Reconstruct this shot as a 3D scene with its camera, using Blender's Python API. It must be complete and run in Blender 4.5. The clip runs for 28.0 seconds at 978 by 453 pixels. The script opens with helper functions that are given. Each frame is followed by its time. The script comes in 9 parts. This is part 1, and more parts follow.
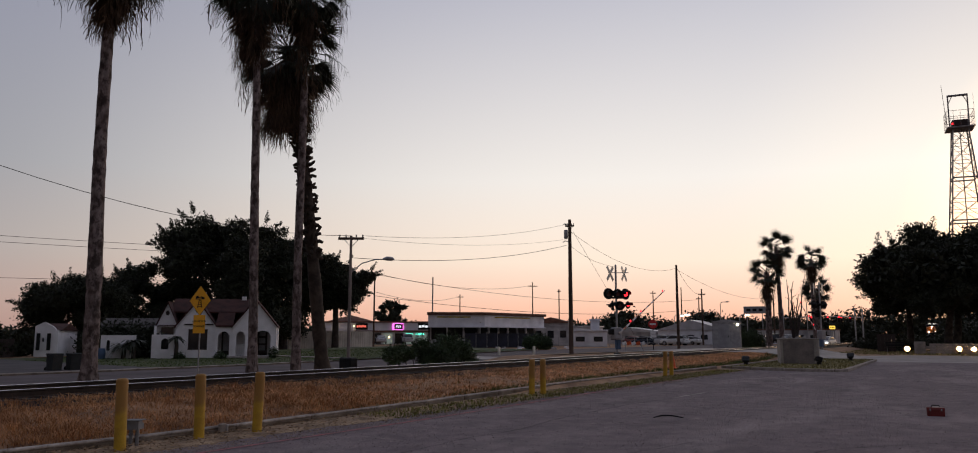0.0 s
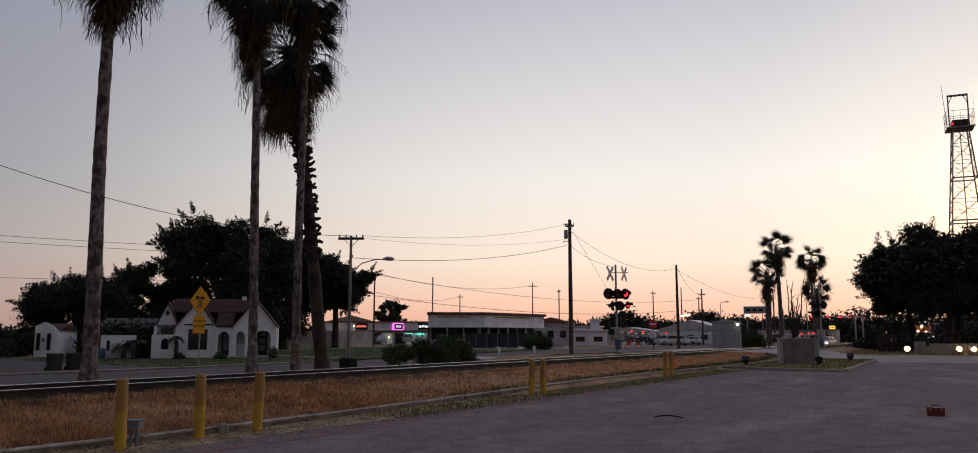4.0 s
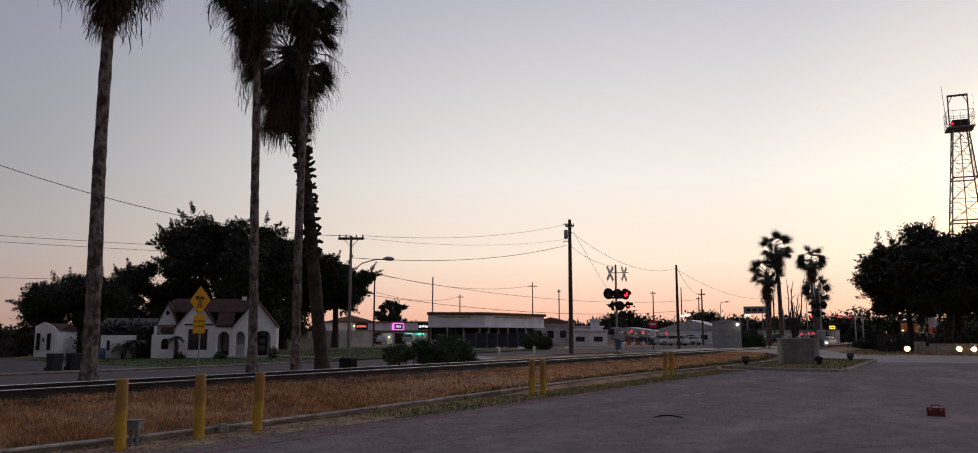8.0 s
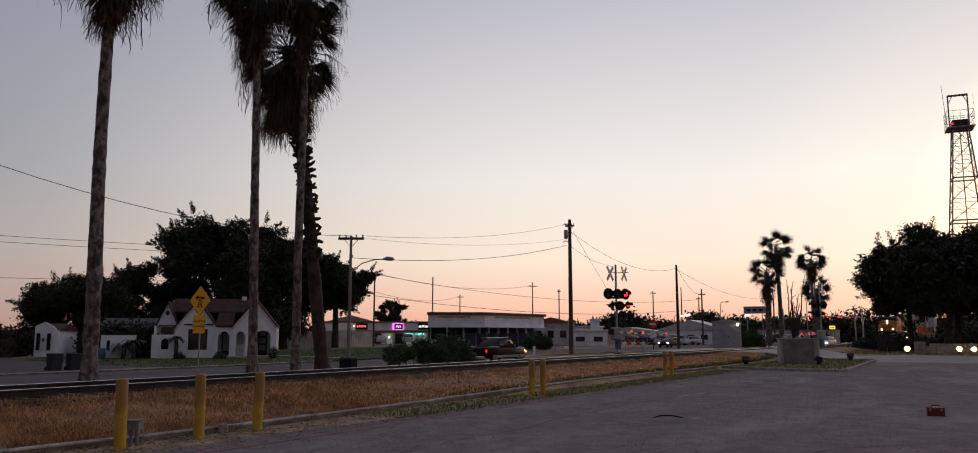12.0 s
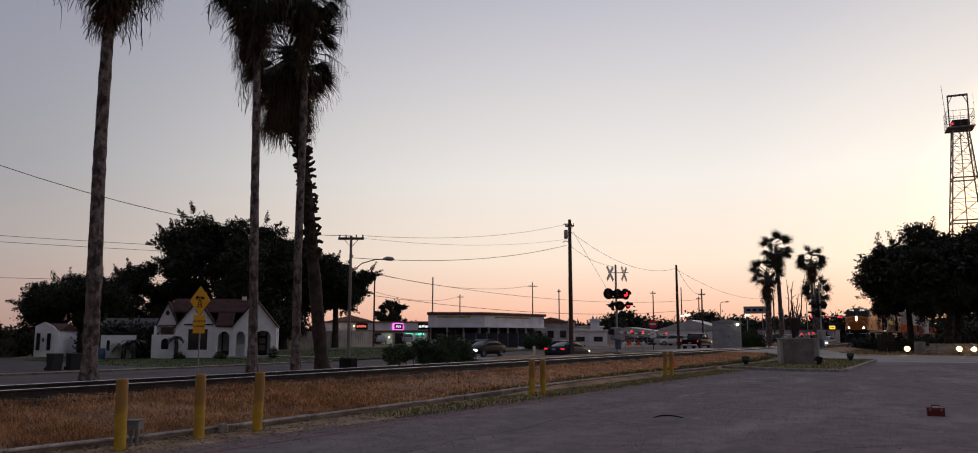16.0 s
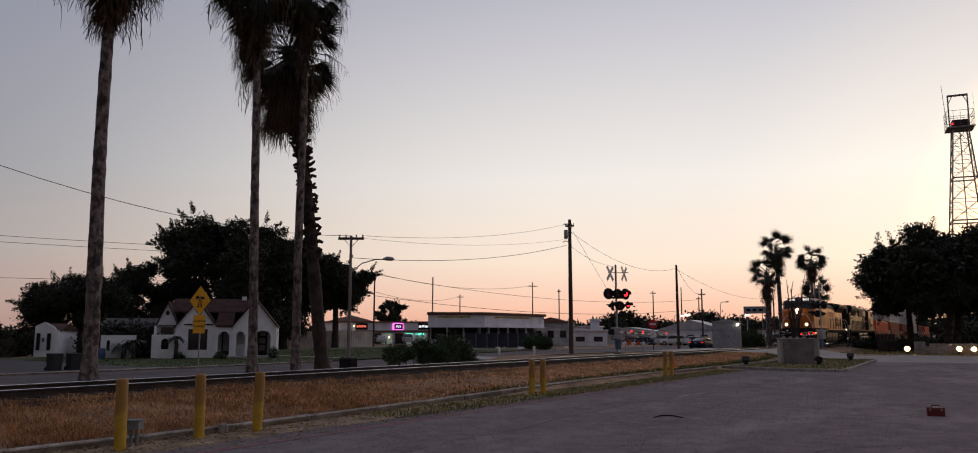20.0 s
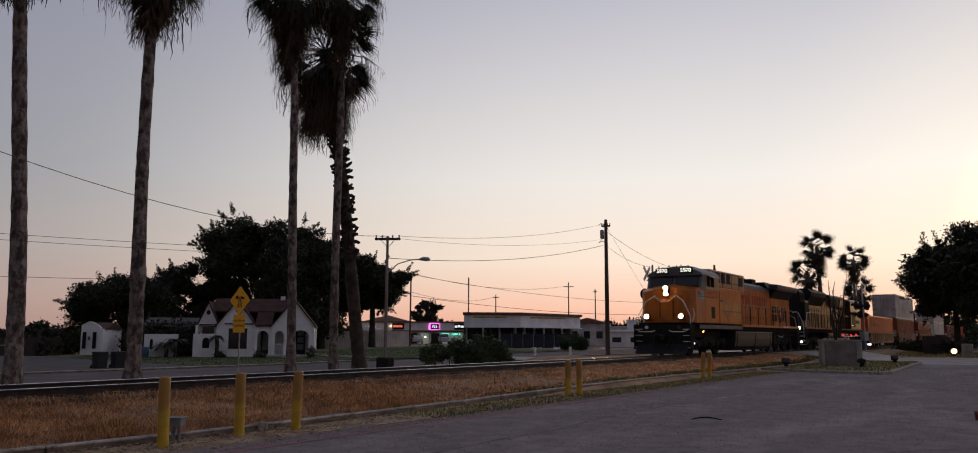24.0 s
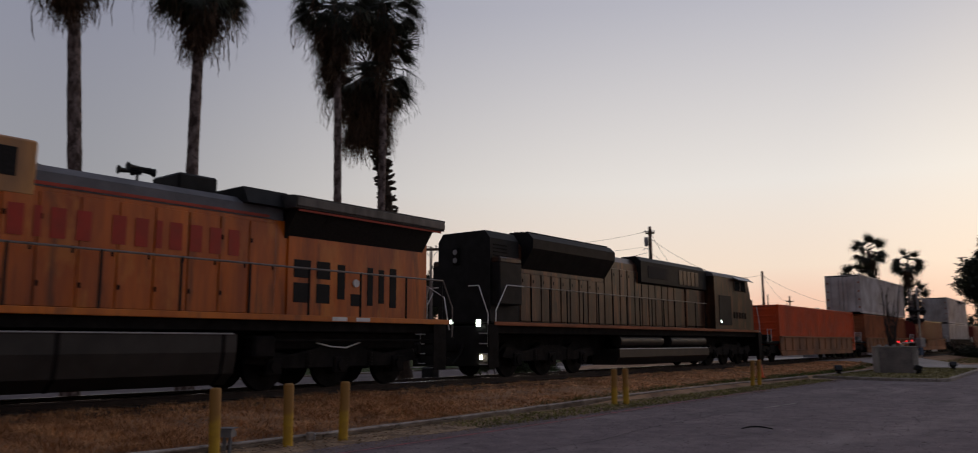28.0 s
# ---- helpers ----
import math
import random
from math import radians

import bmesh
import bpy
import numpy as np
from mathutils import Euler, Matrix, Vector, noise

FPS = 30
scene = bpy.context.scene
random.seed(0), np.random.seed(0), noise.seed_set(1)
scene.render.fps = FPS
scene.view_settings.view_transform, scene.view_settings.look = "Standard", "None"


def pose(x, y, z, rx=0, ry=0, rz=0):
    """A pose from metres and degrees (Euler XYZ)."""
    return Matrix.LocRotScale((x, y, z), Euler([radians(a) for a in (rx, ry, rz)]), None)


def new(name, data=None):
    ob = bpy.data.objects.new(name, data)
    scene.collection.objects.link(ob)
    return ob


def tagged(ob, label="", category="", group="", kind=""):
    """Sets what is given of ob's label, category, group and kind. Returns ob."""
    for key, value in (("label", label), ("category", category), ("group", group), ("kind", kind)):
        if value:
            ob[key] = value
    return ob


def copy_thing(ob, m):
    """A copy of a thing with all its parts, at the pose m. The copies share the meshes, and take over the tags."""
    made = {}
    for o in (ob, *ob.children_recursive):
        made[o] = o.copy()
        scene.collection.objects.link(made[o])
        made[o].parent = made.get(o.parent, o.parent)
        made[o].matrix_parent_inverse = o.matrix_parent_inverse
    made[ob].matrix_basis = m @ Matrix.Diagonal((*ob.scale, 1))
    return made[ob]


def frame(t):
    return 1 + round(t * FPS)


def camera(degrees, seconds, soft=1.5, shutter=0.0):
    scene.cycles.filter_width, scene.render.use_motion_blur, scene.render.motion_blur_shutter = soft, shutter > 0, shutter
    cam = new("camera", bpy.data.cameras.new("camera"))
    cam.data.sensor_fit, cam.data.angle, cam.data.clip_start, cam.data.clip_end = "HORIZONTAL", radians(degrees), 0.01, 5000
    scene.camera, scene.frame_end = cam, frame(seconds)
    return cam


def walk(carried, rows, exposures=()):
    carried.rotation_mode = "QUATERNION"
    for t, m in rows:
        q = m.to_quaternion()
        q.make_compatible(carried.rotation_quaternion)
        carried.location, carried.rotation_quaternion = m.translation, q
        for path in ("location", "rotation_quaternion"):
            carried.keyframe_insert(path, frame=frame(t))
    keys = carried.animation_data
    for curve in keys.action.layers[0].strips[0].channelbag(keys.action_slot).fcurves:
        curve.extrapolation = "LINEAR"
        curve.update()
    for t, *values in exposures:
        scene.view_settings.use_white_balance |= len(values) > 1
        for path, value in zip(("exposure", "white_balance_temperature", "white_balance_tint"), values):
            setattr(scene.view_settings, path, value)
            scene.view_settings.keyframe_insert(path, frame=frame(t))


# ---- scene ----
EYE = (0.0, 0.0, 1.55)
cam = camera(63.0, 28.0, soft=1.0, shutter=0.3)
PAN = [
    (0.0, (97.76, -0.0, 32.14)), (23.5, (97.76, -0.0, 32.14)),
    (23.6, (97.756, -0.065, 32.105)), (23.7, (97.761, -0.103, 32.101)), (23.8, (97.765, -0.141, 32.623)),
    (23.9, (97.769, -0.179, 33.81)), (24.0, (97.773, -0.217, 34.693)), (24.1, (97.778, -0.149, 34.613)),
    (24.2, (97.862, -0.081, 34.426)), (24.3, (98.134, -0.012, 33.744)), (24.4, (98.106, 0.057, 32.297)),
    (24.5, (97.984, 0.126, 31.407)), (24.6, (97.953, 0.112, 30.6)), (24.7, (97.963, 0.098, 30.294)),
    (24.8, (97.911, 0.083, 30.726)), (24.9, (97.931, 0.069, 31.947)), (25.0, (97.966, 0.055, 33.075)),
    (25.1, (97.932, 0.138, 33.32)), (25.2, (97.9, 0.22, 33.64)), (25.3, (97.868, 0.304, 34.004)),
    (25.4, (97.837, 0.387, 34.62)), (25.5, (97.806, 0.471, 35.318)), (25.6, (97.821, 0.438, 35.654)),
    (25.7, (97.836, 0.406, 36.361)), (25.8, (97.851, 0.373, 37.206)), (25.9, (97.865, 0.34, 37.964)),
    (26.0, (97.879, 0.307, 39.256)), (26.1, (97.925, 0.313, 39.811)), (26.2, (97.971, 0.318, 40.629)),
    (26.3, (98.017, 0.323, 41.221)), (26.4, (98.063, 0.328, 41.859)), (26.5, (98.109, 0.332, 42.349)),
    (26.6, (98.204, 0.327, 41.608)), (26.7, (98.3, 0.325, 40.584)), (26.8, (98.396, 0.325, 38.86)),
    (26.9, (98.491, 0.327, 37.326)), (27.0, (98.587, 0.331, 36.099)), (27.1, (98.556, 0.313, 33.978)),
    (27.2, (98.525, 0.295, 33.313)), (27.3, (98.494, 0.276, 32.738)), (27.4, (98.464, 0.257, 32.647)),
    (27.5, (98.433, 0.237, 32.879)), (27.6, (98.435, 0.24, 33.31)), (27.7, (98.437, 0.242, 34.3)),
    (27.8, (98.439, 0.245, 35.5)), (27.9, (98.441, 0.247, 36.6)), (28.0, (98.443, 0.25, 37.861))]
walk(cam, [(t, pose(*EYE, *turn)) for t, turn in PAN], [(0.0, 0.05), (15.0, 0.02), (23.5, 0.0), (25.0, 0.02), (26.5, -0.08), (28.0, -0.15)])

# ---- light: the sky after sunset, brightest over the far end of the line ----
world = bpy.data.worlds.new("dusk")
scene.world = world
world.use_nodes = True
wn, wl = world.node_tree.nodes, world.node_tree.links
wn.clear()


def wnode(kind, **values):
    n = wn.new(kind)
    for k, v in values.items():
        n.inputs[k].default_value = v
    return n


def ramp_of(nodes, stops):
    n = nodes.new("ShaderNodeValToRGB")
    el = n.color_ramp.elements
    while len(el) < len(stops):
        el.new(0.5)
    for e, (p, c) in zip(el, stops):
        e.position, e.color = p, (*c, 1)
    return n


GLOW = Vector((-0.12, 0.993, 0.0)).normalized()
w_co = wn.new("ShaderNodeTexCoord")
w_sep = wn.new("ShaderNodeSeparateXYZ")
wl.new(w_co.outputs["Generated"], w_sep.inputs[0])
w_dot = wn.new("ShaderNodeVectorMath")
w_dot.operation = "DOT_PRODUCT"
w_dot.inputs[1].default_value = GLOW
wl.new(w_co.outputs["Generated"], w_dot.inputs[0])
w_side = wn.new("ShaderNodeMapRange")
w_side.interpolation_type = "SMOOTHSTEP"
w_side.inputs["From Min"].default_value, w_side.inputs["From Max"].default_value = 0.46, 1.02
wl.new(w_dot.outputs["Value"], w_side.inputs["Value"])
COOL = [(0.0, (0.41, 0.265, 0.235)), (0.04, (0.45, 0.33, 0.295)), (0.10, (0.415, 0.37, 0.357)), (0.19, (0.340, 0.342, 0.370)),
        (0.40, (0.282, 0.292, 0.373)), (1.0, (0.30, 0.31, 0.40))]
WARM = [(0.0, (0.93, 0.42, 0.28)), (0.035, (1.02, 0.61, 0.44)), (0.09, (1.02, 0.83, 0.67)), (0.19, (0.93, 0.875, 0.82)),
        (0.40, (0.575, 0.57, 0.63)), (1.0, (0.36, 0.37, 0.46))]
w_cool, w_warm = ramp_of(wn, COOL), ramp_of(wn, WARM)
wl.new(w_sep.outputs["Z"], w_cool.inputs[0])
wl.new(w_sep.outputs["Z"], w_warm.inputs[0])
w_mix = wn.new("ShaderNodeMix")
w_mix.data_type = "RGBA"
wl.new(w_side.outputs[0], w_mix.inputs["Factor"])
wl.new(w_cool.outputs[0], w_mix.inputs[6])
wl.new(w_warm.outputs[0], w_mix.inputs[7])
# the sky opposite the glow is already dim
w_far = wn.new("ShaderNodeMapRange")
w_far.interpolation_type = "SMOOTHSTEP"
w_far.inputs["From Min"].default_value, w_far.inputs["From Max"].default_value = -0.75, 0.42
w_far.inputs["To Min"].default_value, w_far.inputs["To Max"].default_value = 0.49, 1.0
wl.new(w_dot.outputs["Value"], w_far.inputs["Value"])
w_dim = wn.new("ShaderNodeMix")
w_dim.data_type, w_dim.blend_type = "RGBA", "MULTIPLY"
w_dim.inputs["Factor"].default_value = 1.0
wl.new(w_mix.outputs[2], w_dim.inputs[6])
wl.new(w_far.outputs[0], w_dim.inputs[7])
# the yellow afterglow over the point where the sun went down
SUNSET = Vector((0.20, 0.977, 0.06)).normalized()
w_near = wn.new("ShaderNodeVectorMath")
w_near.operation = "DOT_PRODUCT"
w_near.inputs[1].default_value = SUNSET
wl.new(w_co.outputs["Generated"], w_near.inputs[0])
w_sum = w_dim.outputs[2]
for start, tone in ((0.87, (0.17, 0.12, 0.05)), (0.955, (1.9, 0.95, 0.26))):
    w_lobe = wn.new("ShaderNodeMapRange")
    w_lobe.interpolation_type = "SMOOTHSTEP"
    w_lobe.inputs["From Min"].default_value = start
    wl.new(w_near.outputs["Value"], w_lobe.inputs["Value"])
    w_add = wn.new("ShaderNodeMix")
    w_add.data_type, w_add.blend_type = "RGBA", "ADD"
    w_add.inputs[7].default_value = (*tone, 1)
    wl.new(w_lobe.outputs[0], w_add.inputs["Factor"])
    wl.new(w_sum, w_add.inputs[6])
    w_sum = w_add.outputs[2]
w_bg = wnode("ShaderNodeBackground", Strength=1.0)
wl.new(w_sum, w_bg.inputs["Color"])
w_out = wn.new("ShaderNodeOutputWorld")
wl.new(w_bg.outputs[0], w_out.inputs[0])

# ---- materials ----
def mat(name, col, rough=0.8, metal=0.0, var=0.25, scale=3.0, fine=40.0, bump=0.0, tint=None, rnd=0.0, stretch=(1, 1, 1), spec=0.4, flip=0.0):
    """A surface with broad stains and fine grain; tint: the colour of the stains."""
    m = bpy.data.materials.new(name)
    m.use_nodes = True
    nt, n, l = m.node_tree, m.node_tree.nodes, m.node_tree.links
    b = n["Principled BSDF"]
    b.inputs["Roughness"].default_value, b.inputs["Metallic"].default_value = rough, metal
    b.inputs["Specular IOR Level"].default_value = spec
    co = n.new("ShaderNodeTexCoord")
    mp = n.new("ShaderNodeMapping")
    mp.inputs["Scale"].default_value = stretch
    l.new(co.outputs["Object"], mp.inputs[0])
    n1, n2 = n.new("ShaderNodeTexNoise"), n.new("ShaderNodeTexNoise")
    n1.inputs["Scale"].default_value, n1.inputs["Detail"].default_value = scale, 5
    n2.inputs["Scale"].default_value, n2.inputs["Detail"].default_value = fine, 6
    l.new(mp.outputs[0], n1.inputs["Vector"]), l.new(mp.outputs[0], n2.inputs["Vector"])
    t = tint or tuple(c * (1 - 1.6 * var) for c in col)
    r = ramp_of(n, [(0.36, t), (0.62, col)])
    l.new(n1.outputs["Fac"], r.inputs[0])
    g = n.new("ShaderNodeMapRange")
    g.inputs["To Min"].default_value, g.inputs["To Max"].default_value = 1 - var, 1 + var
    l.new(n2.outputs["Fac"], g.inputs["Value"])
    mul = n.new("ShaderNodeMix")
    mul.data_type, mul.blend_type = "RGBA", "MULTIPLY"
    mul.inputs["Factor"].default_value = 1
    l.new(r.outputs[0], mul.inputs[6]), l.new(g.outputs[0], mul.inputs[7])
    out = mul.outputs[2]
    if rnd:
        oi = n.new("ShaderNodeObjectInfo")
        gr = n.new("ShaderNodeMapRange")
        gr.inputs["To Min"].default_value, gr.inputs["To Max"].default_value = 1 - rnd, 1 + rnd
        l.new(oi.outputs["Random"], gr.inputs["Value"])
        m2 = n.new("ShaderNodeMix")
        m2.data_type, m2.blend_type = "RGBA", "MULTIPLY"
        m2.inputs["Factor"].default_value = 1
        l.new(out, m2.inputs[6]), l.new(gr.outputs[0], m2.inputs[7])
        out = m2.outputs[2]
    if flip:
        gi = n.new("ShaderNodeNewGeometry")
        gr = n.new("ShaderNodeMapRange")
        gr.inputs["To Min"].default_value, gr.inputs["To Max"].default_value = 1 - flip, 1 + flip
        l.new(gi.outputs["Random Per Island"], gr.inputs["Value"])
        m2 = n.new("ShaderNodeMix")
        m2.data_type, m2.blend_type = "RGBA", "MULTIPLY"
        m2.inputs["Factor"].default_value = 1
        l.new(out, m2.inputs[6]), l.new(gr.outputs[0], m2.inputs[7])
        out = m2.outputs[2]
    l.new(out, b.inputs["Base Color"])
    if bump:
        bp = n.new("ShaderNodeBump")
        bp.inputs["Strength"].default_value, bp.inputs["Distance"].default_value = min(1, bump), 0.02
        l.new(n2.outputs["Fac"], bp.inputs["Height"])
        l.new(bp.outputs[0], b.inputs["Normal"])
    return m


def glow(name, col, power, base=(0.5, 0.5, 0.5)):
    m = bpy.data.materials.new(name)
    m.use_nodes = True
    b = m.node_tree.nodes["Principled BSDF"]
    b.inputs["Base Color"].default_value = (*base, 1)
    b.inputs["Emission Color"].default_value = (*col, 1)
    b.inputs["Emission Strength"].default_value = power
    return m


ASPHALT = mat("lot_asphalt", (0.20, 0.158, 0.165), 0.93, var=0.5, scale=2.5, fine=34, bump=1.0, tint=(0.148, 0.117, 0.126), spec=0.3)


def wear(m, col, scale, lo, hi, amount, stretch=(1, 1, 1), detail=6):
    """Worn patches of another colour over a surface, with ragged edges."""
    n, l = m.node_tree.nodes, m.node_tree.links
    b = n["Principled BSDF"]
    old = b.inputs["Base Color"].links[0].from_socket
    co, mp, nz, rg, mx = (n.new(k) for k in ("ShaderNodeTexCoord", "ShaderNodeMapping", "ShaderNodeTexNoise", "ShaderNodeMapRange", "ShaderNodeMix"))
    mp.inputs["Scale"].default_value, mp.inputs["Location"].default_value = stretch, (scale, 3.7, 1.3)
    nz.inputs["Scale"].default_value, nz.inputs["Detail"].default_value, nz.inputs["Roughness"].default_value = scale, detail, 0.65
    rg.inputs["From Min"].default_value, rg.inputs["From Max"].default_value, rg.inputs["To Max"].default_value = lo, hi, amount
    mx.data_type = "RGBA"
    mx.inputs[7].default_value = (*col, 1)
    l.new(co.outputs["Object"], mp.inputs[0]), l.new(mp.outputs[0], nz.inputs["Vector"]), l.new(nz.outputs["Fac"], rg.inputs["Value"])
    l.new(rg.outputs[0], mx.inputs["Factor"]), l.new(old, mx.inputs[6]), l.new(mx.outputs[2], b.inputs["Base Color"])
    return m


wear(ASPHALT, (0.29, 0.245, 0.24), 0.55, 0.50, 0.68, 0.75, (1.0, 0.45, 1))
wear(ASPHALT, (0.085, 0.07, 0.075), 0.9, 0.56, 0.70, 0.7, (0.9, 0.5, 1))
wear(ASPHALT, (0.36, 0.31, 0.29), 5.5, 0.60, 0.70, 0.5)
STREET = mat("street_asphalt", (0.112, 0.092, 0.097), 0.9, var=0.2, scale=0.4, fine=30, bump=0.3, spec=0.25)
# paler than the street: the sky's grazing sheen is partly put into this colour
CROSSING = mat("worn_sheen_crossing_asphalt", (0.28, 0.245, 0.235), 0.62, var=0.25, scale=0.7, fine=18, bump=0.2, spec=0.5)
CONCRETE = mat("worn_concrete", (0.36, 0.33, 0.30), 0.9, var=0.25, scale=1.6, fine=25, bump=0.4, rnd=0.1)
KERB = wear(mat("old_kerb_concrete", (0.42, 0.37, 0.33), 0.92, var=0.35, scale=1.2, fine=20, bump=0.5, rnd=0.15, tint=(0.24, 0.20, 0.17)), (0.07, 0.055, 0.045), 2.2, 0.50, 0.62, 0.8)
# kerb face: soil stain and the face's shade in one dark colour
SOILED_SHADED = wear(mat("soiled_shaded_concrete", (0.20, 0.16, 0.125), 0.95, var=0.4, scale=1.5, fine=20, bump=0.6, rnd=0.15, tint=(0.10, 0.075, 0.055)), (0.30, 0.26, 0.22), 1.7, 0.56, 0.66, 0.7)
SOIL = mat("bare_soil", (0.42, 0.30, 0.19), 0.95, var=0.45, scale=2.2, fine=30, bump=0.9, tint=(0.17, 0.115, 0.075))
EARTH = mat("dry_ground", (0.38, 0.23, 0.13), 0.95, var=0.35, scale=1.1, fine=14, bump=0.7, tint=(0.17, 0.095, 0.055))
LAWN = mat("lawn_soil", (0.055, 0.078, 0.026), 0.95, var=0.35, scale=0.6, fine=25, bump=0.6, tint=(0.055, 0.062, 0.024))
DRY = mat("dry_grass", (0.57, 0.295, 0.128), 0.85, var=0.3, scale=1.6, fine=5, tint=(0.32, 0.145, 0.058), flip=0.45)
# tan grass tone that also holds the evening glow on the far strip
DRYTAN = mat("glow_tan_grass", (0.80, 0.455, 0.235), 0.85, var=0.25, scale=1.3, fine=5, tint=(0.52, 0.27, 0.125), flip=0.4)
DRYGREEN = mat("yellowing_grass", (0.28, 0.235, 0.09), 0.85, var=0.25, scale=0.8, fine=4, tint=(0.13, 0.125, 0.045), flip=0.3)
VERGEGREEN = mat("yellow_green_grass", (0.26, 0.24, 0.062), 0.85, var=0.3, scale=1.2, fine=5, tint=(0.11, 0.125, 0.032), flip=0.4)
GREEN = mat("green_grass", (0.095, 0.135, 0.032), 0.8, var=0.25, scale=0.5, fine=4, flip=0.35)
BALLAST = mat("track_ballast", (0.034, 0.026, 0.023), 0.95, var=0.5, scale=2.0, fine=16, bump=1.0)
RAIL = mat("rail_steel", (0.045, 0.030, 0.024), 0.75, 0.2, var=0.3, scale=4)
RAILTOP = mat("worn_rail_head", (0.86, 0.84, 0.83), 0.22, 1.0, var=0.08, scale=8)
TIE = mat("tie_timber", (0.05, 0.037, 0.029), 0.9, var=0.4, scale=2, fine=30, bump=0.5, rnd=0.3)
YELLOW = mat("chipped_yellow_paint", (0.55, 0.34, 0.02), 0.6, var=0.22, scale=5, fine=50, bump=0.2, tint=(0.42, 0.24, 0.02), rnd=0.08)
# the upper half of each bollard is browned by dirt, with a ragged edge
_n, _l = YELLOW.node_tree.nodes, YELLOW.node_tree.links
_b = _n["Principled BSDF"]
_old = _b.inputs["Base Color"].links[0].from_socket
_co = _n.new("ShaderNodeTexCoord")
_sep = _n.new("ShaderNodeSeparateXYZ")
_nz = _n.new("ShaderNodeTexNoise")
_nz.inputs["Scale"].default_value = 9
_add = _n.new("ShaderNodeMath")
_add.operation = "MULTIPLY_ADD"
_add.inputs[1].default_value = 0.35
_rng = _n.new("ShaderNodeMapRange")
_rng.inputs["From Min"].default_value, _rng.inputs["From Max"].default_value = 0.52, 0.78
_mx = _n.new("ShaderNodeMix")
_mx.data_type = "RGBA"
_mx.inputs[7].default_value = (0.30, 0.15, 0.03, 1)
_l.new(_co.outputs["Object"], _sep.inputs[0]), _l.new(_co.outputs["Object"], _nz.inputs["Vector"])
_l.new(_nz.outputs["Fac"], _add.inputs[0]), _l.new(_sep.outputs["Z"], _add.inputs[2])
_l.new(_add.outputs[0], _rng.inputs["Value"]), _l.new(_rng.outputs[0], _mx.inputs["Factor"])
_l.new(_old, _mx.inputs[6]), _l.new(_mx.outputs[2], _b.inputs["Base Color"])
TRUNK = wear(mat("palm_bark", (0.25, 0.20, 0.19), 0.95, var=0.5, scale=6.0, fine=26, bump=1.0, stretch=(1, 1, 0.55), tint=(0.075, 0.055, 0.048)), (0.035, 0.025, 0.021), 5.5, 0.50, 0.60, 0.85, (1, 1, 0.7))
FROND = mat("palm_leaf", (0.024, 0.031, 0.014), 0.6, var=0.3, scale=2, fine=10, rnd=0.3)
DEADFROND = mat("dead_palm_leaf", (0.095, 0.058, 0.034), 0.9, var=0.35, scale=2, fine=10, rnd=0.3, flip=0.3)
BOOT = mat("palm_leaf_stub", (0.055, 0.040, 0.030), 0.95, var=0.35, scale=3, fine=12, rnd=0.3)
LEAF = mat("oak_leaf", (0.026, 0.032, 0.015), 0.7, var=0.3, scale=0.6, fine=3, flip=0.4)
BUSH = mat("shrub_leaf", (0.045, 0.075, 0.028), 0.7, var=0.3, scale=1.2, fine=5, flip=0.4)
BARK = mat("oak_bark", (0.07, 0.055, 0.045), 0.95, var=0.4, scale=3, fine=20, bump=0.8)
STUCCO = mat("white_stucco", (0.87, 0.85, 0.87), 0.85, var=0.04, scale=1.2, fine=30, bump=0.25, tint=(0.76, 0.74, 0.75))
ROOFRED = mat("red_brown_shingle", (0.062, 0.020, 0.016), 0.9, var=0.3, scale=1.5, fine=14, bump=0.6)
DARKTRIM = mat("dark_trim", (0.035, 0.022, 0.02), 0.6, var=0.2, scale=4)
DARK = mat("dark_inside", (0.012, 0.011, 0.012), 0.8, var=0.2, scale=2)
STEEL = mat("galvanised_steel", (0.38, 0.38, 0.40), 0.5, 0.7, var=0.15, scale=4)
BLACK = mat("black_paint", (0.014, 0.014, 0.015), 0.6, spec=0.2, var=0.3, scale=3)
WOODPOLE = mat("utility_pole_wood", (0.115, 0.075, 0.055), 0.9, var=0.35, scale=2, fine=18, stretch=(1, 1, 0.15), bump=0.4)
WHITEPAINT = mat("white_paint", (0.78, 0.77, 0.78), 0.6, var=0.08, scale=2)
GREYPAINT = mat("grey_paint", (0.33, 0.33, 0.35), 0.6, var=0.15, scale=2)
TOWER = mat("tower_steel", (0.30, 0.28, 0.28), 0.5, 0.6, var=0.2, scale=3)
UPYEL = wear(mat("armour_yellow_paint", (0.60, 0.165, 0.008), 0.38, var=0.2, scale=1.1, fine=9, bump=0.05, tint=(0.40, 0.10, 0.006), stretch=(1, 1, 0.35), spec=0.5), (0.10, 0.045, 0.02), 1.4, 0.54, 0.72, 0.7, (1, 1, 0.2))
UPGREY = mat("engine_grey_paint", (0.13, 0.13, 0.145), 0.55, var=0.2, scale=1.5, fine=9)
UPRED = mat("faded_red_paint", (0.42, 0.055, 0.03), 0.6, var=0.2, scale=2)
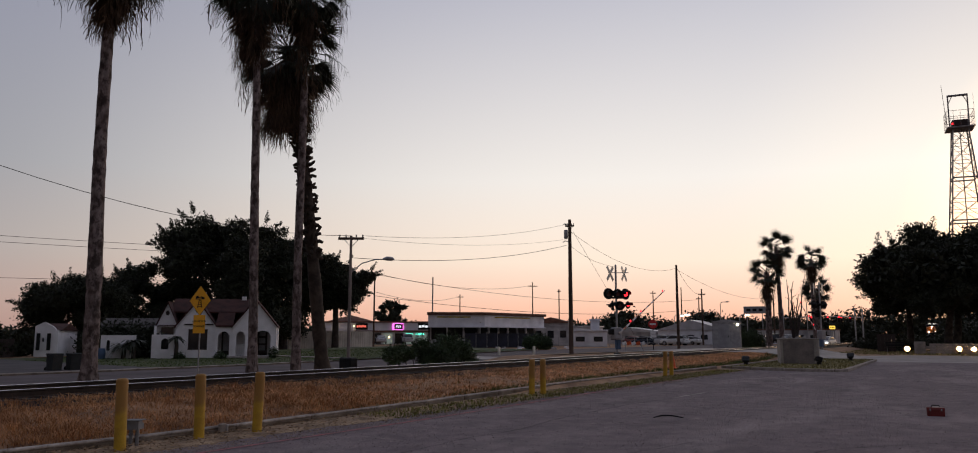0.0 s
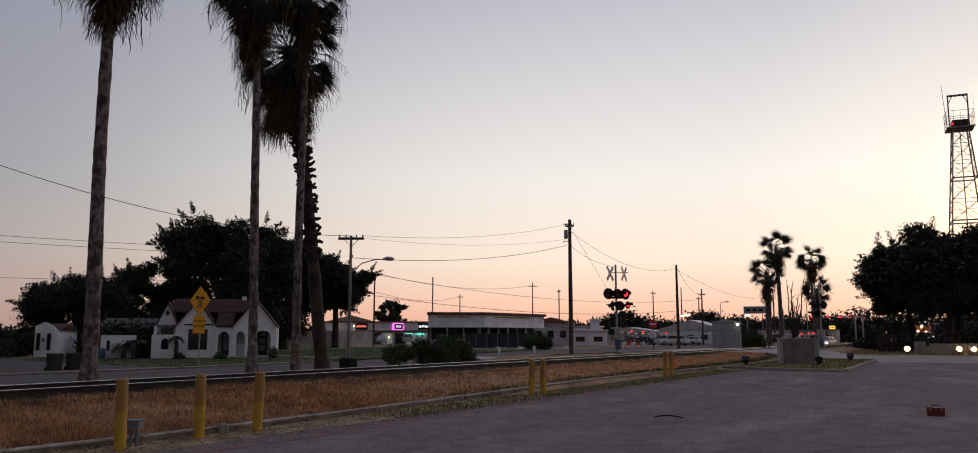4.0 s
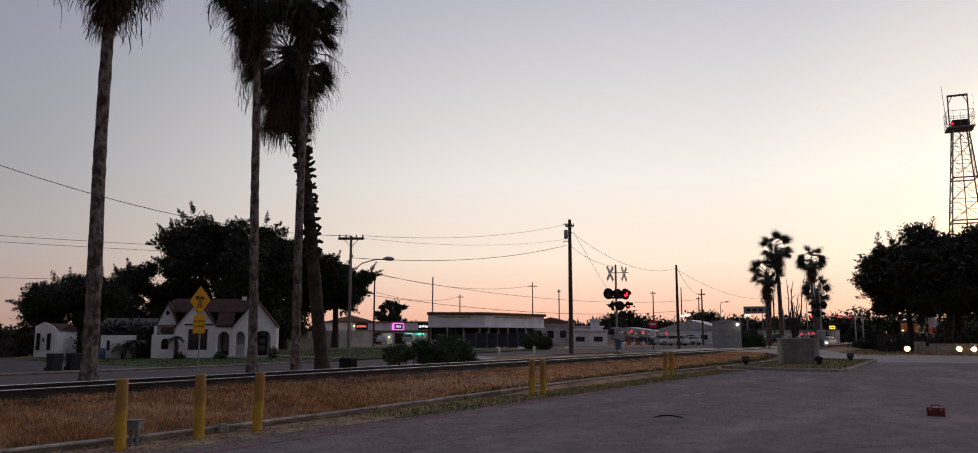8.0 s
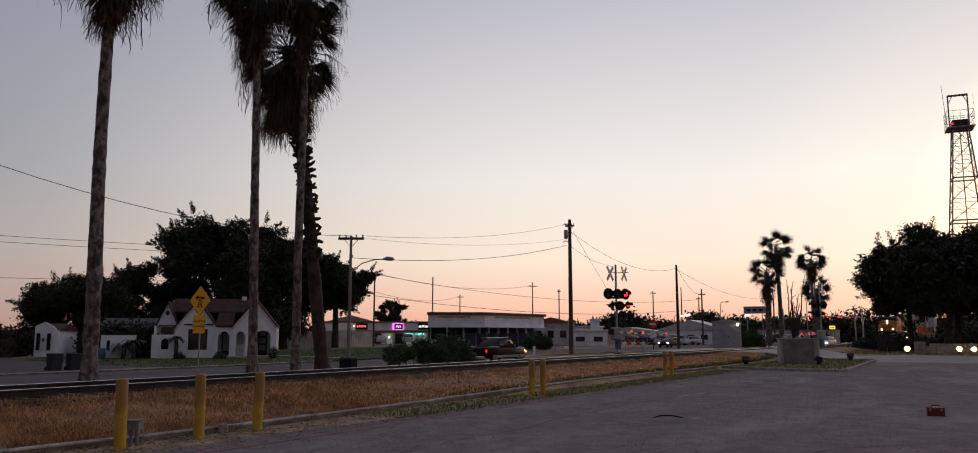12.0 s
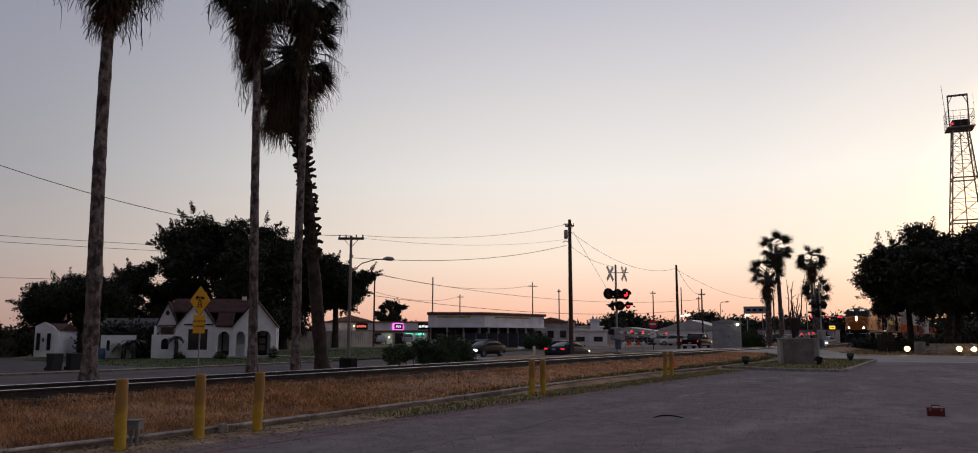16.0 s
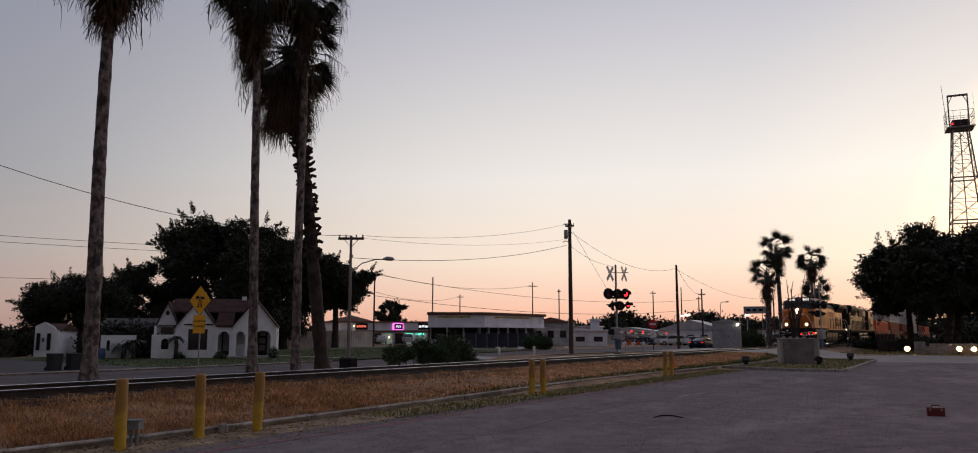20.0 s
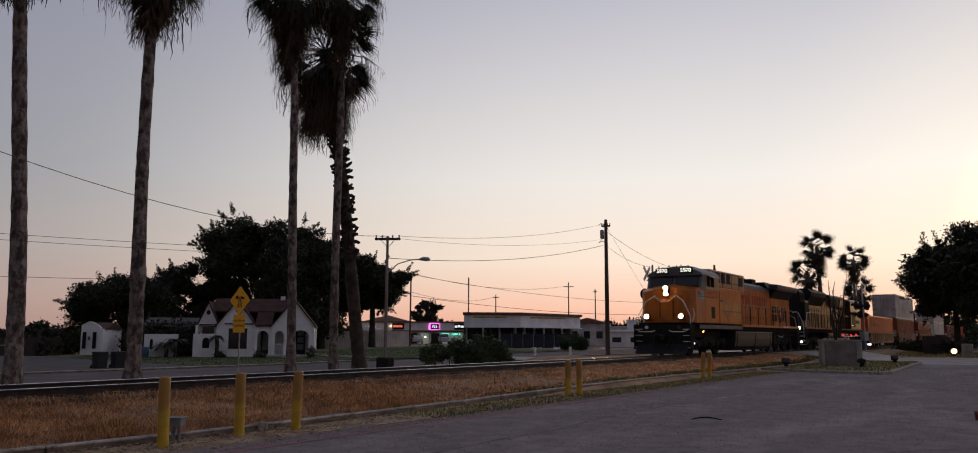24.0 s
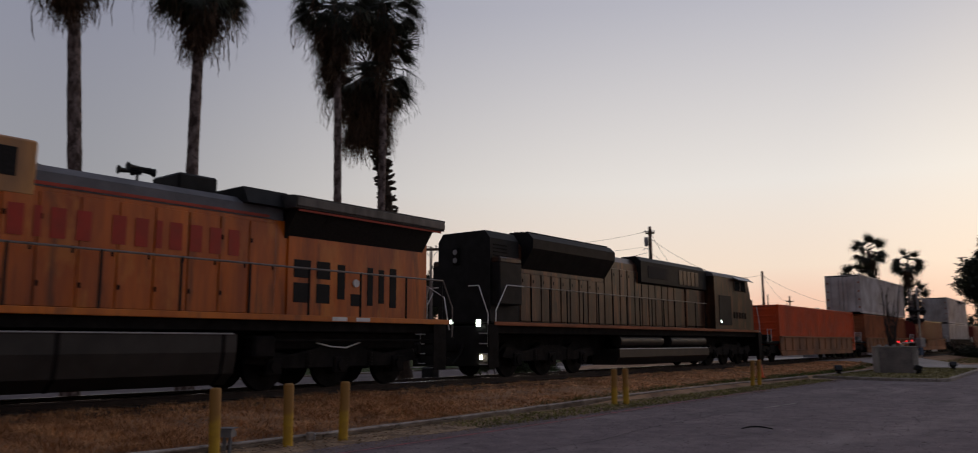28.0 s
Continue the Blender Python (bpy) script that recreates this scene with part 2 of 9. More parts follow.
SOOT = wear(mat("sooty_engine_paint", (0.070, 0.030, 0.015), 0.34, var=0.45, scale=1.8, fine=8, rnd=0.45, tint=(0.016, 0.010, 0.008), stretch=(1, 1, 0.3), spec=0.35, bump=0.15), (0.20, 0.078, 0.030), 2.6, 0.55, 0.66, 0.65, (1, 1, 0.15))
UNDER = mat("underframe_grime", (0.013, 0.011, 0.011), 0.8, spec=0.12, var=0.4, scale=3, fine=15)
TANK = mat("fuel_tank_grey", (0.030, 0.026, 0.024), 0.45, spec=0.35, var=0.25, scale=2)
GLASS = mat("dark_glass", (0.02, 0.022, 0.026), 0.08, var=0.05, scale=2, spec=0.5)
RUBBER = mat("tyre_rubber", (0.02, 0.02, 0.02), 0.85, var=0.2, scale=6)
RED = mat("red_enamel", (0.16, 0.014, 0.012), 0.45, var=0.15, scale=6)
ORANGE = mat("orange_box_paint", (0.66, 0.075, 0.014), 0.42, var=0.15, scale=0.8, fine=6, tint=(0.45, 0.06, 0.02))
RUSTORANGE = mat("brown_box_paint", (0.34, 0.10, 0.035), 0.65, var=0.25, scale=0.8, fine=6)
WELLTAN = mat("well_car_paint", (0.30, 0.13, 0.06), 0.7, var=0.3, scale=0.9, fine=6, tint=(0.16, 0.08, 0.045))
BOXWHITE = mat("white_box_paint", (0.62, 0.60, 0.60), 0.6, var=0.12, scale=0.8, fine=5, tint=(0.40, 0.36, 0.34))
SIGNYEL = mat("sign_yellow", (0.95, 0.45, 0.01), 0.5, var=0.05, scale=3)
CONE = mat("cone_orange", (0.7, 0.10, 0.02), 0.6, var=0.15, scale=6)
HEAD = glow("headlight", (1.0, 0.70, 0.36), 80.0, (1, 1, 1))
# amber bloom of a lit lamp, put into an emitting colour
HALO = glow("lamp_bloom", (1.0, 0.42, 0.08), 0.75, (0.6, 0.5, 0.4))
LAMPRED = glow("red_lamp", (1.0, 0.02, 0.03), 2.6, (0.4, 0, 0))
LAMPDIM = mat("unlit_red_lens", (0.10, 0.012, 0.012), 0.3, var=0.1)
LAMPWHITE = glow("white_lamp", (1.0, 0.86, 0.62), 25)
LAMPWARM = glow("warm_lamp", (1.0, 0.72, 0.32), 9)
FLOOD = glow("flood_lamp", (1.0, 0.66, 0.28), 60)
LAMPSHOP = glow("shop_lamp", (1.0, 0.70, 0.35), 4)


# ---- mesh building ----
class B:
    """Collects faces for one mesh."""

    def __init__(self):
        self.v, self.f, self.s = [], [], []

    def add(self, verts, faces, smooth=False):
        o = len(self.v)
        self.v += [tuple(p) for p in verts]
        self.f += [tuple(i + o for i in q) for q in faces]
        self.s += [smooth] * len(faces)
        return self

    def box(self, c, s, b=0.0, m=None):
        """A box of size s round c, with chamfered edges."""
        hx, hy, hz = (a / 2 for a in s)
        vs, fs = [], []
        if b <= 0:
            vs = [(x, y, z) for x in (-hx, hx) for y in (-hy, hy) for z in (-hz, hz)]
            fs = [(0, 1, 3, 2), (4, 6, 7, 5), (0, 4, 5, 1), (2, 3, 7, 6), (0, 2, 6, 4), (1, 5, 7, 3)]
        else:
            b = min(b, hx * 0.9, hy * 0.9, hz * 0.9)
            for x in (-1, 1):
                for y in (-1, 1):
                    for z in (-1, 1):
                        vs += [(x * hx, y * (hy - b), z * (hz - b)), (x * (hx - b), y * hy, z * (hz - b)), (x * (hx - b), y * (hy - b), z * hz)]

            def k(x, y, z, a):
                return ((x > 0) * 4 + (y > 0) * 2 + (z > 0)) * 3 + a
            for d in (-1, 1):
                q = [k(d, -1, -1, 0), k(d, 1, -1, 0), k(d, 1, 1, 0), k(d, -1, 1, 0)]
                fs.append(q if d > 0 else q[::-1])
                q = [k(-1, d, -1, 1), k(1, d, -1, 1), k(1, d, 1, 1), k(-1, d, 1, 1)]
                fs.append(q[::-1] if d > 0 else q)
                q = [k(-1, -1, d, 2), k(1, -1, d, 2), k(1, 1, d, 2), k(-1, 1, d, 2)]
                fs.append(q if d > 0 else q[::-1])
            for e in (-1, 1):
                for g in (-1, 1):
                    q = [k(-1, e, g, 1), k(1, e, g, 1), k(1, e, g, 2), k(-1, e, g, 2)]
                    fs.append(q if e * g < 0 else q[::-1])
                    q = [k(e, -1, g, 2), k(e, 1, g, 2), k(e, 1, g, 0), k(e, -1, g, 0)]
                    fs.append(q if e * g < 0 else q[::-1])
                    q = [k(e, g, -1, 0), k(e, g, 1, 0), k(e, g, 1, 1), k(e, g, -1, 1)]
                    fs.append(q if e * g < 0 else q[::-1])
            for x in (-1, 1):
                for y in (-1, 1):
                    for z in (-1, 1):
                        q = [k(x, y, z, 0), k(x, y, z, 1), k(x, y, z, 2)]
                        fs.append(q if x * y * z > 0 else q[::-1])
        tr = Matrix.Translation(c) @ (m or Matrix())
        return self.add([tr @ Vector(p) for p in vs], fs)

    def tube(self, pts, radii, n=10, caps=True):
        """A round bar through points."""
        pts = [Vector(p) for p in pts]
        if not hasattr(radii, "__len__"):
            radii = [radii] * len(pts)
        vs, fs = [], []
        side = None
        for i, p in enumerate(pts):
            d = (pts[min(i + 1, len(pts) - 1)] - pts[max(i - 1, 0)]).normalized()
            if side is None:
                side = d.orthogonal().normalized()
            side = (side - d * side.dot(d)).normalized()
            up = d.cross(side)
            for a in range(n):
                w = 2 * math.pi * a / n
                vs.append(p + (side * math.cos(w) + up * math.sin(w)) * radii[i])
        for i in range(len(pts) - 1):
            for a in range(n):
                b2 = (a + 1) % n
                fs.append((i * n + a, i * n + b2, (i + 1) * n + b2, (i + 1) * n + a))
        self.add(vs, fs, n > 5)
        if caps:
            self.add(vs[:n], [tuple(range(n))[::-1]])
            self.add(vs[-n:], [tuple(range(n))])
        return self

    def prism(self, poly, a, b, axis="y"):
        """A flat outline pulled from a to b along an axis. y: outline in x, z; x: in y, z; z: in x, y."""
        def put(p, h):
            return {"y": (p[0], h, p[1]), "x": (h, p[0], p[1]), "z": (p[0], p[1], h)}[axis]
        n = len(poly)
        vs = [put(p, a) for p in poly] + [put(p, b) for p in poly]
        fs = [tuple(range(n)), tuple(range(2 * n - 1, n - 1, -1))] + [(i + n, (i + 1) % n + n, (i + 1) % n, i) for i in range(n)]
        return self.add(vs, fs)

    def ob(self, name, material, parent=None, label="", m=None):
        me = bpy.data.meshes.new(name)
        me.from_pydata(self.v, [], self.f)
        me.polygons.foreach_set("use_smooth", self.s)
        me.materials.append(material)
        bm = bmesh.new()
        bm.from_mesh(me)
        if len(bm.faces) < 3000:
            bmesh.ops.recalc_face_normals(bm, faces=bm.faces)
        bm.to_mesh(me)
        bm.free()
        o = new(name, me)
        if m is not None:
            o.matrix_basis = m
        if parent is not None:
            o.parent = parent
        if label:
            o["label"] = label
        return o


def raw(name, verts, faces, material, parent=None, smooth=False):
    """One mesh from plain arrays."""
    me = bpy.data.meshes.new(name)
    me.from_pydata([tuple(p) for p in verts], [], [tuple(q) for q in faces])
    me.materials.append(material)
    if smooth:
        me.polygons.foreach_set("use_smooth", [True] * len(me.polygons))
    o = new(name, me)
    if parent is not None:
        o.parent = parent
    return o


def share(ob, name, parent, m):
    """Another object on the mesh of ob."""
    o = new(name, ob.data)
    o.parent = parent
    o.matrix_basis = m
    return o


def thing(name, m, label, category, group=""):
    e = new(name)
    e.empty_display_size = 0.2
    e.matrix_basis = m
    return tagged(e, label, category, group)


def setting(ob, label="", category=""):
    return tagged(ob, label, category, kind="structure")

# ---- ground, lot, track bed, streets ----
TRACK_X = -15.92
RAIL_TOP = 0.57


def ease(a, b, t):
    t = min(1, max(0, (t - a) / (b - a)))
    return t * t * (3 - 2 * t)


def street_z(y):
    """Height of the street beyond the line: it climbs gently towards the crossing."""
    return -0.55 + 0.43 * ease(32, 85, y)


def ground_z(x, y):
    keys = [(-24.0, street_z(y)), (-20.0, street_z(y) + 0.12 + 0.30 * ease(36, 52, y)), (-18.2, 0.30), (-13.4, 0.30), (-11.2, 0.09), (-11.0, -0.06)]
    cross = ease(47, 53, y) * (1 - ease(69, 76, y))
    if x <= keys[0][0]:
        z = keys[0][1]
    elif x >= keys[-1][0]:
        z = -0.06
    else:
        for (xa, za), (xb, zb) in zip(keys, keys[1:]):
            if xa <= x <= xb:
                z = za + (zb - za) * (x - xa) / (xb - xa)
                break
    if cross and -32 < x < -9:
        lift = 0.46 * min(ease(-32, -18.5, x), 1 - ease(-13.0, -9, x))
        z = z + (max(z, lift) - z) * cross
    if y > 68 and x > -13.4:
        z = max(z, 0.02 + 0.26 * ease(68, 76, y) * (1 - ease(-13, -9, x)))
    return z


def draped(name, xs, ys, material, lift=0.0, parent=None, zf=None):
    """A sheet over the ground."""
    zf = zf or ground_z
    v = [(x, y, zf(x, y) + lift) for y in ys for x in xs]
    n = len(xs)
    f = [(j * n + i, j * n + i + 1, (j + 1) * n + i + 1, (j + 1) * n + i) for j in range(len(ys) - 1) for i in range(n - 1)]
    return raw(name, v, f, material, parent, True)


def steps(*spans):
    out = []
    for a, b, s in spans:
        n = max(1, round((b - a) / s))
        out += [a + (b - a) * i / n for i in range(n)]
    return out + [spans[-1][1]]


GX = steps((-3000, -300, 900), (-300, -60, 60), (-60, -34, 4), (-34, -9, 0.5), (-9, 20, 3), (20, 100, 20), (100, 3000, 900))
GY = steps((-1500, -60, 480), (-60, -10, 10), (-10, 45, 2.5), (45, 85, 1), (85, 140, 10), (140, 400, 60), (400, 4000, 900))
setting(draped("ground", GX, GY, EARTH), "dry brown earth and thin grass", "ground")

lot = draped("lot", steps((-9.9, 60, 2)), steps((-30, 56, 2)), ASPHALT, 0, zf=lambda x, y: 0.0)
setting(lot, "worn grey asphalt of an open car park", "pavement")
edge = draped("verge", steps((-10.92, -9.3, 0.2)), steps((-30, 38, 0.4)), SOIL, 0, zf=lambda x, y: 0.012 + 0.02 * noise.noise((x * 0.9, y * 0.9, 3)) - 0.05 * ease(-9.9 + 0.35 * noise.noise((y * 0.4, 0, 5)), -9.3, x))
setting(edge, "bare soil with dead leaves along the kerb", "verge")

# cross street over the line, and its bend past the island
cross_xs = steps((-60, -24, 4), (-24, -9, 0.75), (-9, 60, 3))


def cross_z(x, y):
    if x > -9:
        return 0.004 + 0.02 * ease(52, 55, y)
    return max(ground_z(x, 60), street_z(60)) + 0.03


setting(draped("cross_street", cross_xs, steps((52.5, 69.5, 1.0)), CROSSING, 0.0, zf=cross_z), "grey asphalt cross street that runs over the railway", "road")
setting(draped("street", steps((-43, -25.5, 2)), steps((-60, 52, 3), (52, 70, 2), (70, 260, 8)), STREET, 0.0, zf=lambda x, y: street_z(y) + 0.035), "grey asphalt street beside the railway", "road")
lawn_ys = steps((-60, 80, 4))
setting(draped("lawn", steps((-64, -43.35, 1.5)), lawn_ys, LAWN, 0.0, zf=lambda x, y: street_z(y) + 0.10 + 0.012 * (-43 - x)), "mown lawn in front of the house", "lawn")

rng = np.random.default_rng(3)


def kerb_run(name, x, ys, z, w, h, label, parent_kind="kerb"):
    root = setting(new(name), label, "kerb")
    first = cap = None
    for a, b in zip(ys, ys[1:]):
        m = pose(x((a + b) / 2), (a + b) / 2, z((a + b) / 2) - h / 2, rng.normal(0, 0.25), rng.normal(0, 0.8), -math.degrees(math.atan((x(b) - x(a)) / (b - a))))
        if first is None:
            # dark face holds soil and shade; the pale cap paints in light from above
            first = o = B().box((0, 0, -0.02), (w, b - a - 0.012, h - 0.04), 0.015).ob("kerb_stone", SOILED_SHADED, root, m=m)
            cap = B().box((0, 0, h / 2 - 0.02), (w + 0.012, b - a - 0.012, 0.042), 0.014).ob("kerb_cap", KERB, o, "pale worn top edge with the light on it painted in")
        else:
            o = share(first, "kerb_stone", root, m)
            share(cap, "kerb_cap", o, Matrix())["label"] = "pale worn top edge with the light on it painted in"
    return root


def near_kerb_x(y):
    return -10.72 - 0.22 * ease(8, 4, y) - 0.72 * ease(10.5, 24, y) + 0.2 * ease(28, 37, y) + 0.1 * ease(11, 9, y)


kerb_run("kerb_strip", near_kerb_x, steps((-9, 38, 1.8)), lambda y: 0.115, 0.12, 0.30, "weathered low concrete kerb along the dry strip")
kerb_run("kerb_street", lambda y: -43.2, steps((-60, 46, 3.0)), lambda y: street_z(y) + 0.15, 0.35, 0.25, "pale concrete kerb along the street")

# ---- railway ----
bed = B()
prof = [(-3.2, 0.05), (-2.0, 0.34), (-1.55, 0.40), (1.55, 0.40), (1.95, 0.30), (2.6, 0.05)]
bed.prism([(TRACK_X + a, z) for a, z in prof], -80, 470)
setting(bed.ob("ballast", BALLAST), "dark stone ballast under the railway track", "ballast")
track = setting(new("track"), "single railway track with steel rails and timber ties", "track")
RAILPROF = [(-0.07, 0), (0.07, 0), (0.07, 0.02), (0.015, 0.035), (0.015, 0.115), (0.036, 0.125), (0.036, 0.155), (-0.036, 0.155), (-0.036, 0.125), (-0.015, 0.115), (-0.015, 0.035), (-0.07, 0.02)]
for side in (-1, 1):
    rx = TRACK_X + side * 0.752
    r = B().prism([(rx + a, RAIL_TOP - 0.16 + z) for a, z in RAILPROF], -80, 470).ob("rail", RAIL, track)
    B().prism([(rx + a, RAIL_TOP + z) for a, z in [(-0.033, -0.006), (0.033, -0.006), (0.028, 0.0), (-0.028, 0.0)]], -80, 470).ob("rail_head", RAILTOP, r, "bright worn running face")
tie0 = B().box((0, 0, 0), (2.6, 0.22, 0.16), 0.012).ob("tie", TIE, track)
tie0.matrix_basis = pose(TRACK_X, -20, 0.345)
for i in range(1, 260):
    share(tie0, "tie", track, pose(TRACK_X + rng.normal(0, 0.02), -20 + i * 0.5, 0.345 + rng.normal(0, 0.006), 0, 0, rng.normal(0, 0.6)))


# ---- grasses ----
def grass(name, spots, heights, material, lean=0.4, width=0.012, label="", category="grass"):
    """Blades at spots, each a bent strip."""
    n = len(spots)
    a = rng.uniform(0, 2 * np.pi, n)
    h = heights
    k = rng.uniform(0.1, lean, n) * h
    sx, sy = np.cos(a) * width, np.sin(a) * width
    lx, ly = -np.sin(a) * k, np.cos(a) * k
    p = np.asarray(spots)
    v = np.empty((n, 5, 3))
    v[:, 0] = p + np.stack([-sx, -sy, 0 * h], 1)
    v[:, 1] = p + np.stack([sx, sy, 0 * h], 1)
    v[:, 2] = p + np.stack([sx * 0.7 + lx * 0.35, sy * 0.7 + ly * 0.35, h * 0.6], 1)
    v[:, 3] = p + np.stack([-sx * 0.7 + lx * 0.35, -sy * 0.7 + ly * 0.35, h * 0.6], 1)
    v[:, 4] = p + np.stack([lx, ly, h], 1)
    i = np.arange(n)[:, None] * 5
    f = [tuple(q) for q in (i + [0, 1, 2, 3]).tolist()] + [tuple(q) for q in (i + [3, 2, 4]).tolist()]
    return tagged(raw(name, v.reshape(-1, 3), f, material), label, category, kind="stuff")


def scatter(n, x0, x1, y0, y1, power=1.0):
    return rng.uniform(x0, x1, n), y0 + (y1 - y0) * rng.uniform(0, 1, n) ** power

# ---- trees ----
def leaves(name, blobs, n, size, material, parent, seed, deep=0.55, slim=0.45):
    """A crown of many small leaves over lumpy masses; blobs: x, y, z, radius, squash."""
    r = np.random.default_rng(seed)
    bl = np.asarray(blobs, float)
    w = bl[:, 3] ** 2
    pick = r.choice(len(bl), n, p=w / w.sum())
    d = r.normal(size=(n, 3))
    d /= np.linalg.norm(d, axis=1)[:, None]
    rad = bl[pick, 3] * (1 - deep * r.uniform(0, 1, n) ** 1.6) * (1 + 0.12 * r.normal(size=n))
    c = bl[pick, :3] + d * rad[:, None] * np.stack([np.ones(n), np.ones(n), bl[pick, 4]], 1)
    u = r.normal(size=(n, 3))
    u /= np.linalg.norm(u, axis=1)[:, None]
    t = np.cross(u, r.normal(size=(n, 3)))
    t /= np.linalg.norm(t, axis=1)[:, None]
    s = size * r.uniform(0.5, 1.3, n)[:, None]
    v = np.empty((n, 4, 3))
    v[:, 0], v[:, 1], v[:, 2], v[:, 3] = c - u * s, c + t * s * slim, c + u * s, c - t * s * slim
    f = (np.arange(n)[:, None] * 4 + [0, 1, 2, 3]).tolist()
    return raw(name, v.reshape(-1, 3), f, material, parent)


def oak(pos, h, radius, n, seed, trunks=1, low=0.25, label="", flat=0.75, size=0.28, cat="tree", lump=1.0, spread=(1, 1), under=0.85, solid=0.0):
    """A broad tree: trunk, limbs and a lumpy crown. spread: crown's reach along x and y."""
    r = np.random.default_rng(seed)
    root = thing("oak_tree", pose(*pos), label, cat)
    base, top = low * h, h
    blobs = []
    cz = (base + top) / 2
    k = int(46 * lump)
    for i in range(k):
        a, q = r.uniform(0, 2 * np.pi), r.uniform(0.1, 0.80) ** 0.7
        z = r.uniform(-1, 1)
        env = math.sqrt(max(0.08, 1 - z * z * (0.85 if z > 0 else under)))
        br = radius * r.uniform(0.13, 0.30) / math.sqrt(lump)
        blobs.append((math.cos(a) * q * env * radius * spread[0], math.sin(a) * q * env * radius * spread[1], cz + z * (top - base) / 2 * 0.80, br, flat))
    limbs = []
    for tnk in range(trunks):
        a0 = r.uniform(0, 6.28)
        off = (0.0, 0.0) if trunks == 1 else (math.cos(a0) * 1.0, math.sin(a0) * 1.0)
        tb = B()
        rr = 0.035 * h * (0.8 if trunks > 1 else 1)
        mid = (off[0] * 2.0 + r.normal(0, 0.2), off[1] * 2.0 + r.normal(0, 0.2), base * 1.35)
        tb.tube([(off[0], off[1], -0.3), (off[0], off[1], 0.3), (off[0] * 1.4, off[1] * 1.4, base * 0.7), mid], [rr * 1.6, rr * 1.15, rr * 0.9, rr * 0.75], 10)
        tb.ob("trunk", BARK, root)
        for b in r.choice(len(blobs), 7, replace=False):
            e = Vector(blobs[b][:3])
            p = Vector(mid)
            B().tube([p, p.lerp(e, 0.5) + Vector((0, 0, 0.4)), e], [rr * 0.6, rr * 0.35, rr * 0.1], 7).ob("limb", BARK, root)
    # sprays of twigs that break the outline
    sprays = []
    for b in r.choice(len(blobs), int(len(blobs) * 0.9)):
        c = Vector(blobs[b][:3])
        out = Vector((c.x, c.y, (c.z - cz) * 1.2)).normalized()
        out = (out + Vector(r.normal(0, 0.45, 3))).normalized()
        p = c + out * blobs[b][3] * 0.85
        for k in range(5):
            p = p + (out + Vector((0, 0, 0.12))) * min(0.24, 0.045 * radius)
            sprays.append((p.x, p.y, p.z, min(0.42, radius * 0.055) * (1 - 0.13 * k), 1.0))
    leaves("crown", blobs, int(n * 4.2), size * 0.52, LEAF, root, seed + 1)
    leaves("spray_foliage", sprays, int(n * 0.5), size * 0.40, LEAF, root, seed + 3, 0.9)
    core = [(x, y, z, q * 0.8, s) for x, y, z, q, s in blobs] + [(0, 0, cz, radius * solid, 0.8 * (top - base) / 2 / radius)] * (4 if solid else 0)
    leaves("inner_foliage", core, int(n * (0.55 if not solid else 0.9)), size * 1.25, LEAF, root, seed + 2, 0.95)
    return root


FRONDS = {}
DOWN = Vector((0, 0, -1))


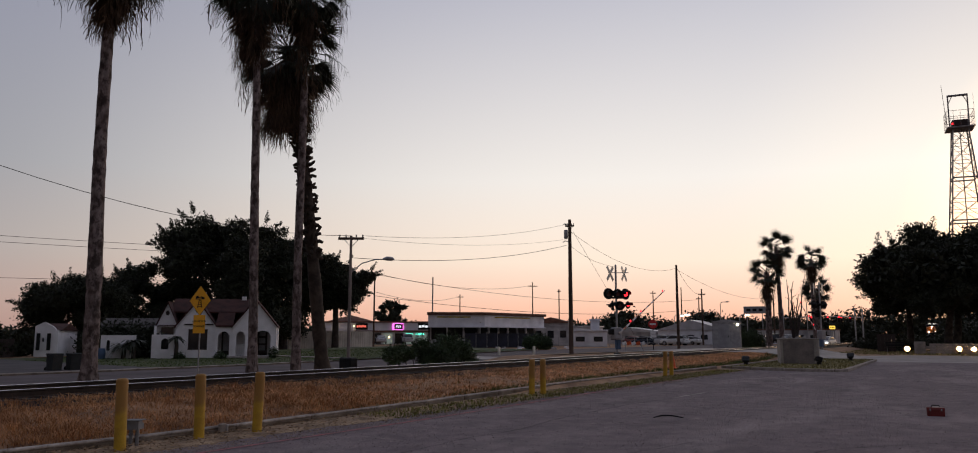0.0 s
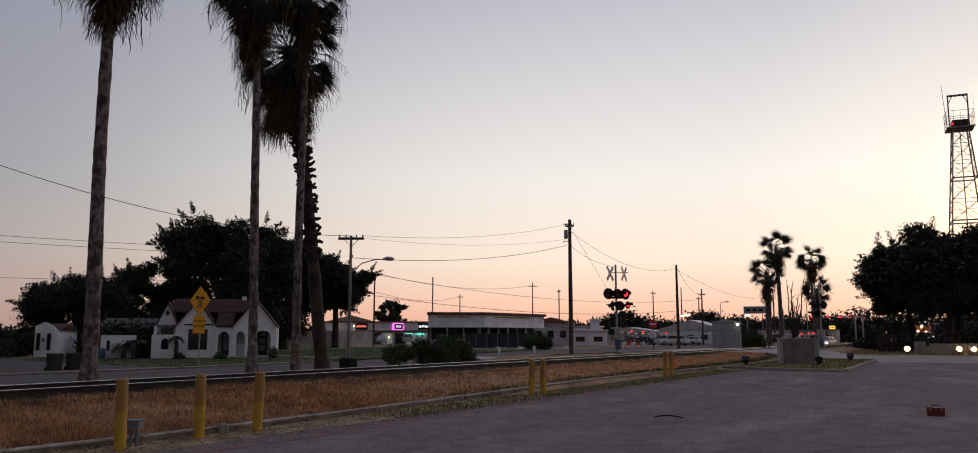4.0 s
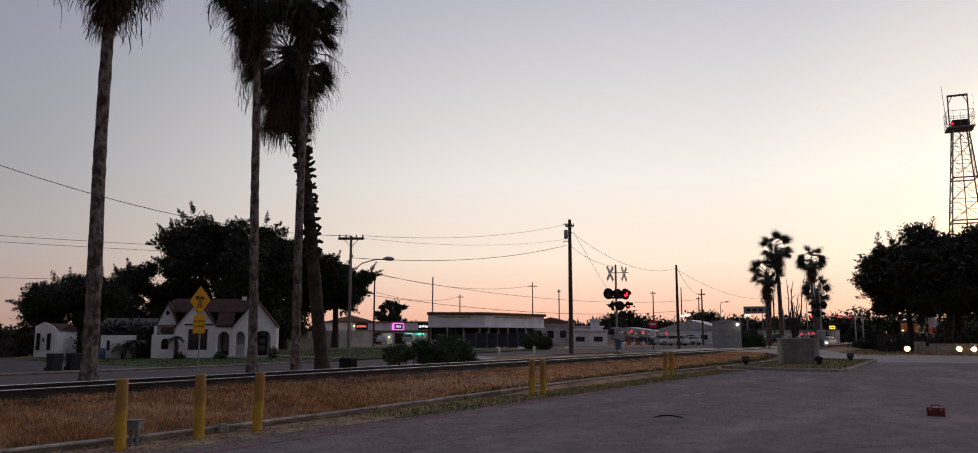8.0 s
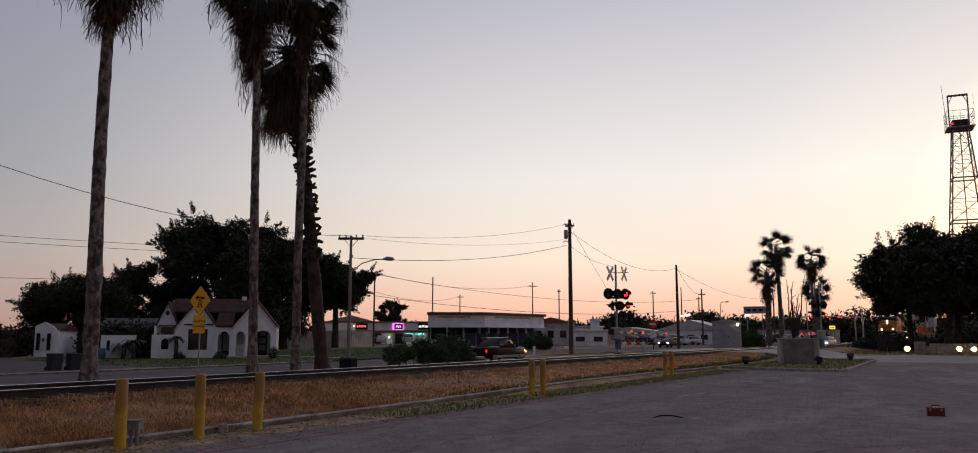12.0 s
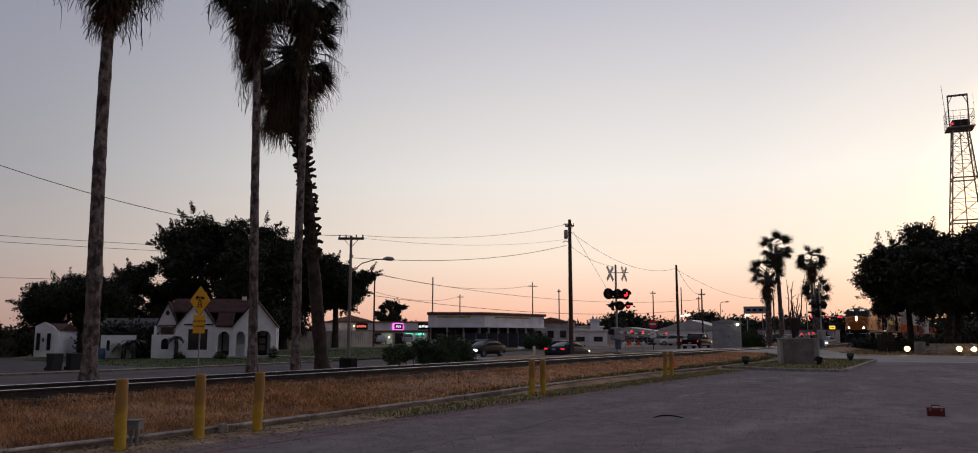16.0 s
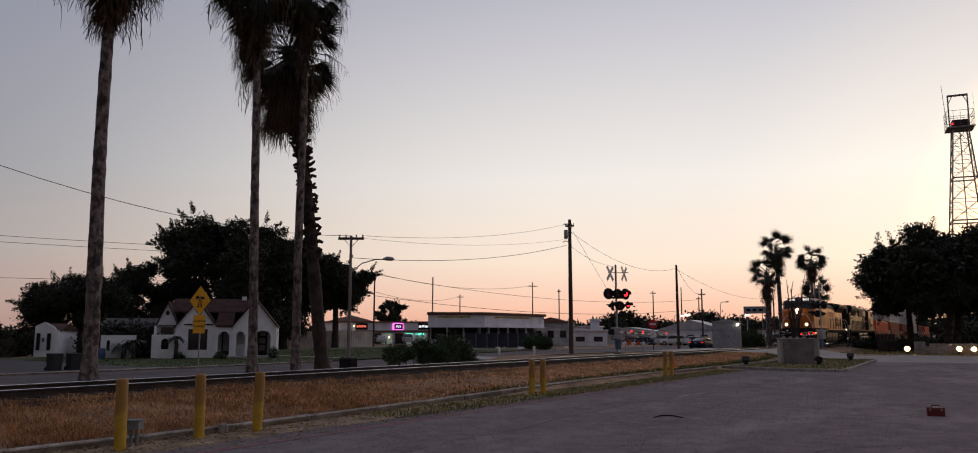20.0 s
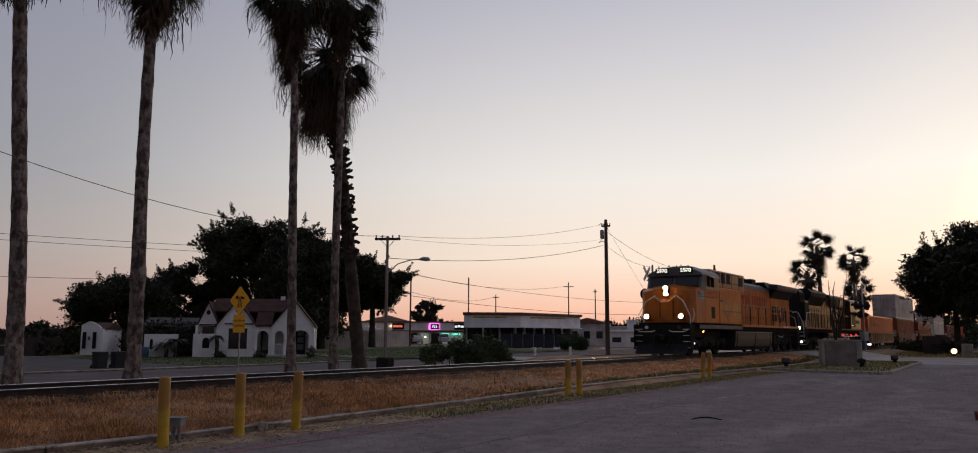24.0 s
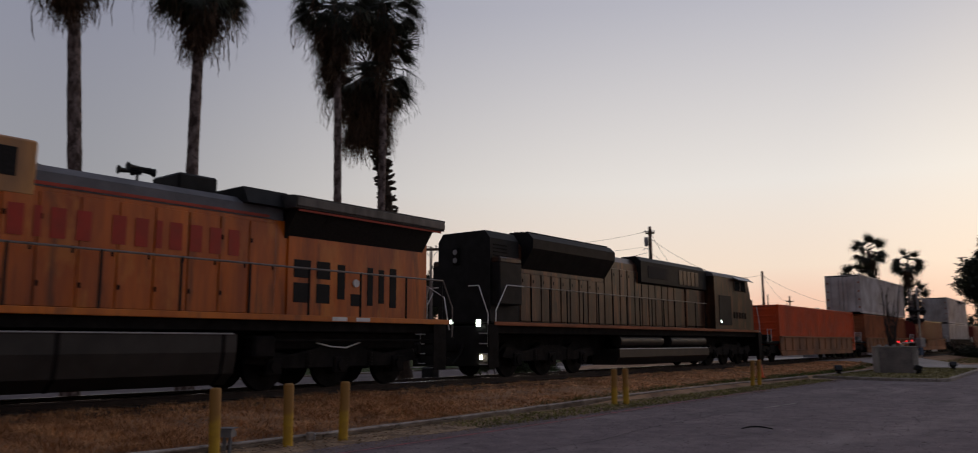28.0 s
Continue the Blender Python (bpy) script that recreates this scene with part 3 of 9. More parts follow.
def fan_leaf(tilt, stalk, blade, droop, spread, n, seed, ragged=0.5, hang=0.22):
    """One fan leaf in the plane of +x: a stalk, then blades joined near its hand and hanging by their own weight at the tips."""
    r = np.random.default_rng(seed)
    v, f = [], []

    def strip(pts, ways, half):
        o = len(v)
        for p, w, k in zip(pts, ways, half):
            v.extend((tuple(p - w * k), tuple(p + w * k)))
        f.extend((o + 2 * i, o + 2 * i + 1, o + 2 * i + 3, o + 2 * i + 2) for i in range(len(pts) - 1))
    side = Vector((0, 1, 0))
    d = Vector((math.cos(math.radians(tilt)), 0, math.sin(math.radians(tilt))))
    p, pts = Vector((0, 0, 0)), [Vector((0, 0, 0))]
    for k in range(4):
        d = (d + DOWN * 0.07 * (1 - abs(d.z))).normalized()
        p = p + d * stalk / 4
        pts.append(p)
    strip(pts, [side] * 5, [0.035, 0.026, 0.022, 0.02, 0.018])
    strip(pts, [d.cross(side)] * 5, [0.02] * 5)
    d = (d + DOWN * hang * (1 - abs(d.z))).normalized()
    up = d.cross(side)
    gap = math.radians(2 * spread / (n - 1))
    for i in range(n):
        a = math.radians(-spread) + gap * i + r.normal(0, 0.02)
        length = blade * (1 - 0.28 * abs(a) / math.radians(max(spread, 60))) * r.uniform(0.88, 1.1)
        way = (d * math.cos(a) + side * math.sin(a) + up * 0.16 * abs(math.sin(a))).normalized()
        q, run, ways, half = Vector(p), [Vector(p)], [], []
        for k in range(1, 7):
            way = (way + DOWN * droop * (0.05 + 0.9 * max(0.0, k / 6 - 0.45)) * (1 - max(0.0, -way.z)) * r.uniform(0.7, 1.3)).normalized()
            q = q + way * length / 6
            run.append(q)
        flat = up.cross(way)
        flat = (flat if flat.length > 0.05 else side).normalized()
        full = 0.58 * length * math.tan(gap / 2) * 1.05
        half = [0.006, full * 0.45, full * 0.85, full, full * 0.62, full * 0.34, 0.004]
        strip(run, [flat] * 7, half)
        if r.uniform() < ragged:
            e, t = run[-1], [run[-1]]
            for k in range(3):
                e = e + Vector((r.normal(0, 0.035), r.normal(0, 0.035), -blade * r.uniform(0.06, 0.2)))
                t.append(e)
            strip(t, [flat] * 4, [0.006, 0.013, 0.008, 0.003])
    return v, f


TILTS = (72, 48, 26, 6, -14, -34)
BARE = (-58, -70, -80)


def palm(pos, h, lean, r0, r1, n_live, n_dead, reach, seed, label, skirt=0.0, boots=0.0, group="", strands=0, droop=0.8, bend=1.3, low=-34, bark=None, stiff=0.5, hand=0.48, hang=0.5, flare=0.0, twist=6, spread=88):
    """A fan palm: rough trunk, live fronds above, dead ones hanging below. lean: offset of the head; reach: length of stalk and blade."""
    r = np.random.default_rng(seed)
    root = thing("fan_palm", pose(*pos), label, "palm tree", group)
    pts, rad = [], []
    N = 54
    for i in range(N + 1):
        q = i / N
        foot = 1 + 1.6 * max(0, 1 - q * 7) ** 2.5
        pts.append((lean[0] * q ** bend + 0.02 * math.sin(q * 9 + seed), lean[1] * q ** bend + 0.02 * math.cos(q * 7 + seed), h * q - 0.3 * (1 - q)))
        rad.append((r0 + (r1 - r0) * q) * foot * (1 + r.normal(0, 0.045)))
    B().tube(pts, rad, 14).ob("trunk", bark or TRUNK, root)
    head = Vector(pts[-1])
    if boots:
        stub = []
        for k in range(6):
            b = B().tube([(-0.05, 0, 0), (0.10, 0, 0.07), (0.20 + 0.05 * k / 5, 0, 0.20 - 0.04 * k), (0.24, 0, 0.26 - 0.06 * k)], [0.085, 0.075, 0.055, 0.02], 6)
            stub.append(b)
        made_stub = {}
        for i in range(int(300 * boots)):
            q = 1 - boots + boots * (i + r.uniform(0, 1)) / int(300 * boots) * 0.99
            k = min(N - 1, int(q * N))
            p = Vector(pts[k]).lerp(Vector(pts[k + 1]), q * N - k)
            a = math.degrees(i * 2.399) + r.normal(0, 12)
            m = Matrix.Translation(p) @ pose(0, 0, 0, 0, r.normal(0, 12), a) @ Matrix.Translation((rad[k] * 0.85, 0, 0))
            kind = i % 6
            if kind in made_stub:
                share(made_stub[kind], "leaf_stub", root, m)
            else:
                made_stub[kind] = stub[kind].ob("leaf_stub", BOOT, root, m=m)

    def put(key, args, material, m, nm):
        full = (nm, key, reach, droop, hand, hang, flare)
        if full not in FRONDS:
            FRONDS[full] = raw(nm, *fan_leaf(*args), material, root)
            FRONDS[full].matrix_basis = m
        else:
            share(FRONDS[full], nm, root, m)
    for i in range(n_live):
        q = (i + 0.5) / n_live
        tilt = 78 - (78 - low) * q ** 0.8 + r.normal(0, 6)
        k = min(range(len(TILTS)), key=lambda j: abs(TILTS[j] - tilt))
        var = i % 2
        put((k, var), (TILTS[k], reach * (1 - hand), reach * hand, droop, spread, 23, 60 + 7 * k + var, stiff, hang), FROND, Matrix.Translation(head + Vector((0, 0, 0.12 - 0.35 * q))) @ pose(0, 0, 0, 0, r.normal(0, 5), i * 137.5 + r.normal(0, 9)) @ pose(0, 0, 0, r.normal(0, twist), 0, 0), "frond")
    for i in range(n_dead):
        q = (i + 0.5) / n_dead
        k = min(2, int(q * 3 + r.uniform(0, 0.6)))
        var = i % 2
        put((k, var), (BARE[k] + flare, reach * 0.30, reach * 0.48, 0.9, 34, 13, 160 + 7 * k + var, 0.7), DEADFROND, Matrix.Translation(head + Vector((0, 0, -0.15 - skirt * q))) @ pose(0, 0, 0, r.normal(0, 9), r.normal(0, 5), i * 137.5 + r.normal(0, 15)), "dead_frond")
    # torn strands in loose bunches below the leaf tips
    st = B()
    for c in range(strands):
        a, d = r.uniform(0, 6.283), reach * r.uniform(0.35, 1.0)
        c0 = head + Vector((math.cos(a) * d, math.sin(a) * d, -reach * r.uniform(0.30, 0.62)))
        for i in range(r.integers(4, 9)):
            p = c0 + Vector((r.normal(0, 0.14), r.normal(0, 0.14), r.normal(0, 0.15)))
            ln = r.uniform(0.35, 1.25) * (1.5 if r.uniform() < 0.15 else 1)
            s = Vector((math.cos(a + 1.57 + r.normal(0, 0.8)), math.sin(a + 1.57), 0))
            run = [p]
            for k in range(7):
                run.append(run[-1] + Vector((r.normal(0, 0.035), r.normal(0, 0.035), -ln / 7)))
            half = [r.uniform(0.005, 0.026) for k in range(7)] + [0.003]
            st.add([w for p2, k in zip(run, half) for w in (p2 - s * k, p2 + s * k)], [(2 * k, 2 * k + 1, 2 * k + 3, 2 * k + 2) for k in range(7)])
    if strands:
        tagged(st.ob("leaf_fringe", DEADFROND, root), kind="stuff")
    return root


TALL = "tall fan palm with a grey ringed trunk and hanging dead leaves"
LINE = "palms along the line"
palm((-21.8, 10.12, -0.42), 13.3, (-0.30, -0.66), 0.225, 0.155, 40, 40, 1.9, 11, TALL, 0.95, group=LINE, strands=18, bend=1.5, droop=1.1, low=-30, stiff=0.8)
palm((-21.8, 13.38, -0.42), 13.35, (-0.06, -0.10), 0.23, 0.15, 40, 40, 1.9, 12, TALL, 0.95, group=LINE, strands=18, bend=1.6, droop=1.1, low=-30, stiff=0.8)
palm((-22.0, 19.47, -0.42), 14.9, (-0.28, -0.31), 0.165, 0.125, 46, 52, 1.95, 13, TALL, 1.9, group=LINE, strands=16, bend=2.0, droop=1.1, low=-44, stiff=0.8)
palm((-22.0, 21.56, -0.42), 15.6, (-0.04, -0.04), 0.165, 0.13, 46, 52, 1.95, 14, TALL, 1.6, group=LINE, strands=16, bend=1.3, droop=1.1, low=-44, stiff=0.8)
palm((-22.0, 23.11, -0.42), 13.35, (-1.27, -1.20), 0.26, 0.20, 34, 120, 2.55, 15, "fan palm with a shaggy skirt of dead leaves and stubbly trunk", 1.9, 0.62, group=LINE, strands=12, bend=1.15, droop=0.6, low=-40, bark=BOOT, stiff=0.8, hand=0.42, hang=0.35, flare=20, twist=14)

FARPALM = "fan palm beyond the crossing against the evening sky"
FARGROUP = "palms beyond the crossing"
palm((-21.2, 92.3, -0.1), 8.65, (0, 0), 0.34, 0.30, 30, 34, 2.3, 21, FARPALM, 1.9, 0.0, FARGROUP, 0, droop=0.3, low=-52, hand=0.55, hang=0.1, stiff=0.1, twist=40, spread=72)
palm((-20.44, 95.0, -0.1), 11.75, (-0.2, 0), 0.26, 0.20, 30, 34, 2.3, 22, FARPALM, 0.9, 0.0, FARGROUP, 10, droop=0.3, low=-56, hand=0.55, hang=0.1, stiff=0.1, twist=40, spread=72)
palm((-19.23, 108.5, -0.1), 11.25, (-0.1, 0), 0.30, 0.26, 30, 34, 2.3, 23, FARPALM, 1.3, 0.0, FARGROUP, 0, droop=0.3, low=-52, hand=0.55, hang=0.1, stiff=0.1, twist=40, spread=72)
palm((-19.99, 115.0, -0.1), 7.75, (0, 0), 0.33, 0.30, 28, 30, 2.4, 24, FARPALM, 1.3, 0.0, FARGROUP, 0, droop=0.3, low=-52, hand=0.55, hang=0.1, stiff=0.1, twist=40, spread=72)

OAKLAB = "broad dark live oak with a dense crown"
oak((-75, 63, -0.4), 15.6, 10.6, 19000, 31, 1, 0.06, OAKLAB + " behind the house", spread=(1.0, 1.0), size=0.34, lump=1.6, under=0.4)
oak((-73.5, 69.8, -0.4), 14.0, 7.2, 12000, 39, 1, 0.30, OAKLAB + " behind the house", size=0.34, lump=1.2)
oak((-70.0, 75.2, -0.4), 11.6, 5.2, 9000, 32, 1, 0.43, OAKLAB + " behind the house", size=0.32)
oak((-79, 47.0, -0.5), 7.8, 6.8, 10000, 33, 2, 0.30, "spreading dark tree with several leaning stems behind the low building", size=0.28, spread=(1.0, 0.8))
oak((-80, 54.5, -0.5), 9.5, 5.0, 8000, 42, 1, 0.14, "dark round tree between the house and the garage", size=0.28, lump=1.0)
oak((-73.5, 13.5, -0.5), 16.8, 11.0, 18000, 34, 1, 0.10, OAKLAB + " over parked cars", size=0.32)
oak((-65, 21.0, -0.5), 11.5, 6.5, 9000, 35, 1, 0.15, OAKLAB + " beside the street", size=0.3)
oak((-107, 132, -0.1), 9.0, 4.0, 3000, 36, 1, 0.15, "small round dark tree behind the shops", size=0.4)
oak((-4.0, 88, 0.02), 12.6, 8.0, 20000, 37, 2, 0.23, OAKLAB + " by the low wall", size=0.26, lump=1.9, under=0.3, solid=0.8)
oak((4.0, 92, 0.02), 13.8, 8.5, 15000, 38, 1, 0.20, OAKLAB + " by the low wall", size=0.27, lump=1.3, under=0.2, solid=0.8)
oak((-7.2, 91.5, 0.02), 9.2, 4.3, 9000, 41, 1, 0.37, "smaller dark live oak at the edge of the park", size=0.26, lump=1.1, under=0.4)

# ---- white house across the street ----
LITWIN = glow("lit_shop_window", (0.75, 0.95, 0.85), 0.13)
NEONPINK = glow("pink_neon", (1.0, 0.12, 0.75), 3.0)
NEONRED = glow("red_neon", (1.0, 0.12, 0.06), 0.8)
NEONGREEN = glow("green_neon", (0.1, 0.9, 0.6), 2.0)
SIGNWHITE = glow("lit_white_sign", (0.9, 0.95, 1.0), 0.9)
SIGNLIT = glow("lit_yellow_sign", (1.0, 0.62, 0.05), 1.2)
CREAM = mat("cream_container_paint", (0.82, 0.77, 0.68), 0.7, var=0.10, scale=0.8, tint=(0.58, 0.53, 0.45))
GREYWALL = mat("grey_wall_paint", (0.52, 0.50, 0.51), 0.85, var=0.15, scale=0.7, tint=(0.30, 0.29, 0.30))
OLDWHITE = mat("weathered_white_panel", (0.82, 0.81, 0.85), 0.8, var=0.10, scale=0.6, fine=7, tint=(0.66, 0.65, 0.69))
BROWNTILE = mat("brown_roof_tile", (0.20, 0.10, 0.07), 0.9, var=0.3, scale=2, fine=10)
TINROOF = mat("pale_metal_roof", (0.50, 0.49, 0.52), 0.5, 0.3, var=0.12, scale=1)
TARP = mat("dark_blue_screen_cloth", (0.015, 0.018, 0.035), 0.9, var=0.3, scale=1)
MARKYEL = mat("faded_yellow_mark", (0.55, 0.42, 0.05), 0.8, var=0.4, scale=1.5)
DRIVE = mat("driveway_concrete", (0.075, 0.066, 0.070), 0.9, var=0.25, scale=0.8, fine=18, bump=0.3)
BINGREEN = mat("dark_bin_plastic", (0.018, 0.022, 0.025), 0.6, var=0.2, scale=4)
BLUEPLASTIC = mat("faded_blue_plastic", (0.06, 0.11, 0.20), 0.6, var=0.15, scale=4)


def arch_wall(x, depth, y0, y1, z0, top, holes, step=0.10):
    """A wall along y from columns, with arched or flat openings (ya, yb, za, spring, round)."""
    b = B()
    cuts = sorted({y0, y1, *[round(v, 3) for h in holes for v in h[:2]], *[y0 + i * step for i in range(int((y1 - y0) / step))]})
    for a, c in zip(cuts, cuts[1:]):
        if c - a < 1e-4:
            continue
        m = (a + c) / 2
        spans = [(z0, None)]
        hole = next((h for h in holes if h[0] < m < h[1]), None)
        ta, tc = top(a), top(c)
        if hole:
            ya, yb, za, zs, rnd = hole
            q = (m - (ya + yb) / 2) / ((yb - ya) / 2)
            ht = zs + rnd * math.sqrt(max(0, 1 - q * q))
            if za > z0:
                b.prism([(a, z0), (c, z0), (c, za), (a, za)], x - depth, x, "x")
            if min(ta, tc) > ht:
                b.prism([(a, ht), (c, ht), (c, tc), (a, ta)], x - depth, x, "x")
        else:
            b.prism([(a, z0), (c, z0), (c, tc), (a, ta)], x - depth, x, "x")
    return welded(b)


def welded(b):
    """The same faces with shared corners, without the inner ones."""
    key, v, f = {}, [], []
    for q in b.f:
        ids = []
        for i in q:
            k = tuple(round(c, 3) for c in b.v[i])
            if k not in key:
                key[k] = len(v)
                v.append(k)
            ids.append(key[k])
        f.append(ids)
    seen = {}
    for q in f:
        seen.setdefault(tuple(sorted(q)), []).append(q)
    w = B()
    w.add(v, [q[0] for q in seen.values() if len(q) == 1])
    return w


def gable(y0, ya, y1, ze, zt):
    return lambda y: ze + (zt - ze) * ((y - y0) / (ya - y0) if y <= ya else (y1 - y) / (y1 - ya))


def house():
    X, Z = -54.0, -0.42
    h = thing("house", pose(0, 0, 0), "white stucco house with red-brown gabled roof and arched porch", "house")
    arch_wall(X, 0.25, 46.2, 50.8, Z, gable(46.2, 48.5, 50.8, 2.32, 4.38), [(46.55, 47.5, -0.1, 1.35, 0.5), (48.45, 50.2, -0.1, 1.40, 0.52)]).ob("porch_wall", STUCCO, h)
    arch_wall(X - 0.15, 0.25, 44.35, 46.2, Z, lambda y: 2.3, [(44.65, 45.85, -0.1, 1.35, 0.5)]).ob("porch_wall", STUCCO, h)
    arch_wall(X - 0.4, 0.25, 40.25, 44.45, Z, gable(40.25, 42.4, 44.45, 2.28, 4.28), [(41.6, 43.5, 0.42, 2.0, 0.0)]).ob("front_wall", STUCCO, h)
    arch_wall(X - 1.2, 0.25, 38.1, 40.35, Z, gable(38.1, 39.22, 40.35, 2.25, 4.15), [(38.6, 39.9, 1.5, 2.2, 0.0)]).ob("front_wall", STUCCO, h)
    for ya, x1 in ((50.68, -63), (38.2, -63)):
        B().box(((X - 0.2 + x1) / 2, ya, (2.3 + Z) / 2), (abs(x1 - X) - 0.4, 0.22, 2.3 - Z)).ob("side_wall", STUCCO, h)
    B().box((-63, 44.5, (2.3 + Z) / 2), (0.25, 12.6, 2.3 - Z)).ob("back_wall", STUCCO, h)
    # porch floor, inner wall with doors
    B().box((-55.0, 47.6, -0.28), (2.4, 6.6, 0.30), 0.02).ob("porch_floor", CONCRETE, h)
    for k in range(2):
        B().box((X + 0.35 + k * 0.32, 48.6, -0.25 - k * 0.10), (0.36, 3.2 + 0.2 * k, 0.14), 0.015).ob("step", CONCRETE, h)
    B().box((-56.3, 47.6, 1.0), (0.2, 6.6, 2.8)).ob("inner_wall", STUCCO, h)
    d1 = B().box((-56.17, 45.3, 0.95), (0.07, 0.95, 2.05), 0.02).ob("door", DARKTRIM, h)
    B().box((-56.12, 45.3, 1.0), (0.03, 0.6, 1.5), 0.01).ob("door_glass", GREYPAINT, d1, "pale screened door panel")
    d2 = B().box((-56.17, 49.2, 0.95), (0.07, 1.1, 2.1), 0.02).ob("door", DARKTRIM, h)
    for z in (0.5, 1.1, 1.7):
        B().box((-56.12, 49.2, z), (0.03, 0.7, 0.45), 0.01).ob("door_pane", GREYPAINT, d2)
    for y in (46.7, 46.95, 47.2, 47.4):
        B().box((X - 0.1, y, 0.35), (0.05, 0.05, 0.75), 0.005).ob("baluster", WHITEPAINT, h)
    B().box((X - 0.1, 47.05, 0.75), (0.07, 0.95, 0.06), 0.01).ob("porch_rail", WHITEPAINT, h)
    # main window
    w = B().box((X - 0.5, 42.55, 1.21), (0.06, 1.8, 1.5), 0.01).ob("window", GLASS, h)
    for (yc, zc, sy, sz) in ((42.55, 2.0, 2.0, 0.09), (42.55, 0.43, 2.0, 0.09), (41.62, 1.21, 0.09, 1.6), (43.48, 1.21, 0.09, 1.6), (42.55, 1.21, 0.06, 1.6)):
        B().box((X - 0.42, yc, zc), (0.10, sy, sz), 0.01).ob("window_frame", DARKTRIM, w)
    B().box((X - 0.36, 42.6, 2.42), (0.12, 3.0, 0.10), 0.01).ob("timber_band", DARKTRIM, h)
    for (yc, zc, x) in ((39.2, 3.35, X - 1.18), (42.4, 3.55, X - 0.38), (48.5, 3.65, X + 0.02)):
        B().tube([(x - 0.02, yc, zc), (x + 0.02, yc, zc)], 0.2, 16).ob("gable_vent", DARKTRIM, h)
    B().box((X - 1.0, 39.25, 2.35), (0.8, 1.8, 0.06), 0.01).ob("window_awning", ROOFRED, h)
    B().box((X - 1.4, 39.25, 1.85), (0.05, 1.3, 0.7), 0.01).ob("window", GLASS, h)

    # roofs
    def slope(pts, t=0.12):
        b = B()
        n = len(pts)
        b.add([*pts, *[(x, y, z - t) for x, y, z in pts]], [tuple(range(n)), tuple(range(2 * n - 1, n - 1, -1)), *[(i, i + n, (i + 1) % n + n, (i + 1) % n) for i in range(n)]])
        return b
    slope([(-56.1, 39.3, 3.50), (-56.1, 48.5, 3.50), (-58.4, 48.5, 4.66), (-58.4, 39.3, 4.66)]).ob("roof_slope", ROOFRED, h)
    slope([(-53.95, 44.4, 2.34), (-53.95, 46.2, 2.34), (-56.15, 46.2, 3.48), (-56.15, 44.4, 3.48)]).ob("roof_slope", ROOFRED, h)
    slope([(-63.4, 49.5, 2.25), (-63.4, 38.9, 2.25), (-58.4, 39.3, 4.66), (-58.4, 48.5, 4.66)]).ob("roof_slope", ROOFRED, h)
    for (y0, ya, y1, ze, zt, x) in ((46.05, 48.5, 50.95, 2.28, 4.52, X + 0.18), (40.1, 42.4, 44.6, 2.24, 4.42, X - 0.22), (37.95, 39.22, 40.45, 2.2, 4.29, X - 1.0)):
        back = -62.8 if y0 > 46 else -58.4
        for (ye, sg) in ((y0, 1), (y1, -1)):
            slope([(x, ye, ze), (x, ya, zt), (back, ya, zt), (back, ye, ze)], 0.10).ob("gable_roof", ROOFRED, h)
            t = B()
            dy, dz = (ya - ye), (zt - ze)
            L = math.hypot(dy, dz)
            t.prism([(ye, ze - 0.16), (ye, ze + 0.0), (ya, zt + 0.0), (ya, zt - 0.16)], x - 0.02, x + 0.03, "x")
            t.ob("verge_board", ROOFRED, h)
    B().box((-58.4, 46.9, 4.68), (0.4, 0.5, 0.4), 0.02).ob("chimney", STUCCO, h)
    arch_wall(-63.1, 0.2, 38.1, 50.8, 2.2, lambda y: 2.3, []).ob("eave_wall", STUCCO, h)
    return h


def yard(x, y):
    """From the house's own plan to the ground: its front faces south-east over the street."""
    u, v = (y - 44.5) * 0.745, x + 54.0
    return -53.3 + 0.70 * u + 0.714 * v, 43.4 + 0.714 * u - 0.70 * v


YARD = Matrix(((0.714, 0.70 * 0.745, 0, 0), (-0.70, 0.714 * 0.745, 0, 0), (0, 0, 1, 0), (0, 0, 0, 1)))
_o = Vector((*yard(0, 0), 0))
YARD.translation = _o


def settle(root):
    for o in root.children_recursive:
        o.data.transform(YARD)


settle(house())
# garden walls
gw = thing("garden_wall", pose(0, 0, 0), "white stucco garden wall with a dark arched window opening", "wall", "garden walls")
arch_wall(-53.6, 0.25, 38.05, 40.3, -0.42, lambda y: 1.6, [(39.0, 39.75, 0.45, 0.95, 0.35)]).ob("wall_body", STUCCO, gw)
B().box((-53.75, 39.38, 0.85), (0.05, 0.75, 0.9)).ob("iron_grille", BLACK, gw)
gw2 = thing("garden_wall", pose(0, 0, 0), "white stucco garden wall with a small arched opening", "wall", "garden walls")
arch_wall(-53.9, 0.25, 33.0, 36.4, -0.45, lambda y: 1.56, [(33.55, 33.9, 0.35, 0.95, 0.25)]).ob("wall_body", STUCCO, gw2)
B().box((-54.05, 33.72, 0.75), (0.05, 0.34, 0.8)).ob("iron_grille", BLACK, gw2)
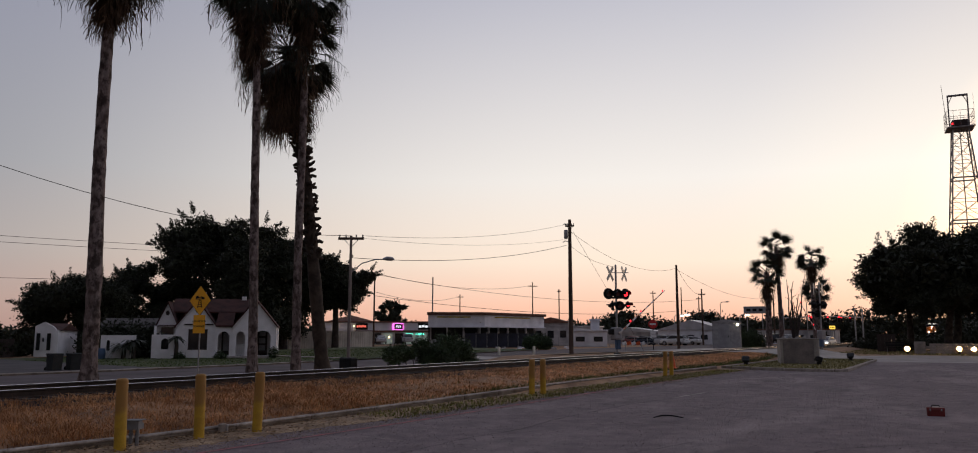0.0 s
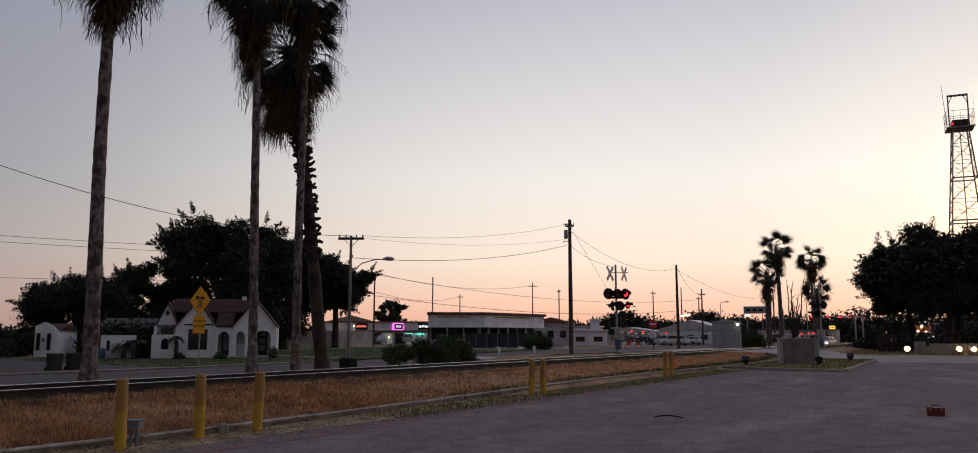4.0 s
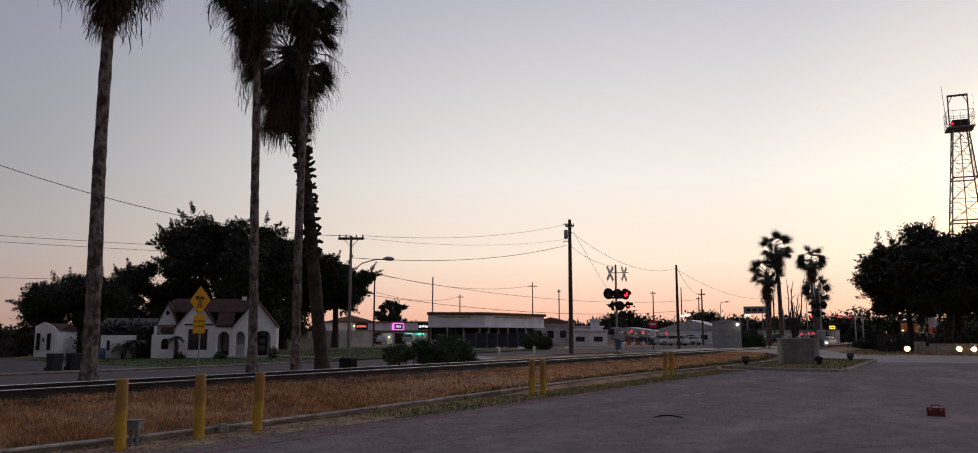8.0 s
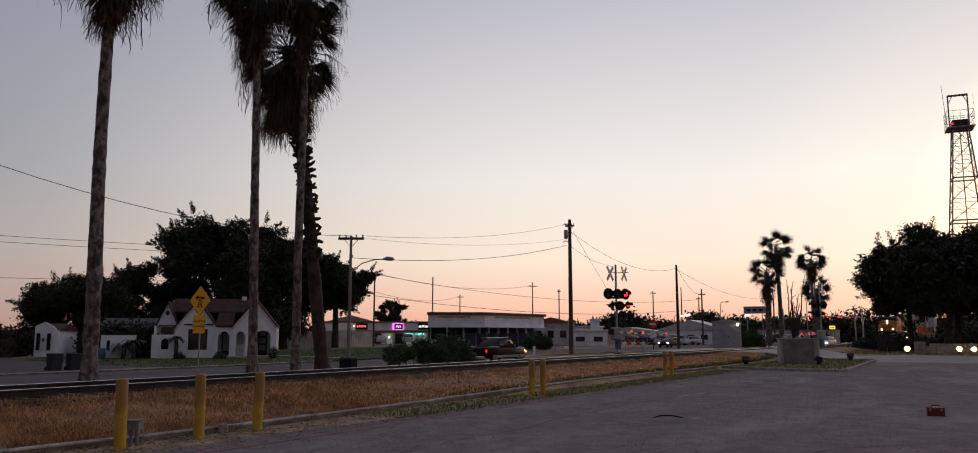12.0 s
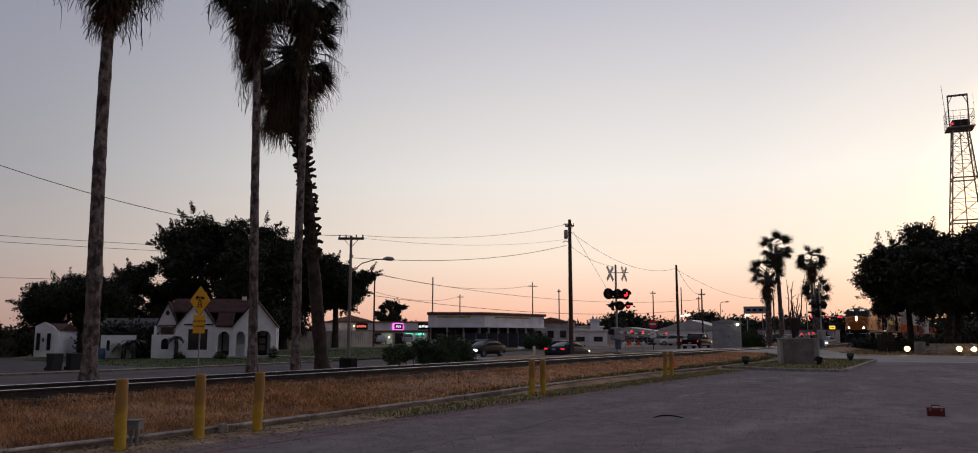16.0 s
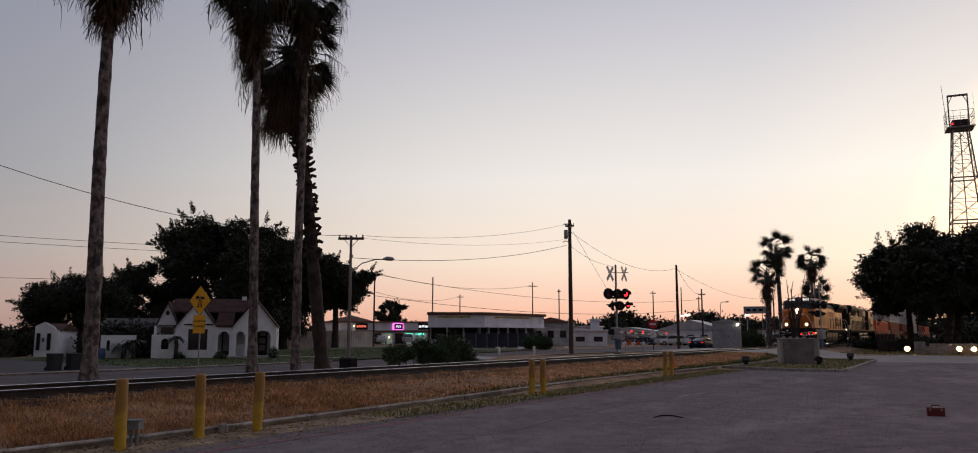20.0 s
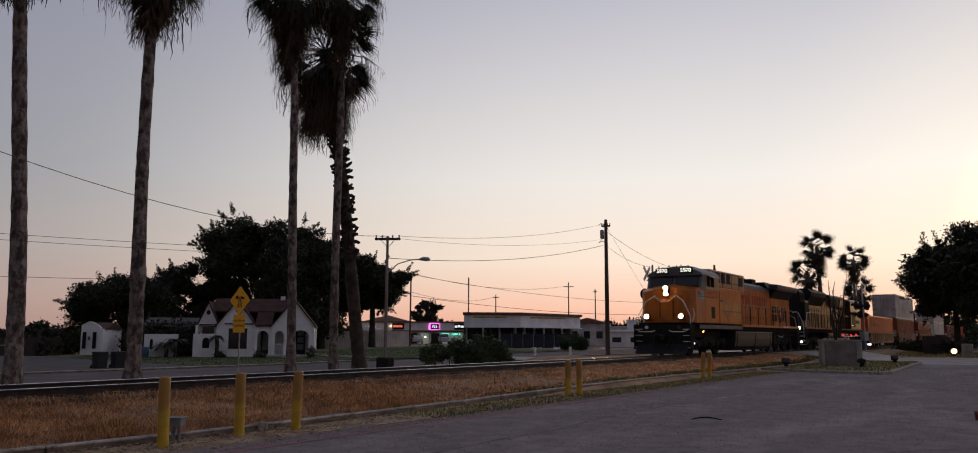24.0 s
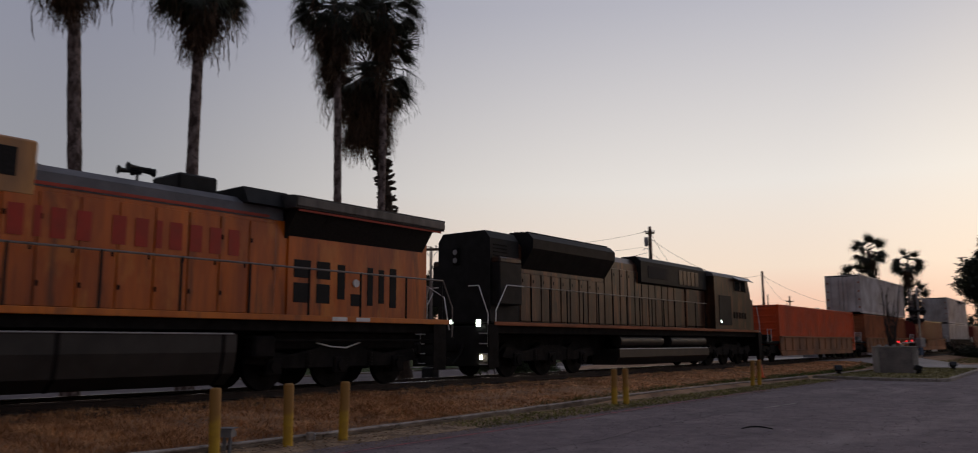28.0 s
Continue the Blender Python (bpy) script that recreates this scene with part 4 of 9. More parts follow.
# low annex
an = thing("annex", pose(0, 0, 0), "small white stucco building with a curved gable and dark shutters", "building")
arch_wall(-54.4, 0.25, 29.9, 32.1, -0.1, lambda y: 1.95 + 0.62 * max(0, 1 - abs((y - 30.75) / 1.15)) ** 0.6, []).ob("front_wall", STUCCO, an)
B().box((-57.4, 31.0, 0.9), (5.6, 2.1, 2.0)).ob("body", STUCCO, an)
B().prism([(-60.4, 1.9), (-54.7, 1.9), (-57.5, 2.5)], 29.8, 32.2).ob("roof", ROOFRED, an)
for y in (30.35, 31.35):
    B().box((-54.13, y, 1.05), (0.05, 0.36, 1.3), 0.01).ob("shutter", BLACK, an)
lam = B().box((-54.05, 30.85, 1.2), (0.14, 0.14, 0.3), 0.03)
lam.ob("wall_lantern", BLACK, an)
for _o2 in an.children_recursive:
    _o2.data.transform(Matrix.Translation((0, -3.4, 0)))
settle(an), settle(gw), settle(gw2)
ho2 = thing("garage", pose(0, 0, 0), "dark low building with shingled roof behind the garden walls", "building")
B().box((-60, 35.0, 1.0), (4.0, 6.0, 2.9)).ob("wall_block", DARKTRIM, ho2)
B().prism([(-63.0, 2.2), (-57.4, 2.2), (-60, 3.0)], 31.6, 38.0).ob("roof", DARKTRIM, ho2)
B().box((-57.95, 35.2, 1.15), (0.06, 2.6, 1.9)).ob("dark_opening", DARK, ho2)
B().box((-57.9, 36.3, 1.7), (0.05, 0.9, 0.5)).ob("pale_shutter", RUSTORANGE, ho2)

settle(ho2)
# bins on the kerb
first_bin = None
for by in (25.35, 26.4):
    if first_bin is None:
        b = thing("wheelie_bin", pose(-44.6, by, street_z(by) + 0.1, 0, 0, 5), "dark plastic wheeled rubbish bin at the kerb", "bin", "bins at the kerb")
        body = B().prism([(-0.24, 0.06), (0.24, 0.06), (0.33, 0.90), (-0.30, 0.90)], -0.29, 0.29).ob("bin_body", BINGREEN, b)
        B().box((0.0, 0, 0.95), (0.72, 0.64, 0.09), 0.03).ob("bin_lid", BINGREEN, b)
        B().tube([(-0.36, -0.25, 0.9), (-0.36, 0.25, 0.9)], 0.025, 8).ob("bin_handle", BINGREEN, b)
        for y in (-0.25, 0.25):
            B().tube([(-0.25, y - 0.04, 0.13), (-0.3, y + 0.04, 0.13)], 0.13, 14).ob("wheel", RUBBER, b)
        first_bin = b
    else:
        copy_thing(first_bin, pose(-44.5, by, street_z(by) + 0.1, 0, 0, -4))
bb = thing("barrel", pose(*yard(-53.2, 33.3), -0.4), "faded blue plastic barrel by the garden wall", "barrel")
B().tube([(0, 0, 0), (0, 0, 0.1), (0, 0, 0.5), (0, 0, 0.9), (0, 0, 0.95)], [0.28, 0.31, 0.34, 0.31, 0.27], 18).ob("barrel_body", BLUEPLASTIC, bb)

# driveway slabs and path
setting(draped("driveway", steps((-66, -43.4, 1.5)), steps((16, 31, 3)), DRIVE, 0.0, zf=lambda x, y: street_z(y) + 0.14 + 0.012 * (-43 - x)), "pale concrete driveway", "driveway")
pth = setting(new("garden_path"), "flat pale stepping slabs in the lawn", "path")
for k in range(5):
    B().box((-46 - k * 1.4, 49.0 + rng.normal(0, 0.05), -0.30 + 0.012 * (3 + k * 1.4)), (1.1, 1.0, 0.06), 0.015).ob("slab", CONCRETE, pth)

# carport, fence and dwelling over to the far side of the driveway
cp = thing("carport", pose(0, 0, 0), "flat dark carport on thin white posts", "carport")
B().box((-67, 10.5, 2.15), (7, 8, 0.16), 0.02).ob("roof", DARKTRIM, cp)
for (px, py) in ((-63.8, 7), (-63.8, 14), (-63.8, 13.2), (-70, 7), (-70, 14)):
    B().tube([(px, py, -0.5), (px, py, 2.1)], 0.06, 10).ob("post", WHITEPAINT, cp)
dw = thing("bungalow", pose(0, 0, 0), "low dark bungalow under the trees", "house")
B().box((-78, 14, 1.0), (8, 26, 3.0)).ob("wall_block", GREYWALL, dw)
B().prism([(-83, 2.45), (-73, 2.45), (-78, 4.0)], 0.5, 27.5).ob("roof", ROOFRED, dw)
for k in range(4):
    B().box((-73.95, 5 + k * 5.5, 1.2), (0.06, 1.6, 1.1)).ob("window", GLASS, dw)
gb = thing("garden_shed", pose(0, 0, 0), "small white shed end under a wall lamp", "shed")
B().prism([(24.6, -0.5), (26.4, -0.5), (26.4, 1.9), (25.5, 2.6), (24.6, 1.9)], -76, -72.5, "x").ob("wall_block", STUCCO, gb)
B().tube([(-72.4, 25.5, 2.0), (-72.3, 25.5, 2.0)], 0.06, 8).ob("wall_lamp", LAMPWARM, gb)

fn = setting(new("chain_fence"), "low wire fence with thin steel posts", "fence")
for k in range(9):
    B().tube([(-62, 17 + k * 1.5, -0.5), (-62, 17 + k * 1.5, 0.75)], 0.025, 6).ob("fence_post", STEEL, fn)
B().tube([(-62, 17, 0.72), (-62, 29, 0.72)], 0.02, 6).ob("fence_rail", STEEL, fn)

# ---- freight boxes, shops and sheds across the street ----
def static_box(name, y, L, x, z, w, h, material, label, rz=0, category="container"):
    e = thing(name, pose(x, y, z, 0, 0, rz), label, category, "freight boxes on the grass")
    for sy in (-1, 1):
        v, f = [], []
        n = int(L / 0.28)
        for i in range(n + 1):
            for dx, off in ((0, 0), (0.09, 0), (0.13, -0.03), (0.24, -0.03)):
                xx = min(-L / 2 + 0.1 + (L - 0.2) * i / n + dx, L / 2 - 0.08)
                v += [(xx, sy * (w / 2 + off), 0.1), (xx, sy * (w / 2 + off), h - 0.08)]
        f = [(2 * i, 2 * i + 1, 2 * i + 3, 2 * i + 2) for i in range(len(v) // 2 - 1)]
        raw("side_wall", v, f, material, e)
        for z0 in (0.06, h - 0.06):
            B().box((0, sy * (w / 2 - 0.03), z0), (L, 0.1, 0.12), 0.01).ob("rail", material, e)
        for sx in (-1, 1):
            B().box((sx * (L / 2 - 0.07), sy * (w / 2 - 0.05), h / 2), (0.15, 0.14, h), 0.01).ob("corner_post", material, e)
    B().box((0, 0, h - 0.02), (L - 0.05, w - 0.1, 0.05)).ob("roof", material, e)
    for sx in (-1, 1):
        for sy in (-1, 1):
            d = B().box((sx * (L / 2 - 0.03), sy * w / 4, h / 2), (0.05, w / 2 - 0.12, h - 0.2), 0.01).ob("door", material, e)
            for k in (-0.25, 0.25):
                B().tube([(sx * (L / 2 + 0.03), sy * w / 4 + k, 0.15), (sx * (L / 2 + 0.03), sy * w / 4 + k, h - 0.15)], 0.025, 6).ob("lock_rod", STEEL, d)
    return e


static_box("shipping_container", 78.0, 6.1, -70.5, -0.42, 2.44, 2.45, CREAM, "cream corrugated shipping container on the grass", 48)
static_box("shipping_container", 73.5, 6.1, -75.5, -0.42, 2.44, 2.45, CREAM, "cream corrugated shipping container on the grass", 38)


def along(a, b):
    """Pose at a with x axis towards b."""
    return pose(a[0], a[1], 0, 0, 0, math.degrees(math.atan2(b[1] - a[1], b[0] - a[0])))


# disused shop with the white fascia: two fronts that meet at a blunt corner
sh = thing("disused_shop", pose(0, 0, 0), "disused single-storey shop with white fascia and dark boarded front", "shop")
for a, b in (((-63.5, 86.0), (-57.6, 90.5)), ((-57.6, 90.5), (-56.2, 104.5))):
    m = along(a, b)
    L = math.hypot(b[0] - a[0], b[1] - a[1])
    fascia = B().box((L / 2, 0.6, 3.45), (L + 0.1, 1.4, 1.55), 0.02).ob("fascia", OLDWHITE, sh, m=m)
    B().box((L / 2, 0.5, 4.42), (L + 0.4, 1.8, 0.36), 0.02).ob("roof_edge", BROWNTILE, sh, m=m)
    B().box((L / 2, -0.25, 2.62), (L + 0.1, 0.5, 0.10), 0.01).ob("canopy", OLDWHITE, sh, m=m)
    B().box((L / 2, 1.6, 1.2), (L, 0.2, 2.9)).ob("shop_front", DARK, sh, m=m)
    for k in range(int(L / 2.2) + 1):
        B().box((0.3 + k * 2.2, 1.2, 1.2), (0.22, 0.22, 2.9), 0.02).ob("pier", OLDWHITE if k % 2 else GREYWALL, sh, m=m)
    B().box((L * 0.45, -0.115, 3.95), (L * 0.6, 0.012, 0.16)).ob("faded_mark", MARKYEL, sh, "faded yellow strip", m)
B().box((-63.2, 98, 1.9), (6, 12, 4.6)).ob("body", OLDWHITE, sh)
B().box((-58.35, 91.0, 3.25), (0.9, 1.8, 0.10)).ob("faded_mark", MARKYEL, sh, "faded yellow strip")
for k in range(5):
    B().box((-62.5 + k * 1.1, 85.9 + k * 0.8, 0.55), (0.7, 0.1, 0.9), 0.01, pose(0, 0, 0, rng.normal(0, 8), rng.normal(0, 12), 38)).ob("loose_panel", OLDWHITE if k % 2 else GREYWALL, sh)
tf = thing("screen_fence", pose(0, 0, 0), "construction fence hung with dark blue cloth", "fence")
for k in range(7):
    fx, fy = -57.96 + (3.23) * k / 7, 86.35 + 13.65 * k / 7
    B().box((0, 1.05, 0.85), (0.04, 2.1, 1.9), 0.005).ob("cloth_panel", TARP, tf, m=pose(fx, fy, 0, 0, 0, -13.3))
    B().tube([(fx, fy, -0.2), (fx, fy, 2.0)], 0.035, 6).ob("post", STEEL, tf)

wf = thing("wire_fence", pose(0, 0, 0), "low wire fence on thin steel posts beyond the street", "fence")
FA, FB = Vector((-54.0, 105.0, -0.1)), Vector((-41.5, 113.0, -0.1))
for k in range(9):
    p = FA.lerp(FB, k / 8)
    B().tube([(p.x, p.y, -0.2), (p.x, p.y, 1.25)], 0.04, 6).ob("fence_post", STEEL, wf)
for z in (0.15, 0.5, 0.85, 1.2):
    B().tube([(FA.x, FA.y, z), (FB.x, FB.y, z)], 0.018, 5).ob("fence_wire", STEEL, wf)
rub = np.random.default_rng(88)
for k in range(14):
    rx_, ry_ = -49.0 + rub.uniform(-5, 5), 84.0 + rub.uniform(-5, 14)
    rs_ = thing("rubble", pose(rx_, ry_, street_z(ry_) + 0.02, 0, 0, rub.uniform(0, 180)), "small pale lump of broken concrete on the bare ground", "rubble", "rubble before the disused shop")
    a_, b_, c_ = rub.uniform(0.25, 0.8), rub.uniform(0.2, 0.5), rub.uniform(0.1, 0.28)
    B().prism([(-a_ / 2, 0), (a_ / 2, 0), (a_ * 0.38, c_ * 0.8), (-a_ * 0.1, c_), (-a_ * 0.42, c_ * 0.6)], -b_ / 2, b_ / 2).ob("lump", OLDWHITE if k % 3 else GREYWALL, rs_)

# strip of shops with lit signs
st = thing("shopping_strip", pose(0, 0, 0), "row of pale shops with lit windows and neon signs", "shops")
a, b = (-103.5, 108.5), (-86.5, 122.5)
m = along(a, b)
L = math.hypot(b[0] - a[0], b[1] - a[1])
B().box((L / 2, 4.0, 1.7), (L, 7.5, 4.4)).ob("body", OLDWHITE, st, m=m)
B().box((L / 2, -0.1, 3.1), (L + 0.2, 0.5, 1.5), 0.02).ob("fascia", OLDWHITE, st, m=m)
B().box((L / 2, -0.2, 3.98), (L + 0.4, 0.9, 0.22), 0.02).ob("roof_edge", BROWNTILE, st, m=m)
B().box((L * 0.62, -1.2, 2.25), (L * 0.75, 2.2, 0.35), 0.03).ob("canopy", BROWNTILE, st, m=m)
for k in range(9):
    x = 3.0 + k * 2.1
    g = k % 4
    B().box((x, 0.2, 0.95), (1.6, 0.12, 1.9)).ob("shop_window", (LITWIN if k in (4, 6, 7) else GLASS), st, "lit shop window" if k in (4, 6, 7) else "", m)
    B().tube([(x + 1.05, -2.1, -0.4), (x + 1.05, -2.1, 2.1)], 0.09, 8).ob("post", OLDWHITE, st, m=m)
for k, (x, w, mm, lb) in enumerate(((13.2, 1.9, NEONPINK, "pink neon frame"), (18.6, 3.4, BLACK, "black sign panel"), (6.6, 2.2, BLACK, "black sign panel"))):
    s = B().box((x, -0.42, 3.15), (w, 0.12, 1.15), 0.02).ob("sign_panel", mm, st, lb, m)
    if k == 0:
        B().box((x + 0.1, -0.49, 3.13), (w - 0.3, 0.06, 1.0)).ob("sign_face", BLACK, s)
        for q, dz in ((-0.25, 0.1), (0.05, 0.0), (0.4, 0.1)):
            B().box((x + q, -0.53, 3.1 + dz), (0.16, 0.03, 0.5), 0, pose(0, 0, 0, 0, 25 * (1 if q < 0 else -1), 0)).ob("sign_bar", SIGNWHITE, s)
    else:
        for q in range(5):
            B().box((x - w / 2 + 0.35 + q * (w - 0.5) / 5, -0.49, 3.15 + 0.06 * (q % 2)), (w / 7, 0.03, 0.38)).ob("sign_bar", SIGNWHITE if k == 1 else NEONRED, s)
for x, z in ((9.6, 2.3), (5.2, 3.2), (11.6, 1.2), (2.0, 3.2)):
    B().tube([(x, -0.9, z), (x, -1.0, z)], 0.16, 10).ob("wall_lamp", LAMPSHOP, st, m=m)
for x in (15.2, 17.3):
    B().box((x, 0.1, 1.75), (1.5, 0.1, 0.25)).ob("neon_strip", NEONGREEN, st, "green neon strip", m)
hip = B()
hip.add([m @ Vector(p) for p in ((-0.5, 0.2, 3.9), (9.5, 0.2, 3.9), (9.5, 7, 3.9), (-0.5, 7, 3.9), (4.5, 3.5, 5.3))], [(0, 1, 4), (1, 2, 4), (2, 3, 4), (3, 0, 4), (3, 2, 1, 0)])
hip.ob("hip_roof", BROWNTILE, st)

# smaller buildings towards the crossing
def shed(name, c, s, rz, wall, roof, pitch, label, windows=0, cat="building"):
    e = thing(name, pose(c[0], c[1], c[2], 0, 0, rz), label, cat)
    w, d, hh = s
    B().box((0, 0, hh / 2), (w, d, hh), 0.02).ob("wall_block", wall, e)
    if pitch:
        B().prism([(-w / 2 - 0.3, hh), (w / 2 + 0.3, hh), (0, hh + pitch)], -d / 2 - 0.3, d / 2 + 0.3).ob("roof", roof, e)
    else:
        B().box((0, 0, hh + 0.12), (w + 0.4, d + 0.4, 0.25), 0.03).ob("roof", roof, e)
    for k in range(windows):
        for sy in (-1,):
            wd = B().box((-w / 2 + (k + 0.5) * w / windows, sy * (d / 2 + 0.01), hh * 0.5), (w / windows * 0.5, 0.06, hh * 0.32), 0.01).ob("window", GLASS, e)
    return e


shed("two_storey_house", (-61.5, 118, -0.1), (6, 8, 3.6), 20, GREYWALL, BROWNTILE, 0.9, "grey house with brown hipped roof behind the shop", 3)
shed("stucco_store", (-56.5, 119, -0.1), (5.0, 5, 2.9), 10, OLDWHITE, TINROOF, 0, "pale flat-roofed store with dark windows", 3)
shed("white_shed", (-50.8, 108.7, -0.1), (5.2, 4, 2.2), 25, OLDWHITE, OLDWHITE, 0, "white flat shed with round marks", 2)
shed("sign_tower", (-50.2, 109.5, 1.5), (1.3, 1.0, 2.2), 25, OLDWHITE, OLDWHITE, 0, "white square sign block on a shed roof")
shed("warehouse", (-46.5, 146, -0.1), (12, 9, 2.6), 4, OLDWHITE, TINROOF, 1.8, "long pale warehouse with a metal gable roof", 5)
shed("warehouse", (-60.5, 150, -0.1), (14, 8, 2.2), 8, GREYWALL, TINROOF, 1.0, "low pale warehouse with a metal roof", 5)
shed("store", (-33, 168, -0.1), (14, 8, 2.6), 0, GREYWALL, BROWNTILE, 0, "flat-roofed store with lit windows", 6)
# dark tree belt behind everything
belt_rng = np.random.default_rng(77)
bl = []
for k in range(230):
    q = k / 229
    ang = math.radians(-92 + 106 * q)
    d = 185 + belt_rng.uniform(-12, 40)
    hgt = belt_rng.uniform(2.0, 4.2) * (1.25 if belt_rng.uniform() < 0.12 else 1) * (0.68 if q < 0.61 else 1)
    if abs(math.sin(ang) * d - TRACK_X) > 7.5:
        bl.append((math.sin(ang) * d, math.cos(ang) * d, hgt * 0.55, hgt, 0.95))
tb = leaves("tree_belt", bl, 110000, 0.42, LEAF, None, 78)
leaves("tree_belt_core", [(x, y, z, q * 0.8, s) for x, y, z, q, s in bl], 30000, 1.0, LEAF, tb, 79, 0.95)
tagged(tb, "far dark belt of trees and hedges", "trees", kind="stuff")

# dark planting that closes the view beside the driveway
hedge_rng = np.random.default_rng(61)


def hedge(a, b, h, n, size, label, seed):
    q = [Vector((*a, 0)).lerp(Vector((*b, 0)), i / 13) for i in range(14)]
    bl = [(p.x + hedge_rng.normal(0, 0.5), p.y + hedge_rng.normal(0, 0.5), -0.4 + h * hedge_rng.uniform(0.25, 0.55), h * hedge_rng.uniform(0.35, 0.6), 0.9) for p in q]
    o = leaves("hedge", bl, n, size, LEAF, None, seed, 0.8)
    return tagged(o, label, "hedge", kind="stuff")


hedge((-78, 34), (-84, 52), 2.1, 9000, 0.24, "dark unclipped hedge behind the driveway", 62)
hedge((-70, 27.5), (-80, 33), 1.9, 7000, 0.2, "dark low shrubs beside the shed", 63)
hedge((-86, 10), (-86, 34), 5.0, 9000, 0.3, "dark unclipped hedge behind the bungalow", 64)
hedge(yard(-57.0, 31.0), yard(-57.0, 38.0), 3.3, 9000, 0.16, "dark leafy growth above the garden walls", 65)
hedge((-4.0, 112), (34, 122), 5.0, 12000, 0.3, "dark growth behind the park oaks", 66)
hedge((-22, 285), (-62, 300), 11.0, 6000, 0.7, "far dark trees beside the line", 69)
hedge((-10, 290), (30, 300), 11.0, 6000, 0.7, "far dark trees beside the line", 70)
hedge((-45, 492), (15, 492), 17.0, 6000, 1.2, "far dark trees beyond the end of the line", 71)
hedge((-8.6, 109), (-4, 112), 2.2, 6000, 0.16, "dark low growth behind the park oaks", 68)
hedge((-12.2, 93), (-7.2, 86), 1.9, 7000, 0.13, "dark low shrubs under the oak by the line", 67)
bf = thing("board_fence", pose(0, 0, 0), "low dark weathered board fence at the end of the driveway", "fence")
for k in range(34):
    B().box((-74.0 - k * 0.16, 29.0 + k * 0.36, 0.35), (0.04, 0.36, 1.7), 0.006, None).ob("fence_board", DARKTRIM, bf)

# ---- bollards and small things on the lot ----
first_bollard = None
for i, (bx, by, top) in enumerate([(-10.07, 6.7, 0.97), (-10.25, 8.11, 0.97), (-10.18, 9.17, 0.96), (-10.28, 18.45, 0.93), (-10.13, 18.8, 0.93), (-10.6, 29.3, 0.95), (-10.55, 29.87, 0.95)]):
    if first_bollard is None:
        e = thing("bollard", pose(bx, by, 0, 0.8, -0.8, 0), "yellow painted steel bollard with chipped paint", "bollard", "yellow bollards along the kerb")
        B().tube([(0, 0, -0.3), (0, 0, 0.93), (0, 0, 0.955), (0, 0, 0.97)], [0.078, 0.078, 0.072, 0.05], 20).ob("post", YELLOW, e)
        first_bollard = e
    else:
        copy_thing(first_bollard, pose(bx, by, top - 0.97, rng.normal(0, 0.7), rng.normal(0, 0.7), i * 40))


# ---- island with its concrete plinth ----
def outline_kerb(name, pts, z, w, h, label):
    root = setting(new(name), label, "kerb")
    for a, b in zip(pts, pts[1:] + pts[:1]):
        a, b = Vector(a), Vector(b)
        n = max(1, round((b - a).length / 1.9))
        for i in range(n):
            p, q = a.lerp(b, i / n), a.lerp(b, (i + 1) / n)
            B().box((0, 0, 0), ((q - p).length - 0.012, w, h), 0.025).ob("kerb_stone", KERB, root, m=pose((p.x + q.x) / 2, (p.y + q.y) / 2, z - h / 2 + rng.normal(0, 0.004), 0, 0, math.degrees(math.atan2((q - p).y, (q - p).x))))
    return root


ISLE = [(-10.9, 37.9), (-7.9, 36.9), (-5.9, 36.9), (-5.5, 37.5), (-6.2, 53.6), (-7.0, 54.4), (-10.9, 54.4)]
outline_kerb("kerb_island", ISLE, 0.13, 0.16, 0.26, "weathered concrete kerb round the grassed island")
ISLESOIL = mat("thin_turf_soil", (0.31, 0.25, 0.12), 0.95, var=0.3, scale=0.9, fine=20, bump=0.6, tint=(0.09, 0.085, 0.035))
isl = B()
isl.add([(x, y, 0.085) for x, y in ISLE], [tuple(range(len(ISLE)))])
setting(isl.ob("island", ISLESOIL), "grassed traffic island", "island")

PALESLAB = wear(mat("pale_slab_concrete", (0.58, 0.54, 0.49), 0.9, var=0.2, scale=1.6, fine=22, bump=0.4, rnd=0.12), (0.25, 0.21, 0.18), 2.5, 0.52, 0.66, 0.7, (1, 1, 0.2))
STAINED = mat("stained_concrete", (0.22, 0.19, 0.18), 0.92, var=0.4, scale=2.4, fine=18, bump=0.6, tint=(0.15, 0.135, 0.13))
pl = thing("plinth", pose(-8.95, 44.7, 0.06, 0, 0, 16), "square weathered concrete plinth with vertical board joints", "plinth")
B().box((0.1, 0.35, 0.64), (1.86, 2.6, 1.28), 0.02).ob("block", CONCRETE, pl)
B().box((0.1, 0.35, 1.30), (1.94, 2.68, 0.06), 0.015).ob("cap", CONCRETE, pl)
for k in range(4):
    B().box((1.045, -0.62 + k * 0.645, 0.64), (0.03, 0.60, 1.2), 0.012).ob("side_slab", PALESLAB, pl, "paler concrete slab")
B().box((0.05, -0.965, 0.64), (1.5, 0.03, 1.2), 0.01).ob("front_slab", STAINED, pl, "stained dark concrete face")
oc = thing("bare_plant", pose(-8.95, 44.7, 1.36), "leafless spiny plant with many bare stems on the plinth", "plant")
orng = np.random.default_rng(9)
